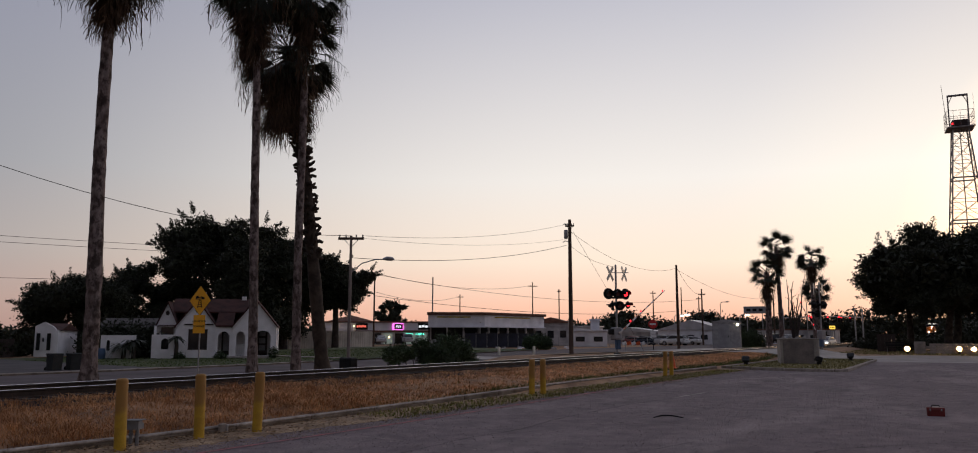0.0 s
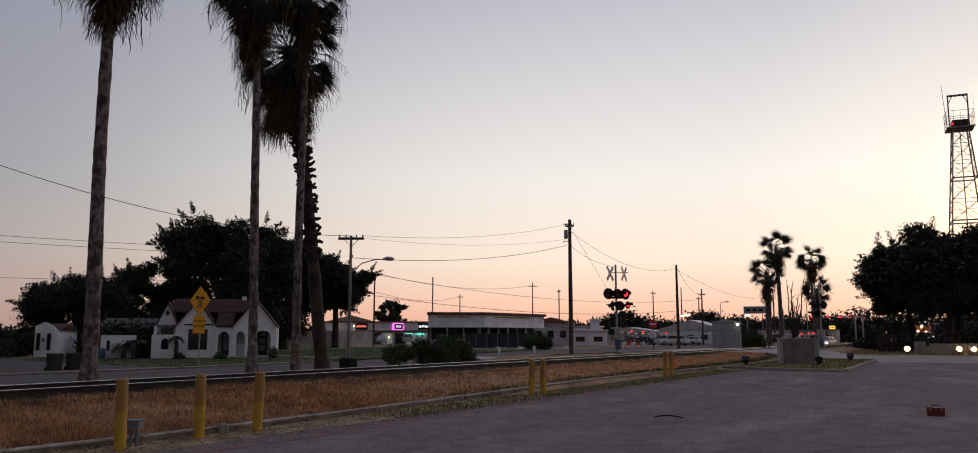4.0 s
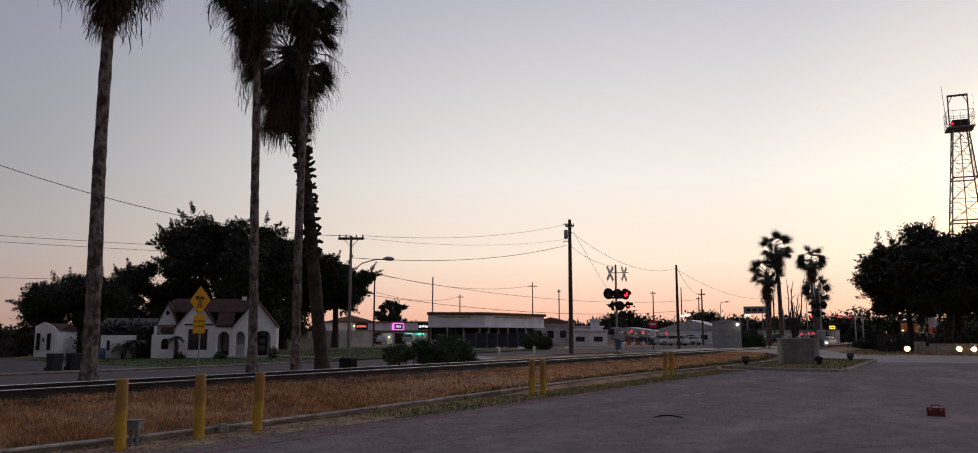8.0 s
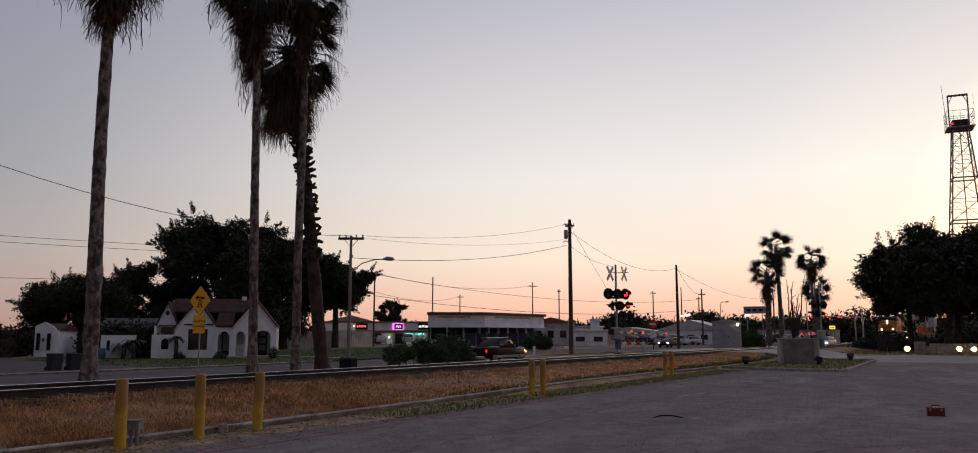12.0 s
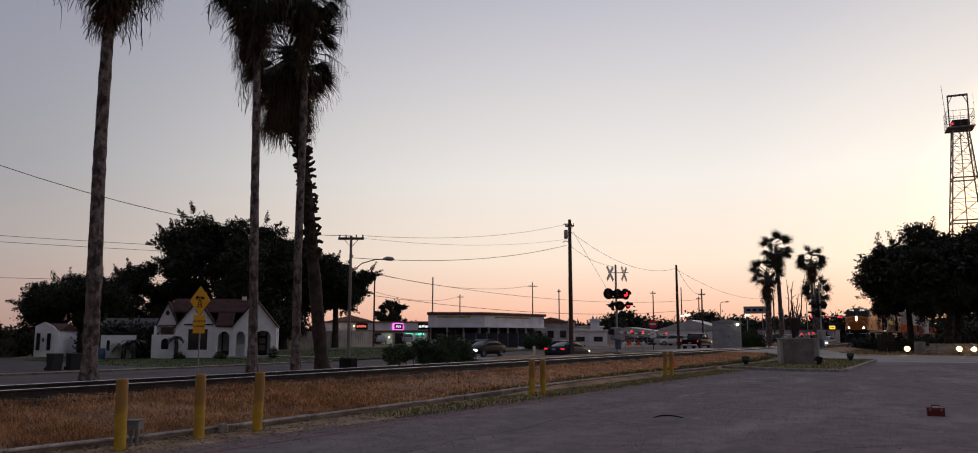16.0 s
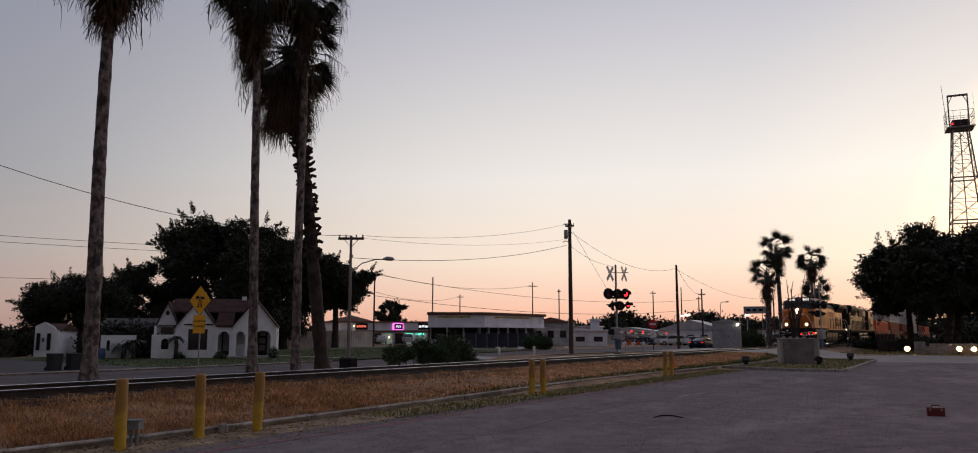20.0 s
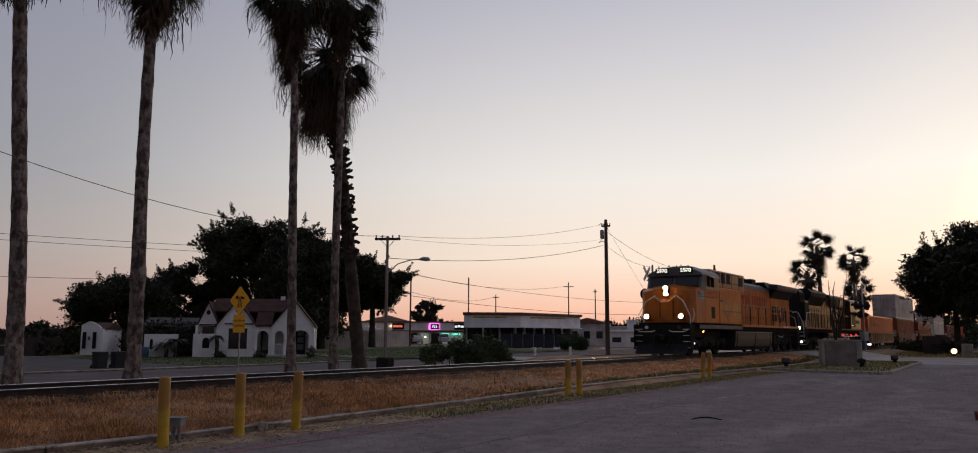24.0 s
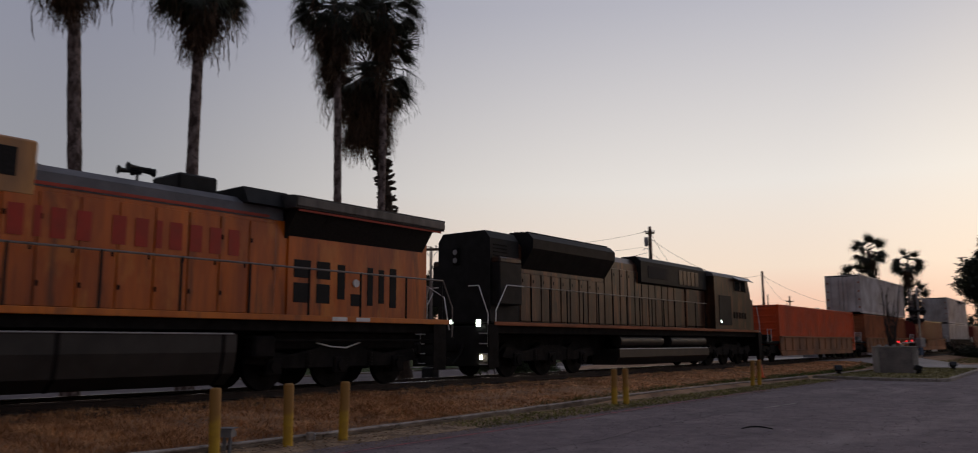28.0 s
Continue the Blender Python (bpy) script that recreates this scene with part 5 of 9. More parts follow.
for k in range(11):
    a, ln = orng.uniform(0, 6.28), orng.uniform(1.3, 3.3)
    sp = orng.uniform(0.05, 0.22)
    pts = [(math.cos(a) * 0.1, math.sin(a) * 0.1, 0)]
    for i in range(1, 7):
        q = i / 6
        pts.append((math.cos(a) * (0.1 + sp * ln * q) + orng.normal(0, 0.04), math.sin(a) * (0.1 + sp * ln * q) + orng.normal(0, 0.04), ln * q))
    B().tube(pts, [0.045, 0.04, 0.035, 0.03, 0.028, 0.022, 0.012], 7).ob("stem", DARKTRIM if k % 3 else BARK, oc)
    for i in range(2, 6):
        p = Vector(pts[i])
        B().tube([p, p + Vector((orng.normal(0, 0.12), orng.normal(0, 0.12), orng.uniform(0.05, 0.25)))], [0.02, 0.006], 5).ob("twig", BARK, oc)
for k in range(4):
    rb = thing("stone", pose(-9.4 + k * 0.3, 44.0 + 0.2 * k, 1.36), "small pale stone on the plinth", "stone", "stones on the plinth")
    B().box((0, 0, 0.06), (0.2, 0.16, 0.13), 0.05).ob("stone_body", CONCRETE, rb)


def floodlight(x, y, rz, on=False):
    e = thing("floodlight", pose(x, y, 0.0, 0, 0, rz), "ground floodlight on a stub " + ("that shines warm light" if on else "in a dark metal box, unlit"), "floodlight", "ground floodlights")
    B().tube([(0, 0, 0.05), (0, 0, 0.25)], 0.11, 12).ob("stub", BLACK, e)
    B().box((0, 0, 0.38), (0.36, 0.26, 0.26), 0.04, pose(0, 0, 0, -20, 0, 0)).ob("housing", BLACK, e)
    gl = B().box((0, -0.14, 0.40), (0.30, 0.05, 0.22), 0.02, pose(0, 0, 0, -20, 0, 0)).ob("glass", HALO if on else GLASS, e, "glowing lamp glass" if on else "")
    if on:
        # emitting ring added for the halo of light round the bulb
        B().tube([(0, -0.10, 0.40), (0, -0.24, 0.45)], [0.19, 0.24], 18).ob("reflector", HALO, e, "amber glowing ring that stands for the lamp's bloom")
        B().tube([(0, -0.22, 0.445), (0, -0.29, 0.47)], [0.17, 0.14], 14).ob("bulb", FLOOD, e, "glowing bulb")
    return e


floodlight(-10.55, 40.7, 10), floodlight(-7.45, 42.5, -60), floodlight(-7.25, 51.3, 20)
for x, y in ((-6.15, 74.0), (-2.55, 76.2), (-1.55, 76.6)):
    floodlight(x, y, 4, True)

# low stone wall, bench and board on the far grass
lw = thing("stone_wall", pose(0, 0, 0), "low pale stone wall with a taller end pier", "wall")
prng = np.random.default_rng(4)
B().box((-5.35, 75.9, 0.5), (0.8, 0.6, 1.05), 0.03).ob("pier", CONCRETE, lw)
x = -4.9
row = 0
for row in range(4):
    x = -4.9 + (row % 2) * 0.25
    while x < 9:
        w = prng.uniform(0.4, 0.75)
        B().box((x + w / 2, 76.0 + (x + 5) * 0.18, 0.115 + row * 0.215), (w - 0.02, 0.42, 0.205), 0.02, pose(0, 0, 0, 0, 0, 10)).ob("stone", CONCRETE, lw)
        x += w
bn = thing("bench", pose(-7.6, 80.5, 0.05, 0, 0, 15), "dark metal park bench on the grass", "bench")
for k in range(4):
    B().box((0, -0.2 + k * 0.13, 0.45), (1.5, 0.1, 0.04), 0.01).ob("seat_slat", BLACK, bn)
for k in range(3):
    B().box((0, 0.28 + k * 0.03, 0.58 + k * 0.13), (1.5, 0.035, 0.1), 0.01).ob("back_slat", BLACK, bn)
for sx in (-0.65, 0.65):
    B().box((sx, 0, 0.22), (0.06, 0.5, 0.45), 0.01).ob("leg", BLACK, bn)
db = thing("notice_board", pose(-8.5, 82.0, 0.05, 0, 0, 8), "dark brown boarded enclosure on the grass", "enclosure")
for k in range(5):
    B().box((-0.6 + k * 0.3, 0, 0.8), (0.28, 0.06, 1.6), 0.01).ob("board", DARKTRIM, db)
B().box((0, 0.05, 1.5), (1.6, 0.05, 0.1), 0.01).ob("top_rail", DARKTRIM, db)

# ---- small things on the lot ----
tb_ = thing("toolbox", pose(-1.08, 18.0, 0.0, 0, 0, 8), "small red metal toolbox with a carry handle", "toolbox")
B().prism([(-0.09, 0.0), (0.09, 0.0), (0.09, 0.15), (0.06, 0.19), (-0.06, 0.19), (-0.09, 0.15)], -0.19, 0.19, "x").ob("box_body", RED, tb_)
B().prism([(-0.095, 0.15), (0.095, 0.15), (0.065, 0.205), (-0.065, 0.205)], -0.195, 0.195, "x").ob("lid", RED, tb_)
B().tube([(-0.09, 0, 0.20), (-0.08, 0, 0.255), (0.08, 0, 0.255), (0.09, 0, 0.20)], 0.011, 8).ob("handle", BLACK, tb_)
for sx in (-0.12, 0.12):
    B().box((sx, -0.098, 0.15), (0.03, 0.012, 0.05), 0.004).ob("latch", STEEL, tb_)

for _p in tb_.children:
    _p.data.transform(Matrix.Scale(0.80, 4))
ub = thing("utility_box", pose(-10.36, 7.1, 0.0, 0, 0, 30), "small grey hooded utility box on two pipes", "utility box")
BOXGREY = mat("utility_box_grey", (0.20, 0.205, 0.22), 0.7, var=0.2, scale=8)
for sx in (-0.045, 0.045):
    B().tube([(sx, 0, 0), (sx, 0, 0.26)], 0.026, 12).ob("pipe", BOXGREY, ub)
    B().tube([(sx, 0, 0.15), (sx, 0, 0.18)], 0.034, 12).ob("pipe_ring", BOXGREY, ub)
hood = B().prism([(-0.085, 0.24), (0.085, 0.24), (0.085, 0.31), (0.0, 0.36), (-0.085, 0.36)], -0.095, 0.095, "x").ob("hood", BOXGREY, ub)
B().box((0, 0.0, 0.365), (0.23, 0.21, 0.016), 0.004).ob("hood_brim", BOXGREY, hood)

vb = thing("valve_box", pose(-10.5, 8.75, 0.0, 0, 0, 5), "small grey valve cover against the kerb", "valve box")
B().box((0, 0, 0.09), (0.08, 0.13, 0.14), 0.015).ob("cover", KERB, vb)
B().box((0.045, 0.06, 0.07), (0.02, 0.04, 0.13), 0.005).ob("strap", STEEL, vb)

cn = thing("traffic_cone", pose(-11.75, 33.4, 0.14), "faded orange traffic cone on the grass strip", "traffic cone")
B().box((0, 0, 0.03), (0.38, 0.38, 0.05), 0.015).ob("base", CONE, cn)
B().tube([(0, 0, 0.05), (0, 0, 0.62), (0, 0, 0.75)], [0.16, 0.055, 0.045], 18).ob("cone_body", CONE, cn)

# a curled strip of rubber, cracks and a worn painted line on the asphalt
rs = thing("rubber_strip", pose(-5.35, 14.9, 0.006, 0, 0, 30), "curled strip of torn black rubber", "debris")
B().tube([(-0.28, 0, 0.0), (-0.12, 0.015, 0.035), (0.05, 0.0, 0.04), (0.28, -0.02, 0.0)], [0.008, 0.016, 0.016, 0.008], 6).ob("strip", BLACK, rs)
CRACK = mat("crack_filler", (0.055, 0.05, 0.052), 0.95, var=0.3, scale=3)
REDLINE = mat("worn_red_line", (0.40, 0.11, 0.125), 0.9, var=0.3, scale=2.5, fine=20, tint=(0.22, 0.13, 0.14))
crk = setting(new("asphalt_crack"), "thin dark crack in the asphalt", "crack")


def ribbon(name, pts, w, material, z, parent=None, jitter=0.0, seed=1):
    r = np.random.default_rng(seed)
    v, f = [], []
    fine = []
    for a, b in zip(pts, pts[1:]):
        n = max(2, int(math.dist(a, b) / 0.12))
        fine += [(a[0] + (b[0] - a[0]) * i / n, a[1] + (b[1] - a[1]) * i / n) for i in range(n)]
    off = 0
    for i, p in enumerate(fine[:-1]):
        q = fine[i + 1]
        d = Vector((q[0] - p[0], q[1] - p[1], 0)).normalized()
        s = Vector((-d.y, d.x, 0))
        off = off * 0.85 + r.normal(0, jitter)
        ww = w * r.uniform(0.4, 1.3) if jitter else w * r.uniform(0.75, 1.1)
        c = Vector((p[0], p[1], z)) + s * off
        v += [tuple(c - s * ww / 2), tuple(c + s * ww / 2)]
    f = [(2 * i, 2 * i + 1, 2 * i + 3, 2 * i + 2) for i in range(len(v) // 2 - 1)]
    return raw(name, v, f, material, parent)


for k, (pts, w) in enumerate(((((-6.75, 8.2), (-6.9, 10.1), (-6.78, 11.9), (-7.05, 13.5), (-7.12, 17.4), (-6.6, 22.0)), 0.028), (((-8.0, 8.6), (-7.7, 8.75)), 0.06), (((-8.6, 13.0), (-8.4, 13.3)), 0.07), (((-9.2, 33.0), (-7.0, 36.0), (-6.4, 41)), 0.05), (((-3.4, 8.0), (-2.0, 12), (0.4, 15)), 0.02),
                           (((-5.5, 22), (-2.5, 26), (1.0, 27)), 0.025), (((-8.8, 24), (-5, 27.5), (-2, 33)), 0.03), (((-6.2, 7.2), (-4.4, 9.2), (-3.8, 12)), 0.02))):
    ribbon("crack", pts, w, CRACK, 0.006, crk, 0.012, 20 + k)
setting(ribbon("painted_line", [(-9.0, 2.0), (-9.05, 12.0), (-9.35, 20.0), (-9.5, 28)], 0.09, REDLINE, 0.008, None, 0.0, 5), "worn faded red line along the lot edge", "marking")
setting(ribbon("lane_mark", [(-6.89, 19.62), (-6.75, 22.0)], 0.08, CONCRETE, 0.008, None, 0.0, 6), "short worn white line", "marking")
LEAFDEAD = mat("dead_leaf", (0.36, 0.24, 0.14), 0.9, var=0.3, scale=4, flip=0.5)
n = 12000
lx, ly = scatter(n, -10.7, -9.2, 3.5, 36, 1.5)
keep = rng.uniform(0, 1, n) < np.clip((-9.0 - lx) / 1.4, 0.05, 1)
lx, ly = lx[keep], ly[keep]
n = len(lx)
a = rng.uniform(0, 6.28, n)
s = rng.uniform(0.012, 0.05, n)
v = np.empty((n, 4, 3))
for i, (da, k) in enumerate(((0, 1.0), (1.57, 0.4), (3.14, 1.0), (4.71, 0.4))):
    v[:, i] = np.stack([lx + np.cos(a + da) * s * k, ly + np.sin(a + da) * s * k, 0.028 + rng.uniform(0, 0.02, n)], 1)
tagged(raw("dead_leaves", v.reshape(-1, 3), (np.arange(n)[:, None] * 4 + [0, 1, 2, 3]).tolist(), LEAFDEAD), "scattered dead leaves and twigs on the soil", "leaves", kind="stuff")

# ---- grasses on the strip, the island and the lawns ----
n = 210000
gx, gy = scatter(n, -14.5, -10.85, 2.0, 52, 1.6)
ok = gx < np.array([near_kerb_x(y) - 0.1 for y in gy])
gx, gy = gx[ok], gy[ok]
dens = np.array([noise.noise((x * 0.35, y * 0.35, 0)) for x, y in zip(gx, gy)])
ok = rng.uniform(-0.9, 0.6, len(gx)) < dens + 0.25
gx, gy, dens = gx[ok], gy[ok], dens[ok]
green = rng.uniform(0, 1, len(gx)) < np.clip(0.75 - (np.array([near_kerb_x(y) for y in gy]) - gx) * 1.5 + 0.02 * (gy - 14), 0.02, 0.85) * (gy > 10)
gz = np.array([max(ground_z(x, y), 0.40 - 0.25 * max(0, x + 14.37)) for x, y in zip(gx, gy)])
clump = np.array([noise.noise((x * 1.6, y * 1.6, 7)) for x, y in zip(gx, gy)])
tuft = np.array([noise.noise((x * 4.5, y * 2.2, 17)) for x, y in zip(gx, gy)])
hh = (0.05 + 0.05 * np.clip(dens + 0.5, 0, 1.2) + 0.13 * np.clip(clump, 0, 1) + 0.13 * np.clip(tuft + 0.05, 0, 1)) * rng.uniform(0.4, 1.3, len(gx))
spots = np.stack([gx, gy, gz - 0.01], 1)
wide = 0.0024 + 0.0003 * gy
# tan share grows with distance, so the glow's brightening is in the colours
tan = ~green & (rng.uniform(0, 1, len(gx)) < np.clip((gy - 9) / 13, 0.0, 1))
rust = ~green & ~tan
grass("dry_strip_grass", spots[rust], hh[rust] * 0.9, DRY, 2.3, wide[rust], "dry reddish-brown grass on the strip beside the track")
grass("mown_strip_grass", spots[tan], hh[tan] * 0.55, DRYTAN, 2.3, wide[tan], "short tan dead grass on the strip, paled as if in the glow")
grass("green_strip_grass", spots[green], hh[green] * 0.7, GREEN, 0.9, wide[green], "short green grass along the kerb")
n = 5000
gx, gy = scatter(n, -10.75, -5.6, 37.2, 54)
ok = ((abs(gx + 8.95) > 0.95) | (abs(gy - 44.7) > 1.2)) & (gx < -5.6 - (gy - 37) * 0.04)
grass("island_grass", np.stack([gx, gy, gx * 0 + 0.08], 1)[ok], rng.uniform(0.03, 0.09, n)[ok], DRYGREEN, 0.9, 0.02, "short yellowing grass on the island")
n = 7000
gx, gy = scatter(n, -10.6, -9.45, 12, 36)
grass("verge_grass", np.stack([gx, gy, gx * 0 + 0.01], 1), rng.uniform(0.02, 0.08, n), VERGEGREEN, 0.9, 0.010, "thin green grass between kerb and asphalt")
n = 9000
gx, gy = scatter(n, -11, 12, 70.5, 92)
grass("park_grass", np.stack([gx, gy, np.array([ground_z(x, y) for x, y in zip(gx, gy)])], 1), rng.uniform(0.04, 0.12, n), DRYGREEN, 0.9, 0.035, "yellowing park grass under the oaks")
n = 14000
gx, gy = scatter(n, -60, -43.7, 22, 72)
ok = ~((gy < 31) & (gy > 16))
grass("lawn_grass", np.stack([gx, gy, np.array([street_z(y) + 0.10 + 0.012 * (-43 - x) for x, y in zip(gx, gy)])], 1)[ok], rng.uniform(0.02, 0.06, n)[ok], GREEN, 0.9, 0.045, "green lawn grass before the house")

# loose grit on the asphalt, thickest along the kerb
LITTER = mat("dry_litter", (0.34, 0.23, 0.14), 0.95, var=0.4, scale=6, flip=0.6)
GRIT = mat("loose_grit", (0.30, 0.25, 0.24), 0.95, var=0.4, scale=6, flip=0.6)


def grit(name, n, x0, x1, y0, y1, lo, hi, material, label, power=1.6, bias=1.0):
    px, py = scatter(n, 0, 1, y0, y1, power)
    px = x0 + (x1 - x0) * px ** bias
    s = rng.uniform(lo, hi, n) * (0.8 + 0.008 * py)
    a = rng.uniform(0, 6.28, n)
    v = np.empty((n, 4, 3))
    for i in range(3):
        v[:, i] = np.stack([px + np.cos(a + 2.1 * i) * s, py + np.sin(a + 2.1 * i) * s, px * 0 + 0.004], 1)
    v[:, 3] = np.stack([px, py, 0.004 + s * 0.9], 1)
    k = np.arange(n)[:, None] * 4
    f = (k + [0, 1, 3]).tolist() + (k + [1, 2, 3]).tolist() + (k + [2, 0, 3]).tolist()
    return tagged(raw(name, v.reshape(-1, 3), f, material), label, "grit", kind="stuff")


grit("pale_grit", 26000, -9.6, 8, 5, 50, 0.005, 0.016, GRIT, "pale loose grit on the asphalt", 1.5, 1.5)
grit("dark_grit", 900, -9.8, 8, 5, 40, 0.004, 0.012, CRACK, "dark specks of grit on the asphalt", 1.5, 1.3)
grit("edge_gravel", 14000, -10.7, -9.0, 3, 38, 0.005, 0.014, LITTER, "gravel and dirt along the kerb", 1.5, 1.2)

# ---- crossing signals ----
STOPRED = mat("stop_sign_red", (0.55, 0.03, 0.03), 0.5, var=0.08, scale=4)
XBUCK = mat("crossbuck_white", (0.88, 0.83, 0.70), 0.6, var=0.12, scale=4)
def signal(pos, rz, label, arm_len, gate=True):
    """A crossing signal: mast, crossbucks, two pairs of lamps, gate machine. Local x faces the road traffic."""
    e = thing("crossing_signal", pose(*pos, 0, 0, rz), label, "crossing signal", "crossing signals")
    B().tube([(0, 0, -0.3), (0, 0, 5.75)], 0.065, 14).ob("mast", STEEL, e)
    B().tube([(0, 0, 5.75), (0, 0, 5.85)], [0.075, 0.03], 14).ob("mast_cap", STEEL, e)
    for k in range(2):
        B().box((0, 0, 0.05 + k * 0.1), (0.5 - k * 0.15, 0.5 - k * 0.15, 0.12), 0.02).ob("base", BLACK, e)
    for yoff, turn in ((-0.52, 32), (0.52, 36)):
        for a in (45, -45):
            B().box((0.10, 0, 0), (0.02, 1.22, 0.23), 0.004, pose(0, 0, 0, a, 0, 0)).ob("crossbuck_board", XBUCK, e, m=pose(0, yoff, 5.25, 0, 0, turn))
    B().tube([(0.02, -0.5, 5.3), (0.02, 0.95, 5.35)], 0.025, 8).ob("bracket", STEEL, e)

    def head(y, z, lit, turn, r=0.30):
        m = pose(0.16, y, z, 0, 0, turn)
        h = B().tube([(0, 0, 0), (0.03, 0, 0)], r, 22).ob("lamp_board", BLACK, e, m=m)
        B().tube([(0.03, 0, 0), (0.06, 0, 0)], r * 0.45, 18).ob("lens", LAMPRED if lit else LAMPDIM, h, "glowing red lens" if lit else "dark red lens")
        hood = B()
        v, f = [], []
        for i in range(13):
            w = math.radians(-10 + 200 * i / 12)
            for xx in (0.03, 0.34):
                v.append((xx, math.cos(w) * r * 0.62, math.sin(w) * r * 0.62))
        f = [(2 * i, 2 * i + 1, 2 * i + 3, 2 * i + 2) for i in range(12)]
        hood.add(v, f, True)
        hood.ob("hood", BLACK, h)
        B().tube([(-0.25, 0, 0), (0, 0, 0)], [r * 0.3, r * 0.55], 14).ob("lamp_back", BLACK, h)
    B().tube([(0.05, -0.75, 3.95), (0.05, 0.75, 3.95)], 0.04, 8).ob("crossarm", BLACK, e)
    B().tube([(0.05, -0.75, 3.25), (0.05, 0.75, 3.25)], 0.04, 8).ob("crossarm", BLACK, e)
    B().box((0.05, 0, 3.7), (0.12, 0.9, 0.1), 0.02).ob("junction_bar", BLACK, e)
    head(-0.68, 3.95, False, 0, 0.36), head(0.58, 3.95, True, 10, 0.36), head(0.0, 3.95, False, -6, 0.33)
    head(-0.40, 3.2, False, 40, 0.32), head(0.15, 3.2, False, -25, 0.30), head(0.75, 3.25, True, 20, 0.24)
    B().box((0.1, -0.1, 1.45), (0.5, 0.55, 0.75), 0.05).ob("gate_machine", GREYPAINT, e)
    B().box((0.1, -0.45, 1.55), (0.35, 0.35, 0.35), 0.04).ob("counterweight", BLACK, e)
    B().box((0.02, 0.05, 0.75), (0.3, 0.3, 0.6), 0.03).ob("cable_box", BLUEPLASTIC, e)
    arm = None
    if gate:
        # the arm turns on its pivot; it reaches along local +y
        arm = B().box((0, 0.15, 0), (0.10, 0.7, 0.16), 0.02).ob("gate_arm", STEEL, e, "red and white striped gate arm", pose(0.38, 0, 1.5))
        k, y = 0, 0.5
        while y < arm_len:
            B().box((0, y + 0.3, 0), (0.035, 0.6, 0.11 - 0.004 * k), 0.004).ob("arm_stripe", WHITEPAINT if k % 2 else RED, arm)
            y += 0.6
            k += 1
        for y in (1.9, 3.9, arm_len - 0.15):
            B().tube([(0, y, 0.06), (0, y, 0.17)], 0.05, 12).ob("arm_lamp", LAMPRED, arm, "small glowing red lamp")
    return e, arm


SIG1, ARM1 = signal((-20.4, 47.8, 0.22), -35, "railway crossing signal with crossbucks and flashing red lamps", 8.6)
SIG2, ARM2 = signal((-12.3, 72.0, 0.15), 150, "railway crossing signal beyond the cross street", 7.0)
# relay cabin
rc = thing("relay_cabin", pose(-18.95, 67.5, 0.35, 0, 0, 14), "silver metal relay cabin with a shallow pitched roof", "cabin")
B().box((0, 0, 1.15), (2.25, 2.6, 2.3), 0.02).ob("wall_block", STEEL, rc)
B().prism([(-1.25, 2.28), (1.25, 2.28), (0, 2.5)], -1.42, 1.42).ob("roof", STEEL, rc)
d = B().box((-0.2, -1.31, 1.1), (0.9, 0.04, 1.95), 0.01).ob("door", GREYPAINT, rc)
B().box((0.15, -1.34, 1.1), (0.06, 0.03, 0.14), 0.005).ob("handle", BLACK, d)
for k in range(4):
    B().box((1.13, -0.9 + k * 0.6, 1.15), (0.02, 0.04, 2.25)).ob("rib", STEEL, rc)
B().tube([(0.9, -1.35, 2.05), (0.9, -1.42, 2.05)], 0.07, 10).ob("cabin_lamp", LAMPWHITE, rc, "small lit lamp")
B().box((0, 0, -0.25), (2.7, 3.0, 0.5), 0.02).ob("pad", CONCRETE, rc)
# road-closed barrier and stop sign
br = thing("road_barrier", pose(-26.94, 66.77, 0.0, 0, 0, -70), "red and white striped road barrier", "barrier")
for k in range(5):
    B().box((0, -0.8 + k * 0.4, 0.85), (0.05, 0.38, 0.28), 0.01, pose(0, 0, 0, 20, 0, 0)).ob("barrier_stripe", CONE if k % 2 else WHITEPAINT, br)
for sy in (-0.7, 0.7):
    B().box((0, sy, 0.45), (0.06, 0.08, 0.95), 0.01).ob("barrier_leg", STEEL, br)
ss = thing("stop_sign", pose(-24.65, 65.52, 0.04, 0, 0, -72), "red stop sign on a thin post with white plates", "stop sign")
B().tube([(0, 0, 0), (0, 0, 2.75)], 0.035, 8).ob("post", BLACK, ss)
oct_ = [(0.40 * math.cos(math.radians(22.5 + 45 * i)), 2.45 + 0.40 * math.sin(math.radians(22.5 + 45 * i))) for i in range(8)]
B().prism([(a_, z_) for a_, z_ in oct_], 0.04, 0.06, "x").ob("sign_face", STOPRED, ss)
B().box((0.065, 0, 2.45), (0.006, 0.5, 0.14)).ob("sign_bar", WHITEPAINT, ss)
for z in (1.75, 1.45):
    B().box((0.05, 0, z), (0.02, 0.45, 0.26), 0.005).ob("small_plate", WHITEPAINT, ss)

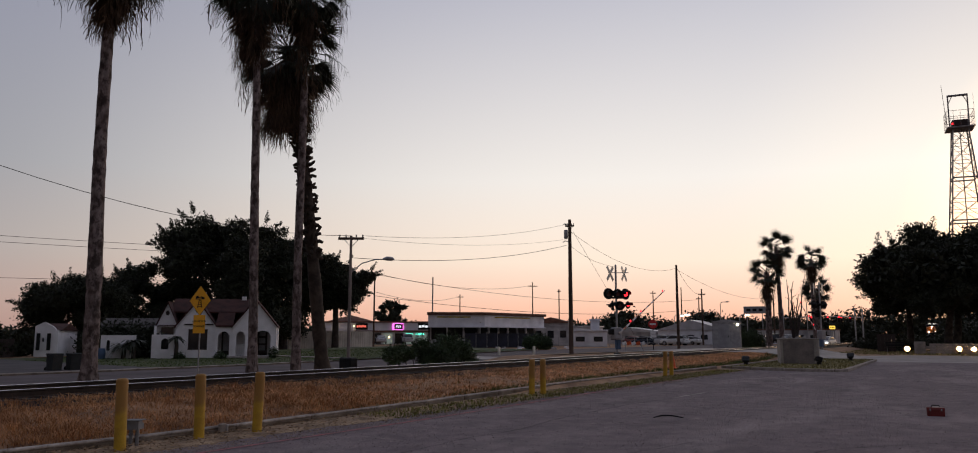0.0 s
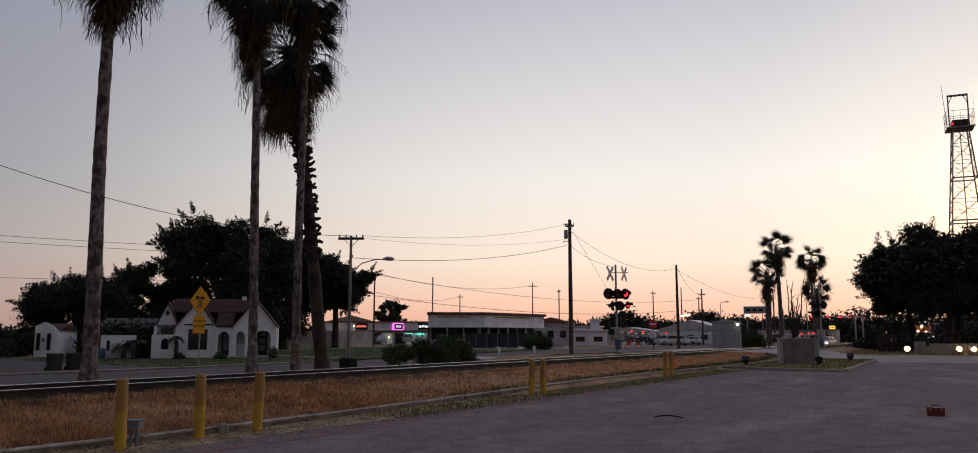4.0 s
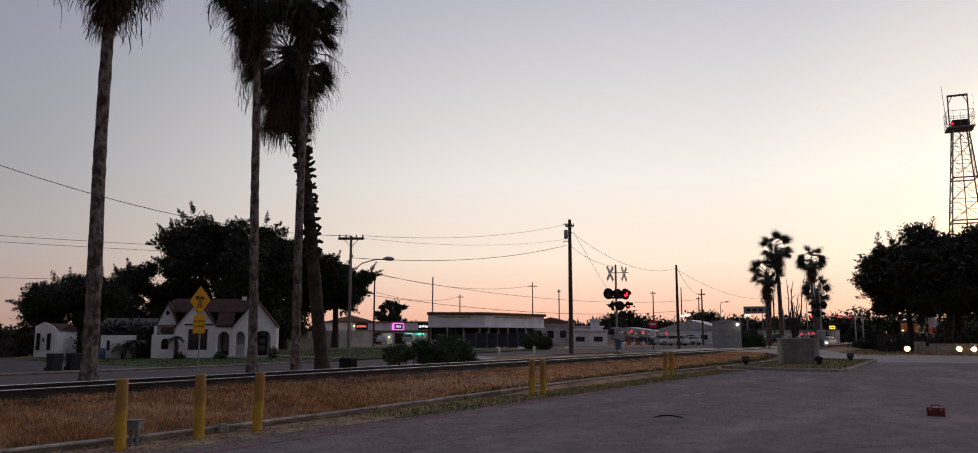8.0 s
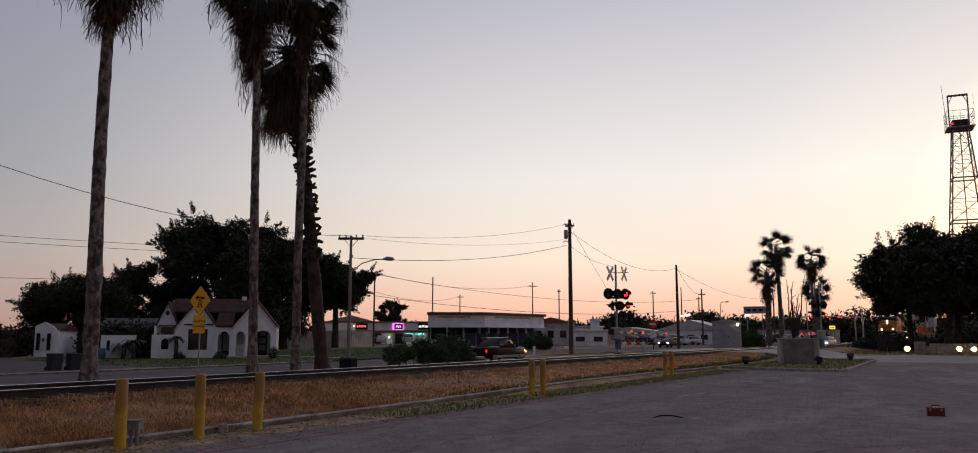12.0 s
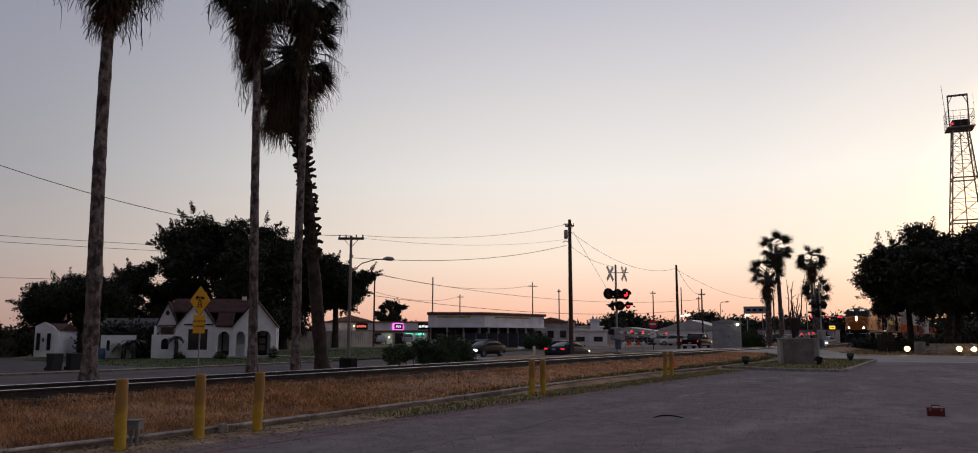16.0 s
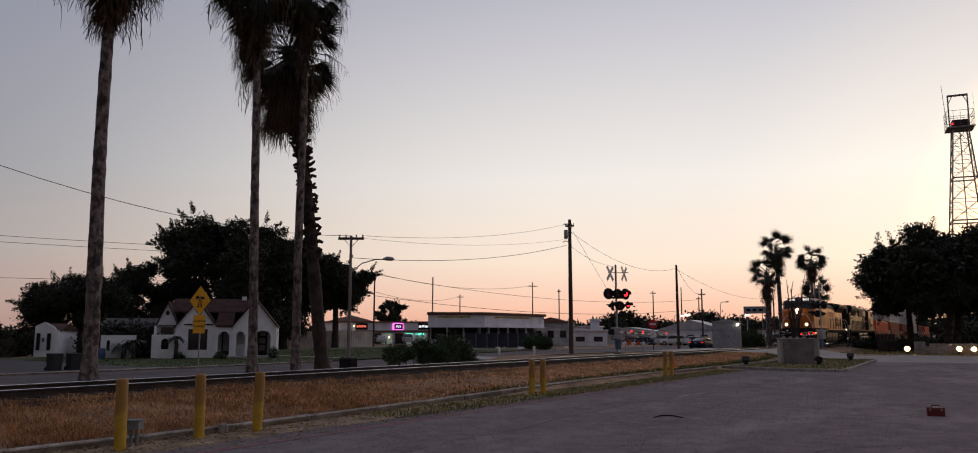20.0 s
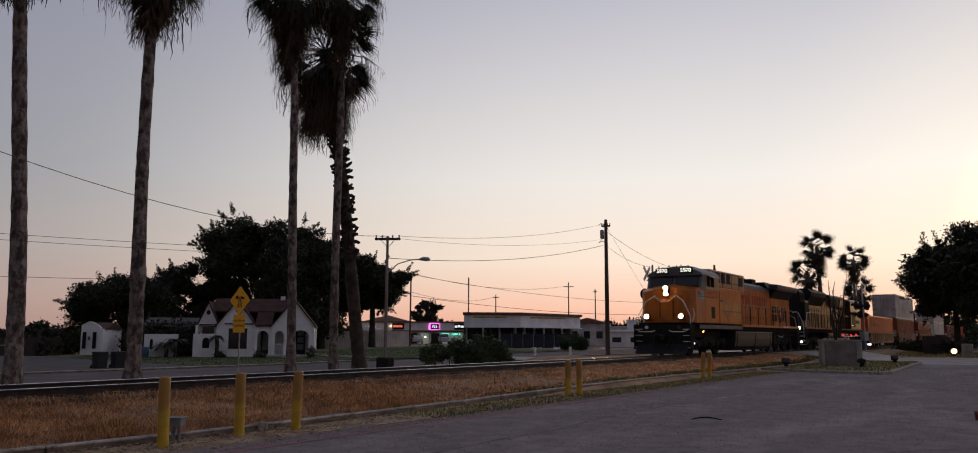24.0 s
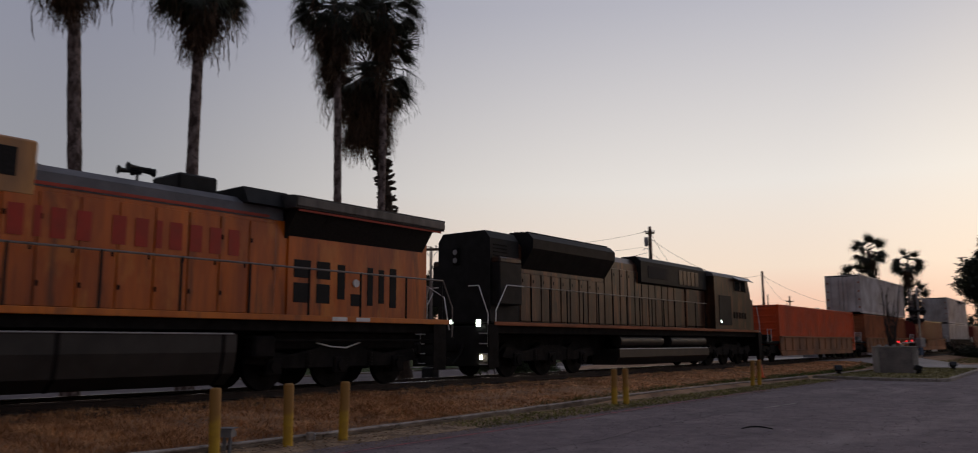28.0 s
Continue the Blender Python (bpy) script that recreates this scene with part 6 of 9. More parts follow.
# ---- warning sign by the street ----
ws_ = thing("warning_sign", pose(-24.4, 19.13, street_z(19), 0, 0, -86), "yellow diamond warning sign with a plate, on a steel post", "road sign")
SZ = -street_z(19)
B().tube([(0, 0, -0.2), (0, 0, 3.3 - 0.0)], 0.028, 10).ob("post", STEEL, ws_)
dia = B().box((0.05, 0, 0), (0.012, 0.76, 0.76), 0.004, pose(0, 0, 0, 45, 0, 0)).ob("diamond_plate", SIGNYEL, ws_, m=pose(0, 0, 2.80 + SZ))
B().box((0.045, 0, 0), (0.01, 0.79, 0.79), 0.004, pose(0, 0, 0, 45, 0, 0)).ob("diamond_border", BLACK, dia)
# pictogram: a raised track with a long trailer caught on it
for k in (-1, 1):
    B().box((0.06, k * 0.075, -0.10), (0.006, 0.026, 0.34), 0, pose(0, 0, 0, k * 13, 0, 0)).ob("pictogram_bar", BLACK, dia)
for k in range(4):
    B().box((0.06, 0, -0.22 + k * 0.07), (0.006, 0.25 - 0.045 * k, 0.022)).ob("pictogram_bar", BLACK, dia)
B().box((0.06, 0, 0.06), (0.006, 0.46, 0.028)).ob("pictogram_bar", BLACK, dia)
for (py, pz), (sy_, sz_), ro in (((-0.15, 0.125), (0.13, 0.085), 14), ((-0.03, 0.115), (0.10, 0.03), 14), ((0.13, 0.105), (0.20, 0.05), -16), ((-0.19, 0.075), (0.05, 0.045), 0), ((0.20, 0.065), (0.05, 0.04), 0)):
    B().box((0.06, py, pz), (0.006, sy_, sz_), 0, pose(0, 0, 0, ro, 0, 0)).ob("pictogram_bar", BLACK, dia)
pt = B().box((0.05, 0, 1.95 + SZ), (0.012, 0.60, 0.66), 0.004).ob("text_plate", SIGNYEL, ws_)


def lettering(text, size, m, material, parent, name="lettering"):
    cu = bpy.data.curves.new(name, "FONT")
    cu.body, cu.size, cu.align_x, cu.align_y, cu.extrude = text, size, "CENTER", "CENTER", 0.002
    tmp = new(name + "_curve", cu)
    me = bpy.data.meshes.new_from_object(tmp.evaluated_get(bpy.context.evaluated_depsgraph_get()))
    bpy.data.objects.remove(tmp)
    me.materials.clear()
    me.materials.append(material)
    o = new(name, me)
    o.matrix_basis = m
    o.parent = parent
    return o


face = Matrix.Translation((0.058, 0, 0)) @ Matrix(((0, 0, 1, 0), (1, 0, 0, 0), (0, 1, 0, 0), (0, 0, 0, 1)))
for txt, z, s_ in (("LOW GROUND", 2.05, 0.097), ("CLEARANCE", 1.87, 0.104)):
    lettering(txt, s_, Matrix.Translation((0, 0, z + SZ)) @ face, BLACK, pt)

# ---- poles and wires ----
def pole(pos, h, r, label, arms=(), xturn=0, shaft=WOODPOLE):
    e = thing("utility_pole", pose(*pos), label, "utility pole", "utility poles")
    B().tube([(0, 0, -0.5), (0, 0, h * 0.5), (0, 0, h)], [r * 1.15, r, r * 0.75], 12).ob("pole_shaft", shaft, e)
    for z, w in arms:
        a_ = B().box((0, 0, 0), (w, 0.11, 0.13), 0.012).ob("crossarm", WOODPOLE, e, m=pose(0, 0, z, 0, 0, xturn))
        for q in (-0.45, -0.2, 0.2, 0.45):
            B().tube([(q * w, 0, 0.06), (q * w, 0, 0.2)], [0.03, 0.045], 8).ob("insulator", GREYPAINT, a_)
        for q in (-1, 1):
            B().tube([(q * w * 0.3, 0.07, 0), (0, 0.07, -0.45)], 0.015, 5).ob("brace", STEEL, a_)
    return e


P1 = pole((-28.1, 31.2, street_z(31) + 0.05), 7.2, 0.085, "grey utility pole with a crossarm and a street lamp", ((7.05, 1.35),), 30, mat("weathered_grey_wood", (0.30, 0.25, 0.23), 0.9, var=0.25, scale=2, fine=12, stretch=(1, 1, 0.2)))
B().box((0, 0, 0.45), (0.78, 0.6, 0.95), 0.06).ob("footing", BLACK, P1, "dark block at the foot")
la = B().tube([(0.05, 0.03, 5.3), (0.5, 0.3, 5.75), (1.1, 0.65, 5.95), (1.5, 0.9, 5.97)], [0.035, 0.03, 0.03, 0.03], 8).ob("lamp_arm", STEEL, P1)
B().tube([(1.45, 0.87, 5.97), (1.62, 0.97, 6.0), (1.85, 1.1, 5.98), (1.95, 1.16, 5.95)], [0.05, 0.11, 0.11, 0.04], 12).ob("lamp_head", STEEL, la)
P2 = pole((-27.5, 55.6, -0.3), 10.8, 0.16, "tall wooden utility pole with a transformer", ((10.3, 0.7),), 20)
B().tube([(-0.28, -0.1, 9.3), (-0.28, -0.1, 9.35), (-0.28, -0.1, 9.95), (-0.28, -0.1, 10.0)], [0.1, 0.16, 0.16, 0.1], 12).ob("transformer", GREYPAINT, P2)
for z in (9.0, 10.35):
    B().tube([(-0.5, -0.2, z), (-0.35, -0.15, z + 0.15), (0, 0, z)], 0.03, 6).ob("bracket", STEEL, P2)
pole((-29.8, 87.0, -0.2), 9.6, 0.15, "tall wooden utility pole beyond the crossing")
pole((-78.0, 92.0, -0.3), 11.2, 0.13, "thin wooden utility pole behind the shops", ((10.9, 0.5),), 20)
B_ = thing("steel_mast", pose(-82.6, 113, -0.3), "thin steel mast behind the shops", "mast")
B().tube([(0, 0, 0), (0, 0, 11.9)], 0.12, 8).ob("mast_shaft", STEEL, B_)
for (x, y, h, arm) in ((-86, 155, 13.5, ((12.6, 2.2),)), (-81, 158, 12.0, ((11.5, 0.8),)), (-63, 168, 11.5, ((11, 1.4),)), (-59, 175, 12.5, ()), (-56, 178, 10.5, ((10, 1.0),)), (-41, 132, 9.5, ((8.6, 1.2),)),
                       (-33.5, 150, 9.0, ()), (-102, 150, 11.0, ((10.4, 1.5),)), (-128, 88, 11.5, ((11.0, 1.6),)), (-135, 74, 11.0, ((10.6, 1.4),)), (-99.5, 5.0, 12.8, ((12.3, 1.3),)), (-140, 40, 12.0, ((11.5, 1.6),)), (-9.5, 120, 8.0, ()), (-22, 128, 9, ())):
    pole((x, y, -0.3), h, 0.14, "weathered wooden utility pole in the distance", arm, 35)


def wire(name, a, b, sag, r=0.012, parent=None):
    a, b = Vector(a), Vector(b)
    pts = []
    for i in range(25):
        q = i / 24
        p = a.lerp(b, q)
        p.z -= sag * 4 * q * (1 - q)
        pts.append(p)
    o = B().tube(pts, r, 5, False).ob(name, BLACK, parent)
    return tagged(o, "thin dark overhead wire between poles", "wire", "overhead wires")


T1 = Vector((-28.1, 31.2, 6.7))
T2 = Vector((-27.5, 55.6, 10.2))
wire("wire", T1 + Vector((0.55, 0.3, 0)), T2, 0.5, 0.010)
wire("wire", T1 + Vector((-0.4, -0.2, 0)), T2 + Vector((0, 0, -1.2)), 0.5, 0.008)
wire("wire", (-28.1, 31.2, 5.55), T2 + Vector((-0.3, 0, -1.7)), 0.55, 0.016)
wire("wire", T2 + Vector((0, 0, -1.7)), (-20.4, 47.8, 5.9), 0.3, 0.010)
wire("wire", T2 + Vector((0, 0, -0.6)), (-29.8, 87.0, 9.0), 1.3, 0.014)
wire("wire", T2 + Vector((0, 0, -0.2)), (-24.5, 63, 0.2), 0.0, 0.010)
wire("wire", (-29.8, 87, 9.2), (-41, 132, 8.4), 1.0, 0.018)
wire("wire", (-29.8, 87, 8.9), (-33.5, 150, 8.4), 1.4, 0.018)
wire("wire", T1, (-28.0, -8.0, 14.57), 3.03, 0.013)
for za, zb2 in ((12.3, 10.9), (11.7, 10.3), (7.4, 7.3)):
    wire("wire", (-99.5, 5.0, za), (-70.3, 58.0, zb2), 0.35, 0.022)
    wire("wire", (-99.5, 5.0, za), (-125.0, -45.0, za + 0.4), 0.35, 0.022)
wire("wire", (-78, 92, 10.6), (-56, 178, 9.5), 2.0, 0.03)
wire("wire", (-78, 92, 10.8), (-86, 155, 12.5), 1.5, 0.03)
wire("wire", (-78, 92, 7.4), (-59, 175, 7.0), 1.6, 0.035)
wire("wire", (-102, 150, 10.3), (-78, 92, 8.0), 1.2, 0.03)

# ---- steel tower ----
tw = thing("steel_tower", pose(-1.9, 115, 0, 0, 0, 8), "tall tapering steel lattice tower with a railed platform", "tower")
H, WB, WT = 27.3, 7.6, 2.2


def tw_w(z):
    return (WB + (WT - WB) * z / H) / 2


for sx in (-1, 1):
    for sy in (-1, 1):
        B().tube([(sx * tw_w(0), sy * tw_w(0), 0), (sx * tw_w(H), sy * tw_w(H), H)], 0.11, 6).ob("leg", TOWER, tw)
lev = [0, 6.0, 11.0, 15.6, 18.3, 21.0, 23.2, 25.4, 27.3]
for a_, b_ in zip(lev, lev[1:]):
    wa, wb = tw_w(a_), tw_w(b_)
    for s in range(4):
        m = pose(0, 0, 0, 0, 0, 90 * s)
        big = b_ in (15.6, 21.0)
        B().tube([(-wb, -wb, b_), (wb, -wb, b_)], 0.10 if big else 0.04, 5).ob("girt", TOWER, tw, m=m)
        B().tube([(-wa, -wa, a_), (wb, -wb, b_)], 0.035, 5).ob("brace", TOWER, tw, m=m)
        B().tube([(wa, -wa, a_), (-wb, -wb, b_)], 0.035, 5).ob("brace", TOWER, tw, m=m)
        if b_ > 14:
            wm = (wa + wb) / 2
            B().tube([(-wm, -wm, (a_ + b_) / 2), (wm, -wm, (a_ + b_) / 2)], 0.025, 5).ob("girt", TOWER, tw, m=m)
B().tube([(0, 0, 0), (0, 0, H)], 0.08, 6).ob("ladder", TOWER, tw)
B().box((0, 0, H + 0.1), (3.9, 3.9, 0.18), 0.02).ob("platform", TOWER, tw)
B().box((0, 0, H + 0.75), (2.3, 2.3, 0.8), 0.05).ob("crown_block", DARKTRIM, tw)
for s in range(4):
    m = pose(0, 0, 0, 0, 0, 90 * s)
    for z in (H + 1.2, H + 2.2):
        B().tube([(-1.95, -1.95, z), (1.95, -1.95, z)], 0.03, 5).ob("guard_rail", TOWER, tw, m=m)
    for k in range(5):
        B().tube([(-1.95 + 0.975 * k, -1.95, H), (-1.95 + 0.975 * k, -1.95, H + 2.2)], 0.025, 5).ob("guard_post", TOWER, tw, m=m)
for sx in (-1, 1):
    B().tube([(sx * 1.4, 0, H + 0.3), (sx * 1.4, 0, H + 4.5)], 0.11, 6).ob("gin_pole", TOWER, tw)
    B().tube([(sx * 1.4, 0, H + 3.4), (sx * 0.8, 0, H + 4.4)], 0.06, 5).ob("gin_brace", TOWER, tw)
B().tube([(-1.5, 0, H + 4.5), (1.5, 0, H + 4.5)], 0.14, 6).ob("gin_beam", TOWER, tw)
B().tube([(-2.0, -1.95, H + 0.5), (-2.4, -1.95, H + 5.6)], [0.05, 0.03], 6).ob("aerial", TOWER, tw)
B().tube([(1.95, -1.95, H + 2.0), (1.95, -1.95, H + 4.2)], 0.02, 5).ob("aerial", TOWER, tw)
B().tube([(-1.2, -2.0, H + 0.4), (-1.2, -2.0, H + 0.6)], 0.12, 8).ob("beacon", LAMPRED, tw, "small red warning lamp")

for _p in tw.children_recursive:
    _p.data.transform(Matrix.Diagonal((0.78, 0.78, 1.0, 1.0)))

# ---- far traffic lights, street lamps and signs ----
def traffic_light(x, y, reach, label):
    e = thing("traffic_light", pose(x, y, -0.1), label, "traffic light", "traffic lights")
    B().tube([(0, 0, 0), (0, 0, 6.2)], 0.12, 8).ob("post", STEEL, e)
    B().tube([(0, 0, 4.7), (reach, 0, 4.9)], 0.08, 8).ob("mast_arm", STEEL, e)
    for k in (0.55, 0.95):
        h = B().box((reach * k, -0.1, 4.4), (0.38, 0.3, 1.05), 0.04).ob("signal_head", BLACK, e)
        B().tube([(reach * k, -0.27, 4.75), (reach * k, -0.3, 4.75)], 0.14, 12).ob("lens", LAMPRED, h, "glowing red lens")
        for z in (4.4, 4.08):
            B().tube([(reach * k, -0.27, z), (reach * k, -0.29, z)], 0.12, 10).ob("lens", BLACK, h)


traffic_light(-31.5, 148, 5.0, "traffic light on a mast arm showing red")
traffic_light(-20.0, 149, -4.5, "traffic light on a mast arm showing red")
traffic_light(-19.2, 152, -3.5, "traffic light on a mast arm showing red")


def street_lamp(x, y, h, label, lit=True, r=0.32):
    e = thing("street_lamp", pose(x, y, -0.1), label, "street lamp", "street lamps")
    B().tube([(0, 0, 0), (0, 0, h - 0.3), (0.4, -0.2, h), (1.4, -0.6, h)], 0.07, 8).ob("lamp_post", STEEL, e)
    B().tube([(1.3, -0.56, h), (1.6, -0.7, h + 0.05), (2.0, -0.86, h)], [0.08, 0.17, 0.06], 10).ob("lamp_head", STEEL, e)
    if lit:
        B().tube([(1.65, -0.72, h - 0.1), (1.65, -0.72, h - 0.2)], r, 12).ob("lamp_glass", LAMPWHITE, e, "glowing lamp")


street_lamp(-48.5, 142.8, 5.4, "lit street lamp over the parked cars", r=0.4)
street_lamp(-50.0, 144, 5.3, "lit street lamp over the parked cars", r=0.35)
street_lamp(-38.6, 146, 5.3, "lit street lamp over the car park", r=0.4)
street_lamp(-26, 140, 7.2, "street lamp on a curved arm", False)
street_lamp(-46, 160, 8.2, "street lamp on a curved arm", False)
street_lamp(-66, 128, 3.2, "lit lamp by the sheds", r=0.25)
for (x, y, z, w, hh_, mm, lb) in ((-20.4, 128.4, 2.7, 0.8, 0.5, SIGNLIT, "small lit yellow shop sign"), (-33.0, 120, 2.6, 2.6, 1.5, WHITEPAINT, "white roadside sign board"), (-31.0, 126, 5.4, 3.2, 1.1, GREYPAINT, "grey roadside sign board")):
    sg = thing("sign_board", pose(x, y, 0, 0, 0, 10), lb + " on posts", "sign")
    B().box((0, 0, z), (w, 0.15, hh_), 0.03).ob("sign_panel", mm, sg)
    for q in range(3):
        B().box((-w * 0.28 + q * w * 0.28, -0.09, z), (w * 0.18, 0.02, hh_ * 0.35)).ob("sign_bar", BLACK if mm is not SIGNLIT else DARKTRIM, sg)
    for sx in (-0.35, 0.35):
        B().tube([(sx * w, 0, -0.1), (sx * w, 0, z)], 0.06, 6).ob("sign_post", STEEL, sg)
# white marker posts by the street
fp = None
for (x, y) in ((-36.5, 66), (-33.5, 67.5), (-38.5, 63)):
    if fp is None:
        fp = thing("marker_post", pose(x, y, street_z(y)), "short pale marker post by the street", "post", "marker posts")
        B().box((0, 0, 0.3), (0.2, 0.2, 0.95), 0.03).ob("post_body", XBUCK, fp)
    else:
        copy_thing(fp, pose(x, y, street_z(y)))


# ---- shrubs ----
def shrub(pos, blobs, n, size, label, seed, stems=8):
    e = thing("shrub", pose(*pos), label, "shrub", "shrubs by the street")
    r = np.random.default_rng(seed)
    for k in range(stems):
        b_ = blobs[k % len(blobs)]
        B().tube([(b_[0] * 0.4 + r.normal(0, 0.15), b_[1] * 0.4 + r.normal(0, 0.15), -0.1), (b_[0] * 0.8, b_[1] * 0.8, b_[2] * 0.6), (b_[0], b_[1], b_[2] + b_[3] * 0.4)], [0.04, 0.03, 0.012], 6).ob("stem", BARK, e)
    leaves("foliage", blobs, n, size, BUSH, e, seed)
    leaves("shoot_foliage", [(x, y, z + q * 0.15, q * 1.08, s * 1.1) for x, y, z, q, s in blobs], n // 9, size * 3.2, BUSH, e, seed + 40, 0.25, 0.09)
    return e


brng = np.random.default_rng(14)
zb = street_z(32)
bl = [(0.3 * brng.normal(), -3.6 + k * 0.62 + 0.2 * brng.normal(), 0.95 + 0.5 * brng.uniform(-1, 1), brng.uniform(0.28, 0.5) if k < 6 else brng.uniform(0.55, 0.9) - 0.06 * abs(k - 8), 0.9) for k in range(2, 13)]
shrub((-24.2, 32.3, zb), bl, 15000, 0.075, "spreading green shrub with feathery shoots beside the street", 15, 12)
shrub((-44.6, 81.5, street_z(81)), [(0.4 * k - 0.4, 1.0 * k - 1.0, 0.75 + 0.15 * (k == 1), 0.85, 0.9) for k in range(3)], 5000, 0.12, "rounded green shrub by the disused shop", 16)
shrub((-49.5, 71, street_z(71)), [(0.3 * k, 0.8 * k, 0.35, 0.5, 0.7) for k in range(3)], 1000, 0.12, "low green shrub with pale stones", 17)
shrub((-22.9, 89.5, 0.05), [(0, 0, 0.9, 1.0, 1.0), (0.7, 0.8, 0.8, 0.9, 1.0), (-0.8, 0.3, 0.7, 0.8, 0.9)], 5000, 0.12, "dark rounded bush beside the relay cabin", 21)
# sago palms and little plants before the house
def cycad(pos, h, n, size, label, seed):
    e = thing("cycad", pose(*pos), label, "plant", "cycads before the house")
    r = np.random.default_rng(seed)
    B().tube([(0, 0, -0.1), (0.05, 0.05, h * 0.6), (0, 0, h)], [0.17, 0.15, 0.14], 10).ob("trunk", BARK, e)
    for k in range(n):
        a_ = k * 2.4
        v, f = [], []
        up = r.uniform(0.1, 0.8)
        for i in range(7):
            q = i / 6
            c = Vector((math.cos(a_) * size * q, math.sin(a_) * size * q, h + size * (up * q - 0.9 * q * q)))
            s_ = Vector((-math.sin(a_), math.cos(a_), 0)) * (0.14 * math.sin(math.pi * min(1, q + 0.12)) + 0.01)
            v += [tuple(c - s_), tuple(c + s_)]
        f = [(2 * i, 2 * i + 1, 2 * i + 3, 2 * i + 2) for i in range(6)]
        raw("frond", v, f, FROND, e)


cycad((*yard(-53.3, 35.4), -0.42), 1.15, 24, 1.5, "two-headed cycad with dark arching fronds by the wall", 3)
cycad((*yard(-53.2, 36.4), -0.42), 1.4, 24, 1.35, "dark cycad with arching fronds by the wall", 4)
cycad((*yard(-53.0, 40.6), -0.42), 1.75, 18, 0.85, "small slim palm before the white house", 5)
shrub((*yard(-52.9, 41.0), -0.42), [(0, 0, 0.3, 0.32, 1.0), (0, 0.3, 0.25, 0.25, 1)], 500, 0.08, "small rounded plant by the house wall", 18, 3)
shrub((*yard(-52.6, 45.0), -0.42), [(0, 0, 0.35, 0.35, 1.0), (0, 0.5, 0.3, 0.25, 1)], 500, 0.08, "small leafy plant by the porch", 19, 3)
shrub((*yard(-53.1, 50.6), -0.42), [(0, 0, 0.5, 0.4, 1.2)], 500, 0.08, "leafy plant at the porch corner", 20, 3)

# ---- vehicles ----
PAINTS = {}


def paint(name, col, rough=0.42):
    if name not in PAINTS:
        PAINTS[name] = mat(name, col, rough, 0.0, var=0.08, scale=1.5, spec=0.09)
    return PAINTS[name]


CHROME = mat("chrome_trim", (0.6, 0.6, 0.62), 0.2, 0.9, var=0.05)
TAIL = glow("tail_lamp", (1.0, 0.04, 0.02), 0.9, (0.3, 0, 0))
TAILOFF = mat("unlit_tail_lamp", (0.16, 0.01, 0.01), 0.3, var=0.05)
BEAM = glow("car_headlamp", (1.0, 0.95, 0.85), 30)
BEAMOFF = mat("clear_lamp", (0.5, 0.5, 0.5), 0.15, var=0.05, spec=0.8)
AMBER = glow("amber_lamp", (1.0, 0.45, 0.06), 2.0)


def loft(sections, name, material, parent):
    """A body from cross sections (y, halfwidth, z bottom, z top, crown inset)."""
    v, f = [], []
    for y, w, zb_, zt, ins in sections:
        v += [(-w * 0.94, y, zb_), (-w, y, zb_ + (zt - zb_) * 0.35), (-w * 0.985, y, zb_ + (zt - zb_) * 0.8), (-(w - ins), y, zt), ((w - ins), y, zt), (w * 0.985, y, zb_ + (zt - zb_) * 0.8), (w, y, zb_ + (zt - zb_) * 0.35), (w * 0.94, y, zb_)]
    n = len(sections)
    for i in range(n - 1):
        for k in range(8):
            k2 = (k + 1) % 8
            f.append((i * 8 + k, i * 8 + k2, (i + 1) * 8 + k2, (i + 1) * 8 + k))
    b = B().add(v, f, True)
    b.add(v[:8], [tuple(range(8))]), b.add(v[-8:], [tuple(range(8))])
    return b.ob(name, material, parent)


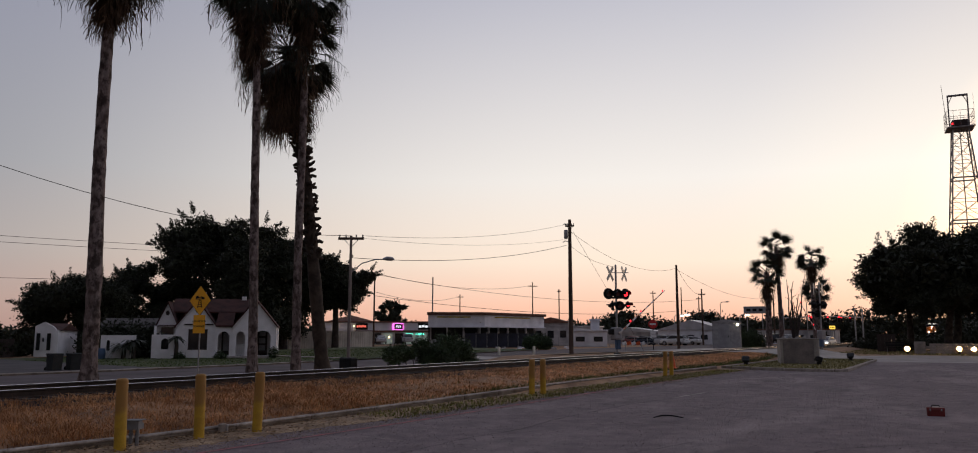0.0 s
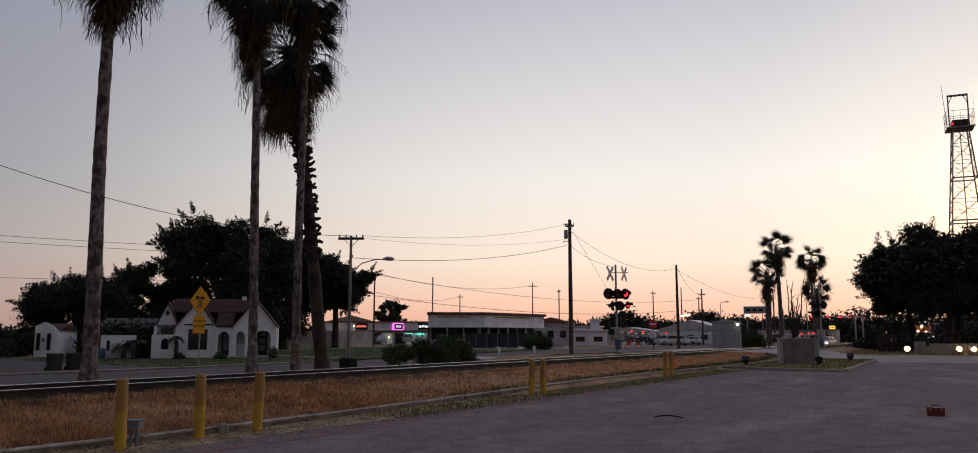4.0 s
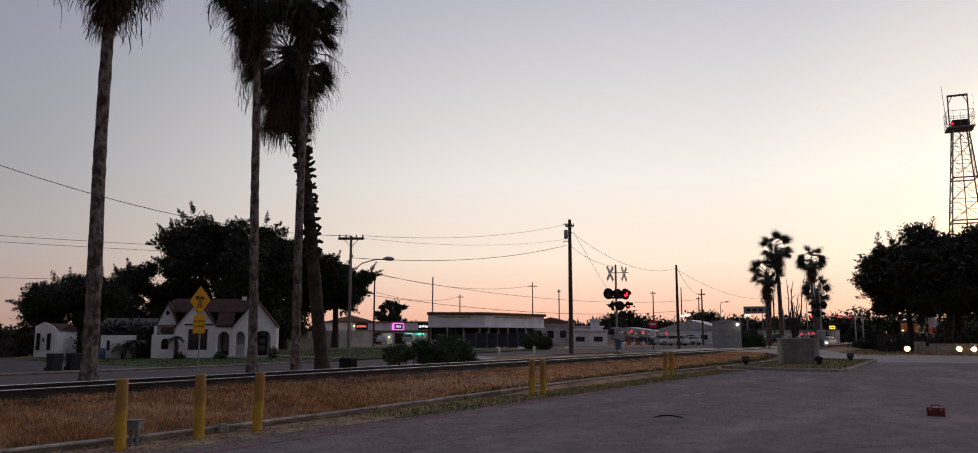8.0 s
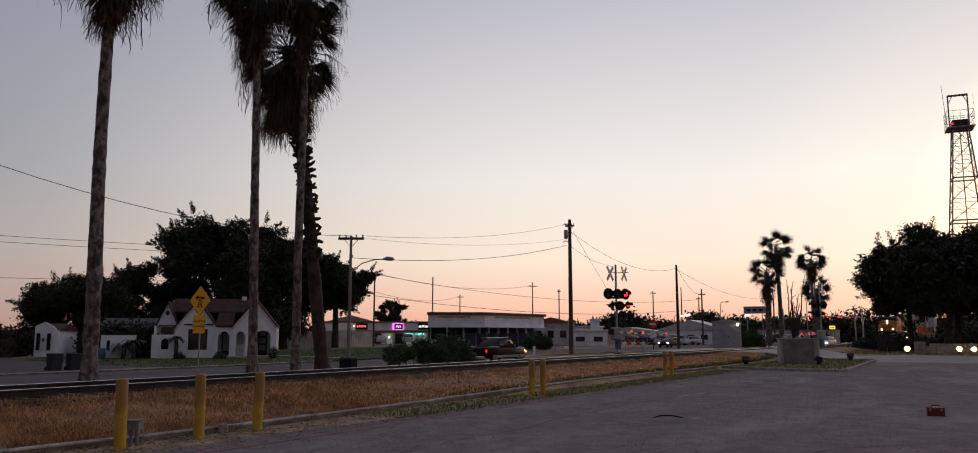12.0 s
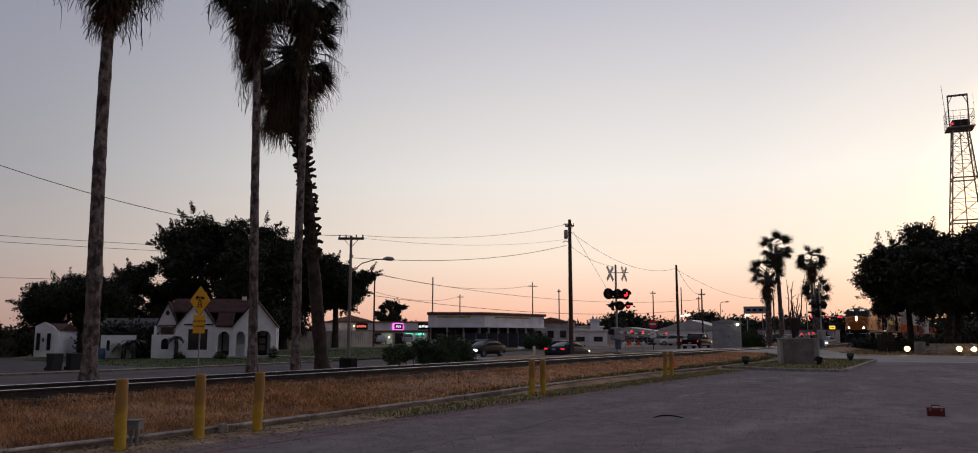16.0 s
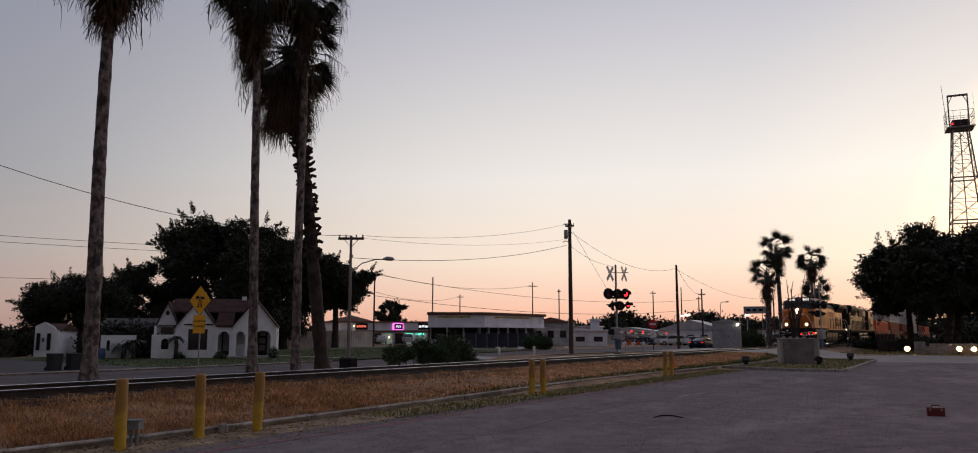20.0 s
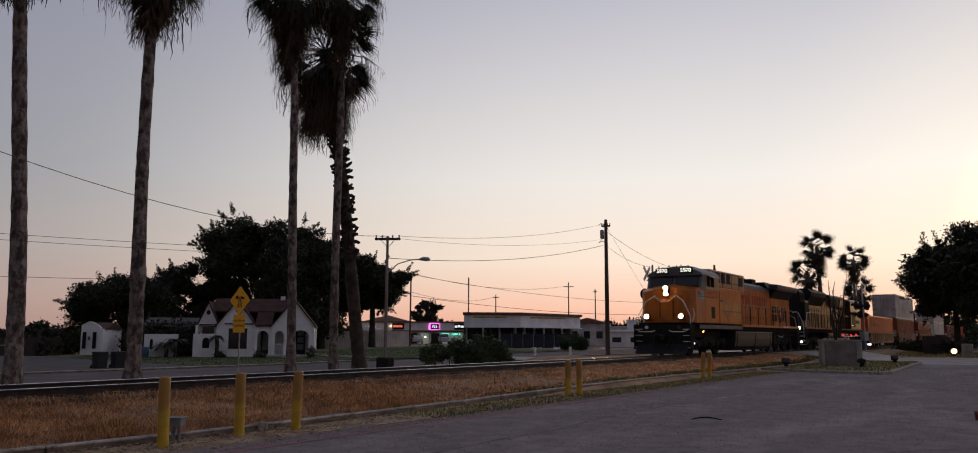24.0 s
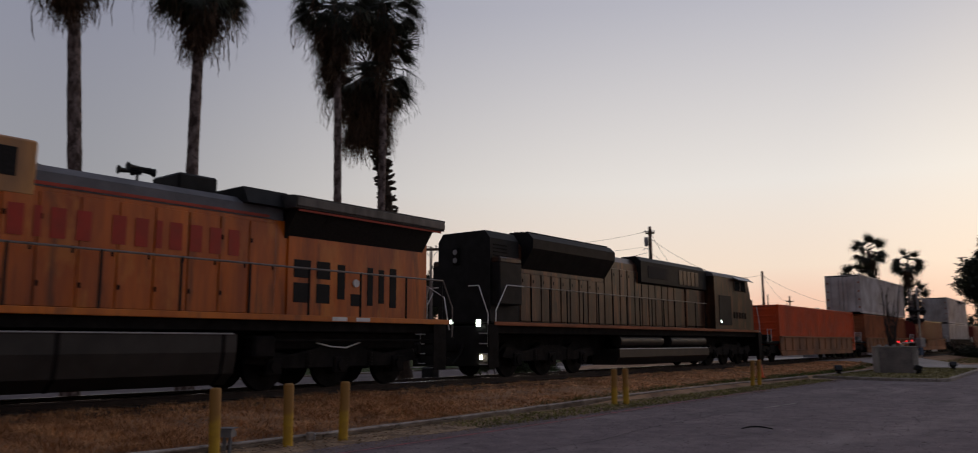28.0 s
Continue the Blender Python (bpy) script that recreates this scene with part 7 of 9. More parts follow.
def vehicle(kind, body, label, lights=True, brake=True, m=None):
    """A car in its own space: front towards +y, on z = 0."""
    e = thing("car" if kind != "pickup" else "pickup_truck", m or pose(0, 0, 0), label, "car" if kind != "pickup" else "truck", "")
    if kind == "sedan":
        L, W, wb, r = 4.75, 0.90, 1.38, 0.33
        secs = [(-2.37, 0.74, 0.45, 0.78, 0.10), (-2.25, 0.86, 0.30, 0.98, 0.10), (-1.5, 0.90, 0.24, 1.02, 0.08), (0.9, 0.90, 0.24, 0.96, 0.08), (1.9, 0.87, 0.26, 0.84, 0.12), (2.28, 0.78, 0.32, 0.70, 0.14), (2.38, 0.62, 0.42, 0.60, 0.10)]
        cab = [(-1.95, 0.74, 0.98, 1.02, 0.05), (-1.05, 0.72, 0.98, 1.40, 0.14), (0.1, 0.73, 0.96, 1.45, 0.15), (0.45, 0.73, 0.96, 1.38, 0.14), (1.25, 0.76, 0.93, 0.97, 0.04)]
        roof = (-0.45, 1.30, 1.15)
    elif kind == "suv":
        L, W, wb, r = 4.7, 0.94, 1.36, 0.37
        secs = [(-2.33, 0.84, 0.45, 0.95, 0.06), (-2.25, 0.92, 0.32, 1.12, 0.08), (0.9, 0.94, 0.28, 1.08, 0.08), (1.9, 0.92, 0.30, 1.0, 0.12), (2.28, 0.82, 0.36, 0.86, 0.12), (2.36, 0.68, 0.45, 0.72, 0.1)]
        cab = [(-2.25, 0.80, 1.08, 1.12, 0.05), (-1.95, 0.78, 1.08, 1.62, 0.12), (0.1, 0.78, 1.06, 1.70, 0.14), (0.4, 0.78, 1.06, 1.64, 0.14), (1.15, 0.82, 1.05, 1.10, 0.04)]
        roof = (-0.8, 1.34, 2.1)
    else:
        L, W, wb, r = 5.9, 0.98, 1.80, 0.40
        secs = [(-2.95, 0.90, 0.60, 1.10, 0.03), (-2.88, 0.97, 0.50, 1.18, 0.03), (-0.95, 0.98, 0.46, 1.18, 0.03), (1.2, 0.98, 0.44, 1.16, 0.06), (1.6, 0.96, 0.44, 1.18, 0.16), (2.6, 0.94, 0.46, 1.12, 0.18), (2.88, 0.86, 0.50, 1.0, 0.12), (2.95, 0.74, 0.55, 0.9, 0.1)]
        cab = [(-1.0, 0.84, 1.14, 1.18, 0.03), (-0.85, 0.82, 1.14, 1.78, 0.12), (0.55, 0.82, 1.14, 1.84, 0.13), (0.8, 0.82, 1.14, 1.76, 0.13), (1.5, 0.86, 1.14, 1.19, 0.04)]
        roof = (-0.1, 1.40, 1.5)
    loft(secs, "car_body", body, e)
    gl = loft(cab, "cabin_glass", GLASS, e)
    zr = max(c[3] for c in cab)
    loft([(y, w + 0.004, zt - 0.10, zt + 0.02, ins * 0.9) for y, w, zb_, zt, ins in cab[1:4]], "roof_panel", body, e)
    for sx in (-1, 1):
        for (a_, b_) in ((cab[0], cab[1]), (cab[3], cab[4])):
            B().tube([(sx * (a_[1] - a_[4]), a_[0], a_[3]), (sx * (b_[1] - b_[4]), b_[0], b_[3])], 0.035, 6).ob("roof_pillar", body, e)
        ym = (cab[1][0] + cab[3][0]) / 2
        B().tube([(sx * (cab[1][1] + 0.005), ym, cab[2][2]), (sx * (cab[2][1] - 0.11), ym, cab[2][3] - 0.03)], 0.035, 6).ob("roof_pillar", body, e)
        B().box((sx * (W + 0.07), cab[4][0] - 0.25, cab[4][3] + 0.08), (0.16, 0.10, 0.13), 0.03).ob("mirror", body, e)
        for yw in (-wb, wb):
            w_ = B().tube([(-0.11, 0, 0), (-0.09, 0, 0), (0.09, 0, 0), (0.11, 0, 0)], [r * 0.9, r, r, r * 0.9], 22).ob("wheel", RUBBER, e, m=pose(sx * (W - 0.10), yw, r))
            rim = B()
            rim.tube([(sx * 0.112, 0, 0), (sx * 0.118, 0, 0)], r * 0.62, 16)
            rim.ob("rim", CHROME, w_)
            for q in range(5):
                an_ = math.radians(72 * q)
                B().box((sx * 0.122, math.cos(an_) * r * 0.36, math.sin(an_) * r * 0.36), (0.012, 0.05, r * 0.5), 0.004, pose(0, 0, 0, math.degrees(an_) - 90, 0, 0)).ob("spoke", BLACK, w_)
            B().tube([(sx * (W - 0.16), yw - 0.001, r + 0.02), (sx * (W - 0.02), yw, r + 0.02)], r + 0.06, 22).ob("wheel_arch", BLACK, e)
        yf, yr = secs[-2][0], secs[1][0]
        zf = secs[-2][3] - 0.10
        B().box((sx * (secs[-2][1] - 0.16), yf + 0.03, zf), (0.30, 0.16, 0.14), 0.05).ob("headlamp", BEAM if lights else BEAMOFF, e, "glowing headlamp" if lights else "")
        if kind == "pickup":
            B().box((sx * (W - 0.07), yr - 0.04, 0.98), (0.10, 0.12, 0.20), 0.03).ob("tail_lamp", TAIL if brake else TAILOFF, e, "glowing red tail lamp" if brake else "")
            B().box((sx * (W - 0.06), yf - 0.02, zf), (0.10, 0.14, 0.16), 0.03).ob("side_marker", AMBER, e)
        else:
            B().box((sx * (W - 0.20), yr - 0.06, secs[1][3] - 0.16), (0.34, 0.12, 0.12), 0.04).ob("tail_lamp", TAIL if brake else TAILOFF, e, "glowing red tail lamp" if brake else "")
        for yd in ((cab[1][0] + 0.1, ym) if kind != "pickup" else (-0.1, 0.6)):
            B().box((sx * (W + 0.002), yd + 0.35, secs[2][3] - 0.16), (0.02, 0.16, 0.03), 0.006).ob("door_handle", body, e)
    B().box((0, secs[-1][0] + 0.02, 0.50), (W * 1.5, 0.10, 0.20), 0.04).ob("front_bumper", CHROME if kind == "pickup" else body, e)
    B().box((0, secs[0][0] - 0.04, 0.55), (W * 1.7, 0.12, 0.20), 0.04).ob("rear_bumper", CHROME if kind == "pickup" else body, e)
    B().box((0, secs[0][0] - 0.03, 0.80), (0.32, 0.02, 0.15), 0.005).ob("blank_plate", GREYPAINT, e)
    if kind == "pickup":
        B().box((0, -1.95, 1.14), (1.66, 1.75, 0.10), 0.01).ob("bed_opening", BLACK, e)
        for sx in (-1, 1):
            B().box((sx * (W + 0.004), 0.2, 0.62), (0.02, 4.6, 0.16), 0.01).ob("lower_trim", GREYPAINT, e, "grey lower paint band")
            B().tube([(sx * 0.9, -2.8, 1.24), (sx * 0.9, -1.05, 1.24)], 0.02, 6).ob("bed_rail", CHROME, e)
    if kind == "pickup":
        # a short bed: the plan is drawn a little long
        squeeze = Matrix.Diagonal((1.0, 0.88, 1.0, 1.0))
        for o in e.children:
            if o.name.startswith("wheel") and not o.name.startswith("wheel_arch"):
                o.matrix_basis.translation.y *= 0.88
            else:
                o.data.transform(squeeze)
    return e


PICKUP = vehicle("pickup", paint("maroon_paint", (0.022, 0.007, 0.010)), "dark maroon crew-cab pickup truck with chrome bumpers")
SEDAN = vehicle("sedan", paint("dark_blue_paint", (0.016, 0.024, 0.042)), "dark blue sedan with red tail lamps")
ONCOMING = vehicle("sedan", paint("black_paint_car", (0.016, 0.016, 0.016)), "black sedan with bright headlamps", True, False)
SILVER = paint("silver_paint", (0.50, 0.50, 0.52), 0.35)
WHITECAR = paint("white_car_paint", (0.70, 0.70, 0.70), 0.35)
lot_cars = [("suv", WHITECAR, -44.5, 128, 75), ("suv", SILVER, -48.5, 133, 60), ("sedan", PAINTS["dark_blue_paint"], -52, 134, 80), ("sedan", RED, -55, 136, 75), ("sedan", WHITECAR, -46.0, 140, 70), ("pickup", PAINTS["black_paint_car"], -24.5, 108, 20),
            ("suv", SILVER, -88, 113, 40), ("sedan", WHITECAR, -84, 117, 40), ("sedan", SILVER, -91.5, 110, 40), ("suv", WHITECAR, -74, 15.5, 90), ("sedan", SILVER, -66.5, 8.5, 80), ("pickup", WHITECAR, 1.5, 112, 90)]
for kd, pm, x, y, rz in lot_cars:
    vehicle(kd, pm, "parked " + {"suv": "pale estate car", "sedan": "sedan car", "pickup": "pickup truck"}[kd] + " standing on the ground outside the shops", False, False, pose(x, y, ground_z(x, y) + (0.02 if x > -60 else 0.2), 0, 0, rz))
FARCAR = vehicle("suv", SILVER, "grey car with headlamps on at the far junction", True, False, pose(-24.5, 118, -0.08, 0, 0, 165))
FARCAR2 = vehicle("sedan", WHITECAR, "pale car with headlamps on at the far junction", True, False, pose(-20.3, 122, -0.08, 0, 0, 175))

# ---- train: two engines and stacked container cars, each in its own space ----
# x across (the lot's side positive), y back from the headlight, z above the rail
NUMBOARD = glow("lit_number_board", (1.0, 0.93, 0.78), 1.6, (0.9, 0.9, 0.9))
STEPLIGHT = glow("step_light", (0.9, 1.0, 0.85), 5)
CLASSLIGHT = glow("amber_marker", (1.0, 0.35, 0.06), 6)
RAILWHITE = mat("white_handrail", (0.72, 0.72, 0.72), 0.5, var=0.1, scale=5)
SKIRT = mat("cab_skirt_grey", (0.16, 0.14, 0.12), 0.6, var=0.25, scale=2)
FLAGBLUE = mat("flag_blue", (0.03, 0.05, 0.13), 0.6, var=0.1)
FADEDPALE = mat("faded_pale_paint", (0.66, 0.31, 0.085), 0.65, var=0.25, scale=1.2)
DARKGREY = mat("sooty_grey_paint", (0.055, 0.052, 0.052), 0.6, var=0.3, scale=1.5, fine=8)
HOODTAN = wear(mat("weathered_hood_paint", (0.60, 0.135, 0.005), 0.34, var=0.25, scale=1.6, fine=10, bump=0.06, tint=(0.34, 0.066, 0.004), stretch=(1, 1, 0.14), spec=0.5), (0.62, 0.215, 0.03), 1.5, 0.54, 0.66, 0.55, (1, 1, 0.4))
wear(HOODTAN, (0.055, 0.020, 0.008), 2.2, 0.55, 0.68, 0.8, (1, 1, 0.12))
CABYEL = wear(mat("worn_cab_paint", (0.68, 0.175, 0.006), 0.34, var=0.18, scale=1.1, fine=9, bump=0.05, tint=(0.50, 0.115, 0.006), stretch=(1, 1, 0.4), spec=0.5), (0.64, 0.255, 0.045), 1.1, 0.54, 0.68, 0.45, (1, 1, 0.5))
wear(CABYEL, (0.10, 0.040, 0.014), 2.6, 0.60, 0.72, 0.7, (1, 1, 0.15))
FLAGPALE = mat("faded_flag_paint", (0.50, 0.44, 0.40), 0.6, var=0.2, scale=6)
FLAGGREY = mat("faded_flag_stripe", (0.17, 0.15, 0.15), 0.6, var=0.3, scale=6)
FASCIA = mat("weathered_fascia_grey", (0.13, 0.115, 0.105), 0.5, var=0.35, scale=2.5, fine=12, stretch=(1, 1, 0.3))
RAILGREY = mat("dull_handrail", (0.20, 0.18, 0.17), 0.45, var=0.2, scale=5)
PALETAN = mat("pale_tan_paint", (0.50, 0.25, 0.085), 0.4, var=0.2, scale=1.5, fine=8, tint=(0.30, 0.16, 0.075), stretch=(1, 1, 0.3))
REDFADE = mat("worn_red_lettering", (0.40, 0.028, 0.012), 0.5, var=0.25, scale=2, tint=(0.30, 0.030, 0.012))
SCREEN = mat("radiator_screen", (0.012, 0.011, 0.011), 0.85, var=0.4, scale=20, fine=60)


def truck(root, y0, axles=3, pitch=1.95, r=0.53):
    """A bogie with its wheel sets, frame, springs and bearings."""
    t = B()
    L = pitch * (axles - 1)
    for sx in (-1, 1):
        t.prism([(y0 - 0.75, 0.62), (y0 - 0.55, 0.9), (y0 + 0.5, 0.78), (y0 + L / 2 - 0.6, 0.95), (y0 + L / 2 + 0.6, 0.95), (y0 + L - 0.5, 0.78), (y0 + L + 0.55, 0.9), (y0 + L + 0.75, 0.62), (y0 + L - 0.4, 0.48), (y0 + 0.4, 0.48)], sx * 1.02, sx * 1.16, "x")
    t.box((0, y0 + L / 2, 0.75), (2.0, 0.8, 0.35), 0.04)
    bog = t.ob("bogie_frame", UNDER, root)
    for i in range(axles):
        y = y0 + i * pitch
        w = B()
        for sx in (-1, 1):
            w.tube([(sx * 0.69, 0, 0), (sx * 0.82, 0, 0)], [r * 1.03, r], 28)
            w.tube([(sx * 0.82, 0, 0), (sx * 0.86, 0, 0)], [r * 0.45, r * 0.3], 16)
        w.tube([(-0.9, 0, 0), (0.9, 0, 0)], 0.09, 10)
        w.ob("wheel_set", UNDER, root, m=pose(0, y, r))
        for sx in (-1, 1):
            b = B().box((sx * 1.14, y, 0.53), (0.16, 0.42, 0.40), 0.03)
            b.tube([(sx * 1.2, y, 0.53), (sx * 1.27, y, 0.53)], 0.13, 12)
            b.ob("bearing_box", UNDER, root)
    for k in (0.25, 0.75):
        for sx in (-1, 1):
            s = B()
            for c in range(5):
                s.tube([(sx * 1.1, y0 + L * k, 0.50 + c * 0.07), (sx * 1.1, y0 + L * k, 0.535 + c * 0.07)], [0.11, 0.11], 10)
            s.ob("spring", UNDER, root)
    return bog


def rail_bar(root, pts, r=0.02, material=RAILWHITE, name="handrail"):
    return B().tube(pts, r, 8).ob(name, material, root)


def coupler(root, y, d):
    c = B().box((0, y + d * 0.25, 0.9), (0.28, 0.7, 0.26), 0.03)
    c.box((0, y + d * 0.62, 0.9), (0.34, 0.24, 0.34), 0.06)
    c.ob("coupler", UNDER, root)
    for sx in (-0.45, 0.4):
        B().tube([(sx, y, 1.0), (sx, y + d * 0.15, 0.7), (sx * 0.8, y + d * 0.35, 0.45), (sx * 0.5, y + d * 0.5, 0.6)], 0.03, 8).ob("brake_hose", BLACK, root)


def end_steps(root, y, d, material=UNDER):
    for sx in (-1, 1):
        for k in range(4):
            s = B().box((sx * 1.28, y + d * 0.12, 0.42 + k * 0.30), (0.42, 0.28, 0.035), 0.008).ob("step", material, root)
            B().box((sx * 1.28, y - d * 0.025, 0.42 + k * 0.30), (0.42, 0.02, 0.03), 0.004).ob("step_edge", RAILWHITE, s, "white painted step edge")
        B().box((sx * 1.49, y + d * 0.12, 0.95), (0.03, 0.5, 1.25), 0.005).ob("step_side", material, root)


def bars(root, x, y0, z, n, w, h, gap, material, name, label, d=0.006):
    """Plain upright bars in place of lettering on a flank."""
    for i in range(n):
        y = y0 + i * (w + gap)
        B().box((x, y + w / 2, z + h / 2), (d, w, h)).ob(name, material, root, label)


def engine_one():
    e = thing("locomotive", pose(TRACK_X, 0, RAIL_TOP), "yellow and grey diesel freight engine with lit headlights", "locomotive", "engines of the train")
    # frame and pilot
    B().box((0, 9.85, 1.44), (2.7, 20.6, 0.28), 0.02).ob("underframe", UNDER, e)
    for sx in (-1, 1):
        B().box((sx * 1.485, 14.1, 1.60), (0.05, 12.9, 0.13), 0.01).ob("sill_stripe", UPYEL, e, "yellow walkway edge")
        B().box((sx * 1.485, 4.1, 1.47), (0.04, 7.0, 0.20), 0.01).ob("skirt", SKIRT, e)
        for k in range(2):
            B().box((sx * 1.515, 16.6 + k * 0.75, 1.60), (0.012, 0.45, 0.09)).ob("sill_plate", RAILWHITE, e, "small white plate")
    walkway = B().box((0, 9.9, 1.64), (2.94, 20.7, 0.05), 0.01)
    walkway.ob("walkway", UNDER, e)
    pilot = B()
    pilot.prism([(-1.42, 0.28), (1.42, 0.28), (1.48, 1.55), (-1.48, 1.55)], -0.62, -0.52)
    pilot.ob("pilot", BLACK, e)
    plow = B().prism([(-0.50, 0.75), (-1.02, 0.12), (-0.98, 0.10), (-0.44, 0.70)], -1.35, 1.35, "x")
    plow.ob("snow_plough", BLACK, e)
    coupler(e, -0.62, -1)
    coupler(e, 20.2, 1)
    end_steps(e, -0.66, 1)
    end_steps(e, 20.3, -1)
    # nose: plan outline tapering forward, roof sloping to the windscreen
    n = B()
    plan = [(-1.46, 1.55), (-1.46, 0.30), (-1.22, 0.0), (1.22, 0.0), (1.46, 0.30), (1.46, 1.55)]
    top = [3.62, 3.34, 3.24, 3.24, 3.34, 3.62]
    k = len(plan)
    v = [(x, y, 1.66) for x, y in plan] + [(x, y, z) for (x, y), z in zip(plan, top)] + [(0, 0.0, 3.52), (0, 1.55, 3.78)]
    f = [(i, (i + 1) % k, (i + 1) % k + k, i + k) for i in (0, 1, 3, 4)] + [(2, 3, 9, 12, 8), (5, 0, 6, 13, 11)]
    f += [(8, 12, 13, 6, 7), (12, 9, 10, 11, 13)]
    n.add(v, f)
    n.ob("nose", UPYEL, e)
    B().box((0, -0.012, 2.35), (0.62, 0.05, 1.25), 0.02).ob("nose_door", UPYEL, e)
    for sx in (-1, 1):
        B().box((sx * 0.36, -0.03, 2.45), (0.035, 0.03, 1.1), 0.008).ob("door_frame", BLACK, e)
    hb = B().box((0, -0.03, 3.28), (0.34, 0.16, 0.56), 0.05).ob("headlight_box", UNDER, e)
    for z in (3.14, 3.42):
        B().tube([(0, -0.115, z), (0, -0.135, z)], [0.11, 0.105], 20).ob("headlight", HEAD, hb, "glowing warm headlight")
    for sx in (-1, 1):
        d = B().tube([(sx * 0.92, -0.26, 1.98), (sx * 0.92, -0.48, 1.98)], [0.15, 0.17], 18).ob("ditch_light", UNDER, e)
        B().tube([(sx * 0.92, -0.485, 1.98), (sx * 0.92, -0.50, 1.98)], 0.11, 18).ob("lens", HEAD, d, "glowing warm lens")
        B().box((sx * 0.92, -0.28, 1.80), (0.2, 0.5, 0.06), 0.01).ob("lamp_bracket", UNDER, e)
        B().tube([(sx * 0.86, -0.635, 1.42), (sx * 0.86, -0.65, 1.42)], 0.09, 14).ob("gauge_disc", RAILWHITE if sx < 0 else LAMPDIM, e)
        rail_bar(e, [(sx * 1.40, -0.45, 1.05), (sx * 1.40, -0.45, 2.0), (sx * 1.0, -0.32, 2.75), (sx * 0.55, -0.12, 3.05)], 0.022)
        rail_bar(e, [(sx * 1.42, -0.2, 1.7), (sx * 1.42, 0.1, 2.1), (sx * 1.25, 0.25, 2.7), (sx * 1.2, 0.2, 3.0)], 0.02)
        rail_bar(e, [(sx * 0.40, -0.66, 1.25), (sx * 0.55, -0.8, 1.2), (sx * 1.2, -0.8, 1.2), (sx * 1.32, -0.66, 1.3)], 0.018)
    rail_bar(e, [(-0.55, -0.12, 2.95), (-0.25, -0.12, 2.72), (0.1, -0.12, 2.72), (0.5, -0.12, 2.98)], 0.016)
    # cab
    c = B()
    c.prism([(0.95, 3.40), (1.30, 4.22), (3.75, 4.22), (3.75, 3.40)], -1.49, 1.49, "x")
    c.ob("cab_upper", UPGREY, e)
    roof = B()
    sec = [(-1.52, 4.18), (-1.46, 4.30), (-0.75, 4.62), (0.75, 4.62), (1.46, 4.30), (1.52, 4.18)]
    v = []
    for y, dz in ((1.12, -0.04), (1.45, 0.0), (3.8, 0.0)):
        v += [(x, y, z + dz) for x, z in sec]
    f = [(j * 6 + i, j * 6 + i + 1, (j + 1) * 6 + i + 1, (j + 1) * 6 + i) for j in range(2) for i in range(5)] + [(0, 5, 4, 3, 2, 1), (12, 13, 14, 15, 16, 17), (0, 6, 11, 5), (6, 12, 17, 11)]
    roof.add(v, f)
    roof.ob("cab_roof", UPGREY, e)
    B().box((0, 2.6, 4.66), (1.0, 1.2, 0.10), 0.03).ob("air_conditioner", UPGREY, e)
    for i in range(4):
        B().tube([(-0.5 + i * 0.33, 1.7 + 0.2 * (i % 2), 4.62), (-0.5 + i * 0.33, 1.7 + 0.2 * (i % 2), 4.76)], [0.05, 0.02], 8).ob("aerial", BLACK, e)
    c2 = B().box((0, 2.65, 2.56), (2.94, 2.2, 1.76), 0.015)
    c2.ob("cab_lower", CABYEL, e)
    for sx in (-1, 1):
        tilt = math.degrees(math.atan2(0.35, 0.82))
        w = B().box((0, 0, 0), (1.18, 0.03, 0.52), 0.04, pose(0, 0, 0, -tilt, 0, 0))
        w.ob("windscreen", GLASS, e, m=pose(sx * 0.70, 1.085, 3.80))
        B().box((0, 0, 0), (1.26, 0.02, 0.60), 0.02, pose(0, 0, 0, -tilt, 0, 0)).ob("windscreen_frame", BLACK, e, m=pose(sx * 0.70, 1.10, 3.80))
        B().tube([(sx * 0.5, 1.02, 3.58), (sx * 0.8, 1.06, 3.66), (sx * 1.1, 1.10, 3.75)], 0.012, 6).ob("wiper", BLACK, e)
        nb = B().box((sx * 0.66, 1.10, 4.40), (0.72, 0.10, 0.30), 0.02).ob("number_board", BLACK, e)
        lettering("5970", 0.30, pose(sx * 0.66, 1.044, 4.395, 90, 0, 0), NUMBOARD, nb, "lit_number")
        B().box((sx * 1.489, 2.72, 3.78), (0.014, 2.05, 0.76), 0.005).ob("cab_side_panel", PALETAN, e)
        sw = B().box((sx * 1.492, 2.35, 3.83), (0.03, 1.2, 0.56), 0.02).ob("side_window", GLASS, e)
        for y in (1.75, 2.32, 2.95):
            B().box((sx * 1.507, y, 3.83), (0.02, 0.06, 0.60), 0.005).ob("window_bar", PALETAN, sw)
        B().prism([(sx * 1.50, 4.16), (sx * 1.86, 3.98), (sx * 1.87, 4.0), (sx * 1.51, 4.19)], 1.75, 3.05).ob("sun_shade", UPGREY, e)
        B().box((sx * 1.475, 2.75, 2.22), (0.02, 0.55, 0.6), 0.01).ob("vent_panel", DARK, e, "black square vent")
        B().box((sx * 1.476, 1.9, 3.02), (0.012, 3.0, 0.03)).ob("seam", SKIRT, e)
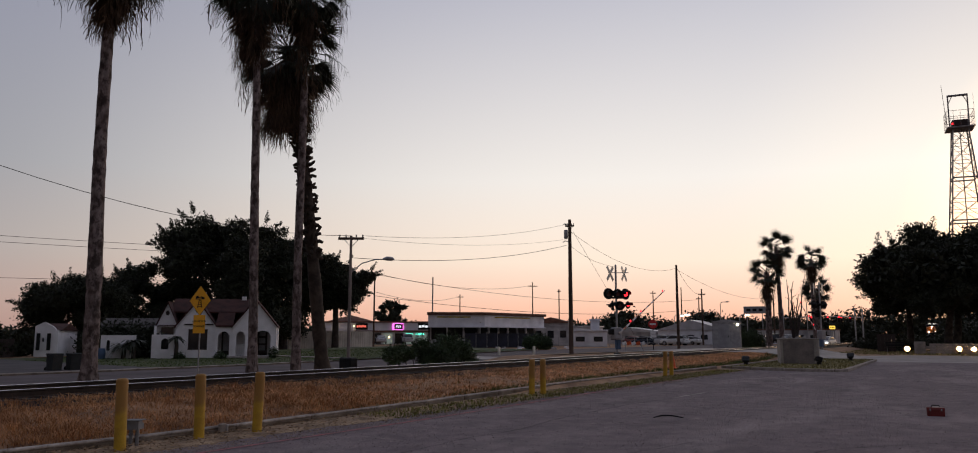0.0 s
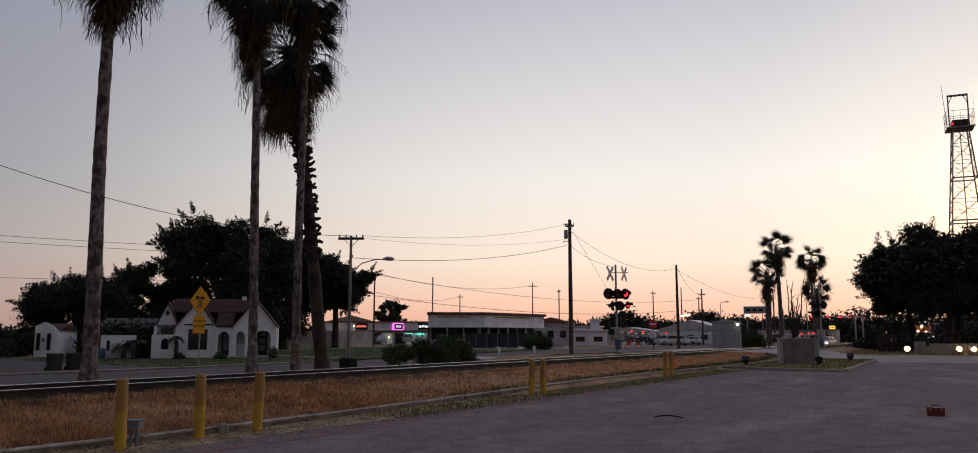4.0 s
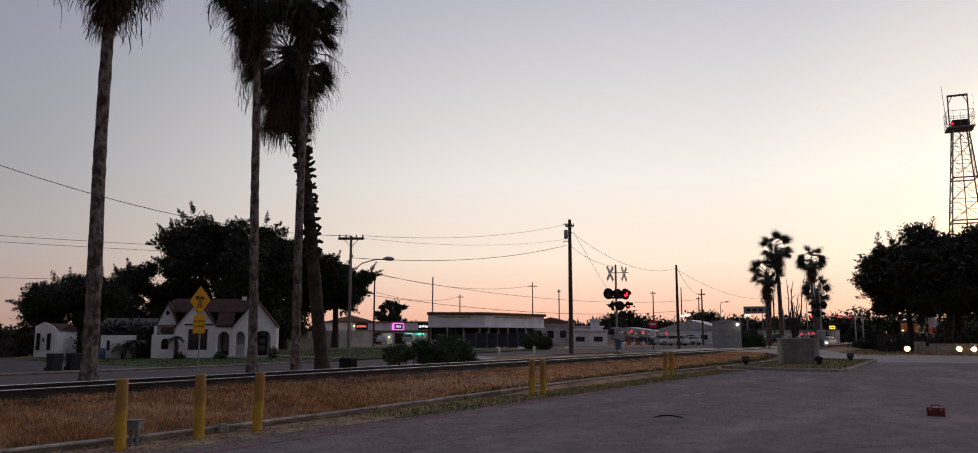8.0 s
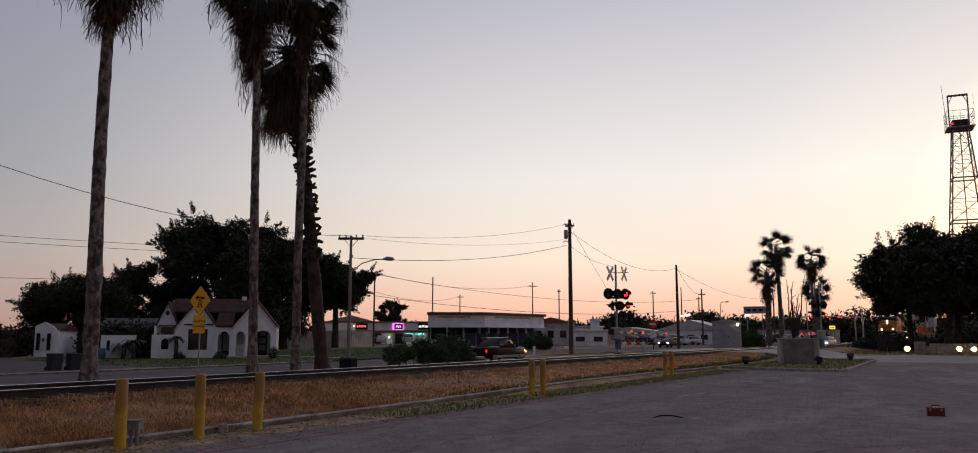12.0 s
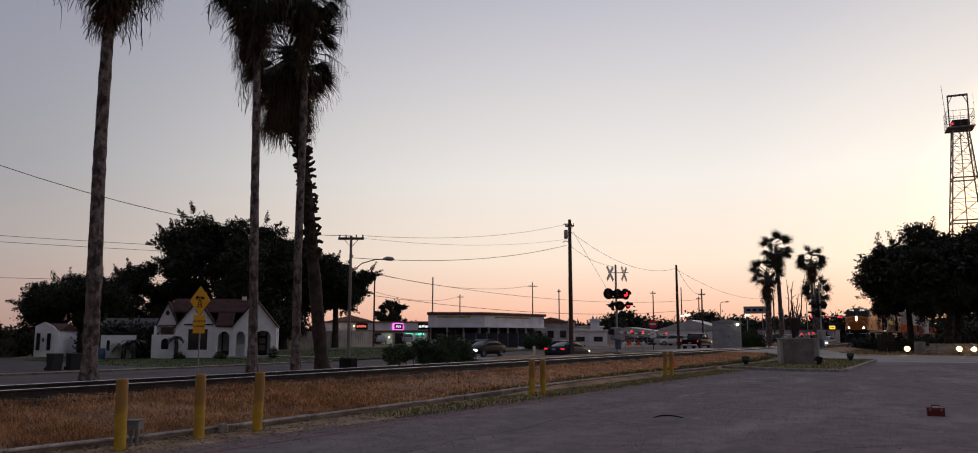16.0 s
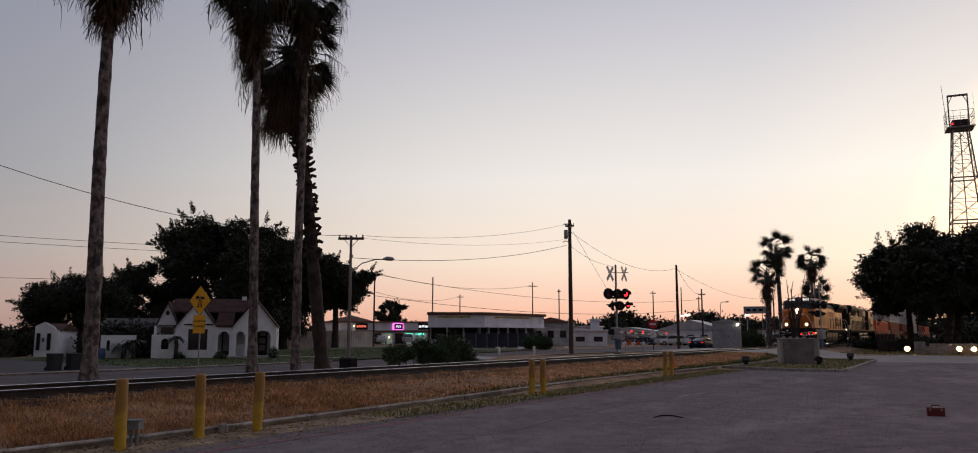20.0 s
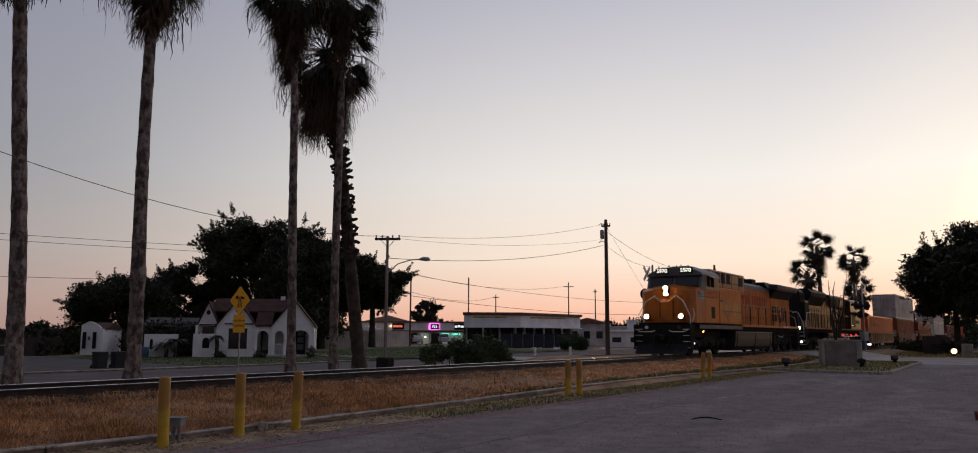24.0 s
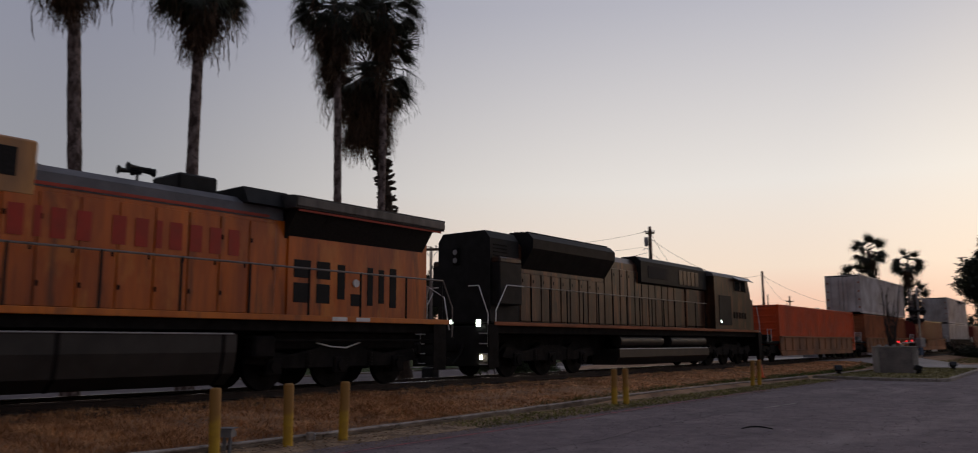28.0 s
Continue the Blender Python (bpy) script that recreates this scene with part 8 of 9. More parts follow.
        lettering("5970", 0.80, pose(sx * 1.486, 2.55, 3.20, 90, 0, 90 * sx), REDFADE, e, "painted_number")
        fl = B().box((sx * 1.468, 1.0, 3.06), (0.014, 0.86, 0.48)).ob("flag_emblem", FLAGPALE, e, "small striped flag emblem")
        B().box((sx * 1.480, 0.76, 3.17), (0.010, 0.36, 0.25)).ob("flag_field", FLAGGREY, fl)
        for k in range(4):
            # the stripes wave
            wv = B()
            for q in range(6):
                wv.box((sx * 1.477, 0.63 + q * 0.145, 2.87 + k * 0.115 + 0.022 * math.sin(q * 1.7)), (0.008, 0.15, 0.045), 0, pose(0, 0, 0, 8 * math.cos(q * 1.7), 0, 0))
            wv.ob("flag_stripe", FLAGGREY, fl)
        # equipment cabinet, flush with the sill
        cab = B().box((sx * 0.98, 5.65, 2.64), (1.0, 3.8, 1.95), 0.02).ob("cabinet", CABYEL, e)
        B().box((sx * 1.485, 5.65, 2.35), (0.012, 3.6, 0.03)).ob("cabinet_seam", SKIRT, cab)
        B().box((sx * 1.485, 3.78, 2.7), (0.014, 0.04, 2.0)).ob("cabinet_seam", SKIRT, cab)
        for k in range(2):
            B().prism([(4.3 + k * 1.5, 2.42), (5.1 + k * 1.5, 3.25), (5.9 + k * 1.5, 2.42)], sx * 1.481, sx * 1.487, "x").ob("faded_chevron", FADEDPALE, cab, "faded pale triangle")
            B().prism([(4.5 + k * 1.4, 2.28), (5.2 + k * 1.4, 1.80), (5.9 + k * 1.4, 2.28)], sx * 1.481, sx * 1.487, "x").ob("faded_chevron", FADEDPALE, cab, "faded pale triangle")
        sh = B().prism([(3.92, 2.95), (4.28, 2.95), (4.28, 2.65), (4.10, 2.50), (3.92, 2.65)], sx * 1.481, sx * 1.489, "x").ob("shield_emblem", FADEDPALE, cab, "plain shield shape")
        B().box((sx * 1.492, 4.10, 2.90), (0.008, 0.36, 0.12)).ob("shield_band", FLAGBLUE, sh)
        B().box((sx * 1.482, 5.65, 3.64), (0.016, 3.8, 0.055)).ob("red_line", UPRED, cab)
        up = B().box((sx * 0.5, 6.82, 4.13), (0.98, 6.1, 1.02), 0.04).ob("upper_cabinet", PALETAN, e)
        for k in range(3):
            y = 5.05 + k * 0.90
            B().box((sx * 0.99, y, 4.24), (0.02, 0.66, 0.56), 0.01).ob("louvre", DARK, up, "dark square opening")
            for zz in (3.98, 4.12, 4.26):
                B().box((sx * 1.003, y, zz + 0.12), (0.012, 0.66, 0.015)).ob("louvre_bar", UNDER, up)
        B().box((sx * 0.99, 9.1, 4.20), (0.02, 0.85, 0.52), 0.01).ob("grille", SCREEN, up, "dark square grille")
        rail_bar(e, [(sx * 1.12, 3.85, 4.50), (sx * 1.12, 8.3, 4.50)], 0.016, BLACK, "grab_rail")
        rail_bar(e, [(sx * 1.12, 3.85, 4.0), (sx * 1.12, 8.6, 4.0)], 0.016, BLACK, "grab_rail")
        for y in (3.9, 5.5, 7.0, 8.4):
            rail_bar(e, [(sx * 1.12, y, 3.62), (sx * 1.12, y, 4.52)], 0.016, BLACK, "grab_post")
        # engine hood doors
        y = 8.55
        for w in (0.78, 0.62, 0.74, 0.74, 0.74, 0.74, 0.74, 0.74, 0.74):
            d = B().box((sx * 0.965, y + w / 2, 2.72), (0.03, w - 0.03, 2.06), 0.012).ob("hood_door", HOODTAN, e)
            B().box((sx * 0.988, y + w - 0.1, 2.75), (0.02, 0.04, 0.14), 0.005).ob("latch", UNDER, d)
            B().box((sx * 0.985, y + 0.06, 3.3), (0.02, 0.05, 0.1), 0.005).ob("hinge", UNDER, d)
            B().box((sx * 0.985, y + 0.06, 2.1), (0.02, 0.05, 0.1), 0.005).ob("hinge", UNDER, d)
            y += w
        B().box((sx * 0.97, 11.7, 3.90), (0.02, 6.4, 0.06)).ob("red_line", UPRED, e)
        xx = sx * 0.992
        yy = 8.95
        for count in (5, 7):
            for k in range(count):
                w = 0.34 if k != 2 else 0.16
                B().box((xx, yy + w / 2, 3.2), (0.008, w * 0.8, 0.56)).ob("faded_letter_bar", REDFADE, e, "plain faded red bar")
                yy += w + 0.115
            yy += 0.22
        # rear: louvres and slits
        rb = B().box((sx * 0.975, 17.75, 2.60), (0.04, 4.6, 1.86), 0.01).ob("rear_panel", HOODTAN, e)
        for (ya, yb, za, zb) in ((15.62, 16.12, 2.56, 2.98), (15.62, 16.12, 1.98, 2.44), (16.30, 16.72, 2.56, 2.98), (16.30, 16.72, 1.98, 2.44), (16.95, 17.2, 2.1, 2.95),
                                 (17.4, 17.75, 1.95, 2.25), (17.95, 18.15, 1.98, 2.95), (18.35, 18.55, 2.05, 2.92), (18.75, 19.0, 1.95, 2.98)):
            B().box((sx * 0.998, (ya + yb) / 2, (za + zb) / 2), (0.02, yb - ya, zb - za), 0.008).ob("louvre", DARK, rb, "black opening")
        B().tube([(sx * 1.0, 17.55, 2.52), (sx * 1.04, 17.55, 2.52)], 0.10, 12).ob("round_cover", RAILWHITE, rb)
        # radiator wings
        wing = B().prism([(sx * 0.95, 3.45), (sx * 1.42, 4.09), (sx * 0.95, 4.09)], 15.35, 20.0).ob("radiator_screen", SCREEN, e, "black mesh under the radiator wing")
        rw = B().prism([(sx * 0.2, 4.10), (sx * 1.50, 4.10), (sx * 1.53, 4.38), (sx * 0.2, 4.55)], 15.2, 20.35).ob("radiator_wing", DARKGREY, e)
        B().box((sx * 1.535, 17.78, 4.24), (0.03, 5.1, 0.20), 0.01).ob("wing_fascia", FASCIA, rw, "pale grey weathered edge strip")
        B().box((sx * 1.46, 17.8, 4.06), (0.03, 4.9, 0.05)).ob("red_line", UPRED, e)
        for y in (16.3, 17.8, 19.2):
            B().prism([(sx * 0.98, 3.52), (sx * 1.44, 4.09), (sx * 0.98, 4.09)], y, y + 0.05).ob("wing_bracket", BLACK, wing)
        # long walkway rail
        rail_bar(e, [(sx * 1.46, 7.65, 1.7), (sx * 1.46, 7.65, 2.73), (sx * 1.46, 20.35, 2.73), (sx * 1.46, 20.75, 2.0), (sx * 1.40, 20.8, 1.2)], 0.022, RAILGREY)
        for y in (9.3, 10.9, 12.5, 14.1, 15.7, 17.3, 18.9, 20.3):
            rail_bar(e, [(sx * 1.46, y, 1.66), (sx * 1.46, y, 2.73)], 0.028, BLACK, "rail_post")
        rail_bar(e, [(sx * 0.55, 20.7, 1.66), (sx * 0.55, 20.7, 2.65), (sx * 1.2, 20.7, 2.3), (sx * 1.3, 20.8, 1.4)], 0.018)
        # tank and hoses
        tk = B().prism([(sx * 0.2, 0.18), (sx * 1.05, 0.18), (sx * 1.36, 0.42), (sx * 1.44, 0.85), (sx * 1.44, 1.22), (sx * 0.2, 1.26)], 6.45, 13.85).ob("fuel_tank", TANK, e)
        B().box((sx * 1.45, 10.1, 1.235), (0.05, 7.3, 0.03), 0.005).ob("tank_lip", STEEL, tk)
        for y in (6.75, 10.2, 13.5):
            B().prism([(sx * 1.06, 0.17), (sx * 1.375, 0.41), (sx * 1.455, 0.85), (sx * 1.455, 1.22), (sx * 1.40, 1.22), (sx * 1.30, 0.45)], y, y + 0.08).ob("tank_strap", UNDER, tk)
        B().box((sx * 1.2, 14.6, 0.95), (0.4, 0.6, 0.5), 0.06).ob("air_box", UNDER, e)
        B().tube([(sx * 1.25, 14.9, 1.1), (sx * 1.25, 20.0, 1.1)], 0.035, 8).ob("air_pipe", UNDER, e)
        B().box((sx * 1.3, 1.6, 1.22), (0.05, 0.14, 0.08), 0.01).ob("marker", CLASSLIGHT, e, "small amber light")
        B().tube([(sx * 1.16, 16.2, 1.05), (sx * 1.2, 16.6, 0.96), (sx * 1.2, 17.1, 0.93), (sx * 1.16, 17.6, 1.06)], 0.018, 6).ob("hose", RAILWHITE, e)
    core = B().box((0, 13.9, 2.75), (1.90, 12.7, 2.2), 0.02)
    core.ob("hood_core", HOODTAN, e)
    B().prism([(-0.96, 3.84), (0.96, 3.84), (0.95, 4.12), (0.7, 4.28), (-0.7, 4.28), (-0.95, 4.12)], 8.45, 15.3).ob("hood_top", UPGREY, e)
    B().box((0, 6.82, 4.60), (1.5, 6.1, 0.12), 0.04).ob("roof_panel", UPGREY, e)
    B().box((0, 13.35, 4.45), (1.1, 0.95, 0.42), 0.05).ob("exhaust_hood", BLACK, e)
    B().prism([(-1.15, 4.12), (1.15, 4.12), (0.95, 4.50), (-0.95, 4.50)], 14.2, 15.4).ob("fan_housing", BLACK, e)
    B().box((0, 17.8, 4.05), (1.2, 4.8, 0.7), 0.03).ob("radiator_core", BLACK, e)
    h = B()
    h.tube([(0, 12.25, 4.2), (0, 12.25, 4.60)], 0.03, 8)
    h.tube([(-0.24, 12.25, 4.60), (0.24, 12.25, 4.60)], 0.035, 8)
    for x, y0, y1 in ((-0.22, 12.45, 11.95), (0.0, 12.05, 12.62), (0.22, 12.45, 11.92)):
        h.tube([(x, y0, 4.65), (x, (y0 + y1) / 2, 4.65), (x, y1 + (y0 - y1) * 0.12, 4.65), (x, y1, 4.65)], [0.04, 0.035, 0.055, 0.10], 10)
    h.ob("horn", BLACK, e)
    truck(e, 0.95), truck(e, 15.0)
    # dark backing added for the shade under the frame; closes the see-through
    B().box((0, 10.0, 0.95), (1.1, 20.0, 0.75), 0.03).ob("centre_sill", UNDER, e)
    # more added backing, for the shade above the bogies
    for ya in (0.3, 15.0):
        B().box((0, ya + 2.4, 1.1), (2.1, 4.6, 0.4), 0.03).ob("bogie_bolster", UNDER, e)
    B().box((1.38, -0.2, 0.62), (0.2, 0.10, 0.10), 0.02).ob("step_lamp", STEPLIGHT, e, "small lit step lamp")
    B().box((1.30, 20.9, 1.62), (0.12, 0.05, 0.12), 0.02).ob("step_lamp", STEPLIGHT, e, "small lit step lamp")
    return e


def engine_two():
    e = thing("locomotive", pose(TRACK_X, 0, RAIL_TOP), "dark soot-stained diesel engine coupled behind the first one", "locomotive", "engines of the train")
    B().box((0, 33.8, 1.46), (2.7, 22.4, 0.28), 0.02).ob("underframe", UNDER, e)
    B().box((0, 33.8, 1.65), (2.94, 22.6, 0.06), 0.01).ob("walkway", UNDER, e)
    coupler(e, 22.5, -1)
    coupler(e, 45.1, 1)
    end_steps(e, 22.45, 1)
    end_steps(e, 45.2, -1)
    B().box((0, 22.55, 0.95), (2.9, 0.10, 1.2), 0.02).ob("pilot", BLACK, e)
    B().box((0, 45.1, 0.95), (2.9, 0.10, 1.2), 0.02).ob("pilot", BLACK, e)
    B().prism([(-1.05, 1.68), (1.05, 1.68), (1.05, 4.25), (0.85, 4.50), (-0.85, 4.50), (-1.05, 4.25)], 23.0, 24.5).ob("rear_hood", BLACK, e)
    B().prism([(-0.98, 1.68), (0.98, 1.68), (0.98, 4.12), (0.75, 4.36), (-0.75, 4.36), (-0.98, 4.12)], 24.5, 39.4).ob("hood", SOOT, e)
    nb = B().box((-0.3, 22.97, 3.75), (0.25, 0.06, 0.55), 0.03).ob("headlight_box", UNDER, e)
    for z in (3.62, 3.88):
        B().tube([(-0.3, 22.94, z), (-0.3, 22.92, z)], 0.085, 14).ob("headlight", STEEL, nb)
    for sx in (-1, 1):
        B().box((sx * 1.485, 33.8, 1.61), (0.05, 22.3, 0.11), 0.01).ob("sill_stripe", RUSTORANGE, e, "dirty orange walkway edge")
        box = B().box((sx * 1.12, 23.65, 2.85), (0.5, 1.15, 1.3), 0.03).ob("sand_box", BLACK, e)
        B().box((sx * 1.12, 23.65, 3.56), (0.5, 1.15, 0.2), 0.05).ob("box_lid", SOOT, box)
        for k in range(4):
            B().box((sx * 1.056, 23.5, 3.72 + k * 0.11), (0.02, 0.7, 0.04)).ob("louvre_bar", UNDER, e)
        B().prism([(sx * 0.9, 3.30), (sx * 1.44, 4.05), (sx * 1.46, 4.36), (sx * 1.25, 4.56), (sx * 0.5, 4.62), (sx * 0.5, 3.30)], 24.75, 30.1).ob("radiator_flare", BLACK, e)
        for k in range(3):
            B().box((sx * (0.7 + k * 0.22), 27.4, 4.625 - k * 0.012), (0.12, 5.2, 0.03), 0.01).ob("roof_slat", UNDER, e)
        y = 24.6
        while y < 36.6:
            zt = 3.28 if y < 30.0 else 3.86
            d = B().box((sx * 0.995, y + 0.30, (1.72 + zt) / 2), (0.05, 0.55, zt - 1.72), 0.03).ob("hood_door", SOOT, e)
            B().box((sx * 1.025, y + 0.15, zt - 0.25), (0.015, 0.05, 0.1)).ob("latch", UNDER, d)
            y += 0.60
        dyn = B().prism([(sx * 0.9, 3.35), (sx * 1.18, 3.45), (sx * 1.18, 4.30), (sx * 0.95, 4.50), (sx * 0.3, 4.50)], 32.7, 39.2).ob("brake_housing", BLACK, e)
        B().box((sx * 1.185, 34.2, 3.9), (0.02, 1.8, 0.5), 0.01).ob("louvre", DARK, dyn, "black opening")
        for k in range(5):
            B().box((sx * 1.185, 36.4 + k * 0.42, 3.85), (0.03, 0.36, 0.62), 0.01).ob("panel", SOOT, dyn)
        B().box((sx * 1.0, 38.2, 2.7), (0.1, 2.0, 1.9), 0.03).ob("side_cabinet", SOOT, e)
        rail_bar(e, [(sx * 1.46, 22.7, 1.0), (sx * 1.46, 22.75, 2.0), (sx * 1.46, 23.3, 2.78), (sx * 1.46, 24.2, 2.78)], 0.018)
        rail_bar(e, [(sx * 1.46, 24.2, 2.78), (sx * 1.46, 38.4, 2.78)], 0.02, RAILGREY)
        rail_bar(e, [(sx * 0.6, 22.5, 2.75), (sx * 1.0, 22.5, 2.75), (sx * 1.35, 22.5, 1.9), (sx * 1.35, 22.5, 0.9)], 0.018)
        y = 24.6
        while y < 38.6:
            rail_bar(e, [(sx * 1.46, y, 1.66), (sx * 1.46, y, 2.78)], 0.024, BLACK, "rail_post")
            y += 1.05
        rail_bar(e, [(sx * 1.42, 45.0, 2.9), (sx * 1.44, 45.25, 2.0), (sx * 1.44, 45.3, 1.0)], 0.018)
        # cab
        B().box((sx * 1.49, 40.6, 2.55), (0.02, 1.5, 1.4), 0.01).ob("cab_door", BLACK, e)
        cw = B().box((sx * 1.475, 42.6, 3.78), (0.03, 1.5, 0.52), 0.02).ob("side_window", GLASS, e)
        for yv in (41.85, 42.6, 43.35):
            B().box((sx * 1.492, yv, 3.78), (0.02, 0.06, 0.56), 0.005).ob("window_bar", SOOT, cw)
        B().prism([(sx * 1.46, 4.18), (sx * 1.80, 4.02), (sx * 1.81, 4.04), (sx * 1.47, 4.21)], 41.7, 43.6).ob("sun_shade", STEEL, e)
        bars(e, sx * 1.475, 41.6, 2.2, 5, 0.26, 0.3, 0.1, UNDER, "number_bar", "plain dark bar")
        tk = B().prism([(sx * 0.2, 0.22), (sx * 1.1, 0.22), (sx * 1.38, 0.5), (sx * 1.38, 0.80), (sx * 0.2, 0.82)], 30.4, 38.7).ob("fuel_tank", TANK, e)
        B().box((sx * 1.385, 34.5, 0.815), (0.03, 8.2, 0.035), 0.005).ob("tank_lip", RAILWHITE, tk)
        for ya in (30.6, 34.9):
            B().tube([(sx * 1.15, ya, 1.10), (sx * 1.15, ya + 3.6, 1.10)], 0.21, 16).ob("air_tank", TANK, e)
        B().box((sx * 1.5, 40.0, 2.02), (0.02, 0.1, 0.12)).ob("lamp", STEPLIGHT, e, "small white lamp")
    cab = B()
    cab.prism([(39.4, 1.68), (44.0, 1.68), (44.0, 3.45), (43.7, 4.12), (39.4, 4.12)], -1.47, 1.47, "x")
    cab.ob("cab", SOOT, e)
    B().prism([(-1.5, 4.12), (1.5, 4.12), (1.4, 4.26), (0.7, 4.46), (-0.7, 4.46), (-1.4, 4.26)], 39.3, 44.1).ob("cab_roof", UPGREY, e)
    B().prism([(44.0, 1.68), (45.1, 1.68), (45.05, 3.2), (44.0, 3.45)], -1.2, 1.2, "x").ob("nose", SOOT, e)
    for x, z, s in ((1.05, 1.62, 0.21), (1.15, 0.62, 0.12)):
        B().box((x, 22.42, z), (s * 0.8, 0.05, s), 0.02).ob("step_lamp", STEPLIGHT if s > 0.2 else LAMPWHITE, e, "lit step lamp")
    truck(e, 24.2), truck(e, 39.9)
    # added dark backing for the shade under this engine too
    B().box((0, 33.8, 0.95), (1.1, 21.0, 0.75), 0.03).ob("centre_sill", UNDER, e)
    return e


def box_container(y, z, L, material, label, doors=True, h=2.9):
    """A corrugated freight container lying along the train; y, z: its near end and floor."""
    e = thing("container", pose(TRACK_X, 0, RAIL_TOP), label, "container", "containers on the train")
    w = 1.27
    for sx in (-1, 1):
        v, f = [], []
        n = int(L / 0.30)
        for i in range(n + 1):
            for (dy, dx) in ((0, 0.0), (0.10, 0.0), (0.14, -0.035), (0.26, -0.035)):
                yy = min(y + 0.12 + (L - 0.24) * i / n + dy, y + L - 0.1)
                v += [(sx * (w - 0.02 + dx), yy, z + 0.16), (sx * (w - 0.02 + dx), yy, z + h - 0.10)]
        for i in range(len(v) // 2 - 1):
            f.append((2 * i, 2 * i + 1, 2 * i + 3, 2 * i + 2))
        raw("side_wall", v, f, material, e)
        B().box((sx * (w - 0.04), y + L / 2, z + 0.08), (0.12, L, 0.16), 0.01).ob("bottom_rail", material, e)
        B().box((sx * (w - 0.04), y + L / 2, z + h - 0.06), (0.10, L, 0.12), 0.01).ob("top_rail", material, e)
        for yy in (y + 0.08, y + L - 0.08):
            B().box((sx * (w - 0.07), yy, z + h / 2), (0.16, 0.18, h), 0.012).ob("corner_post", material, e)
    B().box((0, y + L / 2, z + h - 0.03), (2 * w - 0.1, L - 0.06, 0.05), 0.01).ob("roof", material, e)
    B().box((0, y + L / 2, z + 0.05), (2 * w - 0.1, L - 0.06, 0.08), 0.01).ob("floor", UNDER, e)
    B().box((0, y + L - 0.05, z + h / 2), (2 * w - 0.25, 0.06, h - 0.2), 0.01).ob("end_wall", material, e)
    if doors:
        for sx in (-1, 1):
            d = B().box((sx * 0.58, y + 0.05, z + h / 2), (1.12, 0.06, h - 0.26), 0.012).ob("door", material, e)
            for k in (-0.28, 0.28):
                B().tube([(sx * 0.58 + k, y - 0.01, z + 0.15), (sx * 0.58 + k, y - 0.01, z + h - 0.15)], 0.022, 8).ob("lock_rod", STEEL, d)
            for zz in (0.45, 1.05, 1.65, 2.3):
                B().box((sx * 1.10, y + 0.0, z + zz), (0.14, 0.05, 0.12), 0.01).ob("hinge", RUSTORANGE, d)
    else:
        B().box((0, y + 0.05, z + h / 2), (2 * w - 0.25, 0.06, h - 0.2), 0.01).ob("end_wall", material, e)
        for k in range(6):
            B().box((0, y + 0.01, z + 0.5 + k * 0.38), (2 * w - 0.4, 0.04, 0.12), 0.02).ob("end_rib", material, e)
    return e


def well_car(y, L, material, label):
    """A low well wagon: deep side girders, end decks and shared bogies."""
    e = thing("well_wagon", pose(TRACK_X, 0, RAIL_TOP), label, "rail wagon", "well wagons of the train")
    a, b = y + 2.0, y + L - 2.0
    for sx in (-1, 1):
        g = B().prism([(a + 0.2, 0.32), (b - 0.2, 0.32), (b, 0.55), (b, 1.36), (a, 1.36), (a, 0.55)], sx * 1.40, sx * 1.33, "x").ob("side_girder", material, e)
        B().box((sx * 1.40, (a + b) / 2, 1.36), (0.16, b - a, 0.08), 0.01).ob("top_chord", material, g)
        B().box((sx * 1.40, (a + b) / 2, 0.62), (0.10, b - a - 0.3, 0.05), 0.01).ob("lower_chord", material, g)
        yy = a + 0.7
        while yy < b - 0.3:
            B().box((sx * 1.42, yy, 0.95), (0.06, 0.09, 0.75), 0.01).ob("girder_rib", material, g)
            yy += 1.3
        for end, d in ((y, 1), (y + L, -1)):
            rail_bar(e, [(sx * 1.3, end + d * 0.2, 1.1), (sx * 1.3, end + d * 0.2, 1.75), (sx * 1.3, end + d * 0.8, 1.75), (sx * 1.3, end + d * 0.8, 1.1)], 0.018, RAILWHITE)
    for end, d in ((y, 1), (y + L, -1)):
        B().box((0, end + d * 1.2, 1.05), (2.5, 2.3, 0.16), 0.02).ob("end_deck", UNDER, e)
        B().box((0, end + d * 0.4, 0.9), (0.5, 0.9, 0.3), 0.03).ob("coupler", UNDER, e)
        B().box((0.9, end + d * 0.9, 1.3), (0.5, 0.8, 0.35), 0.04).ob("brake_box", UNDER, e)
    B().box((0, (a + b) / 2, 0.40), (2.6, b - a, 0.12), 0.01).ob("well_floor", UNDER, e)
    truck(e, y + 0.5, 2, 1.75, 0.46)
    truck(e, y + L - 2.25, 2, 1.75, 0.46)
    return e


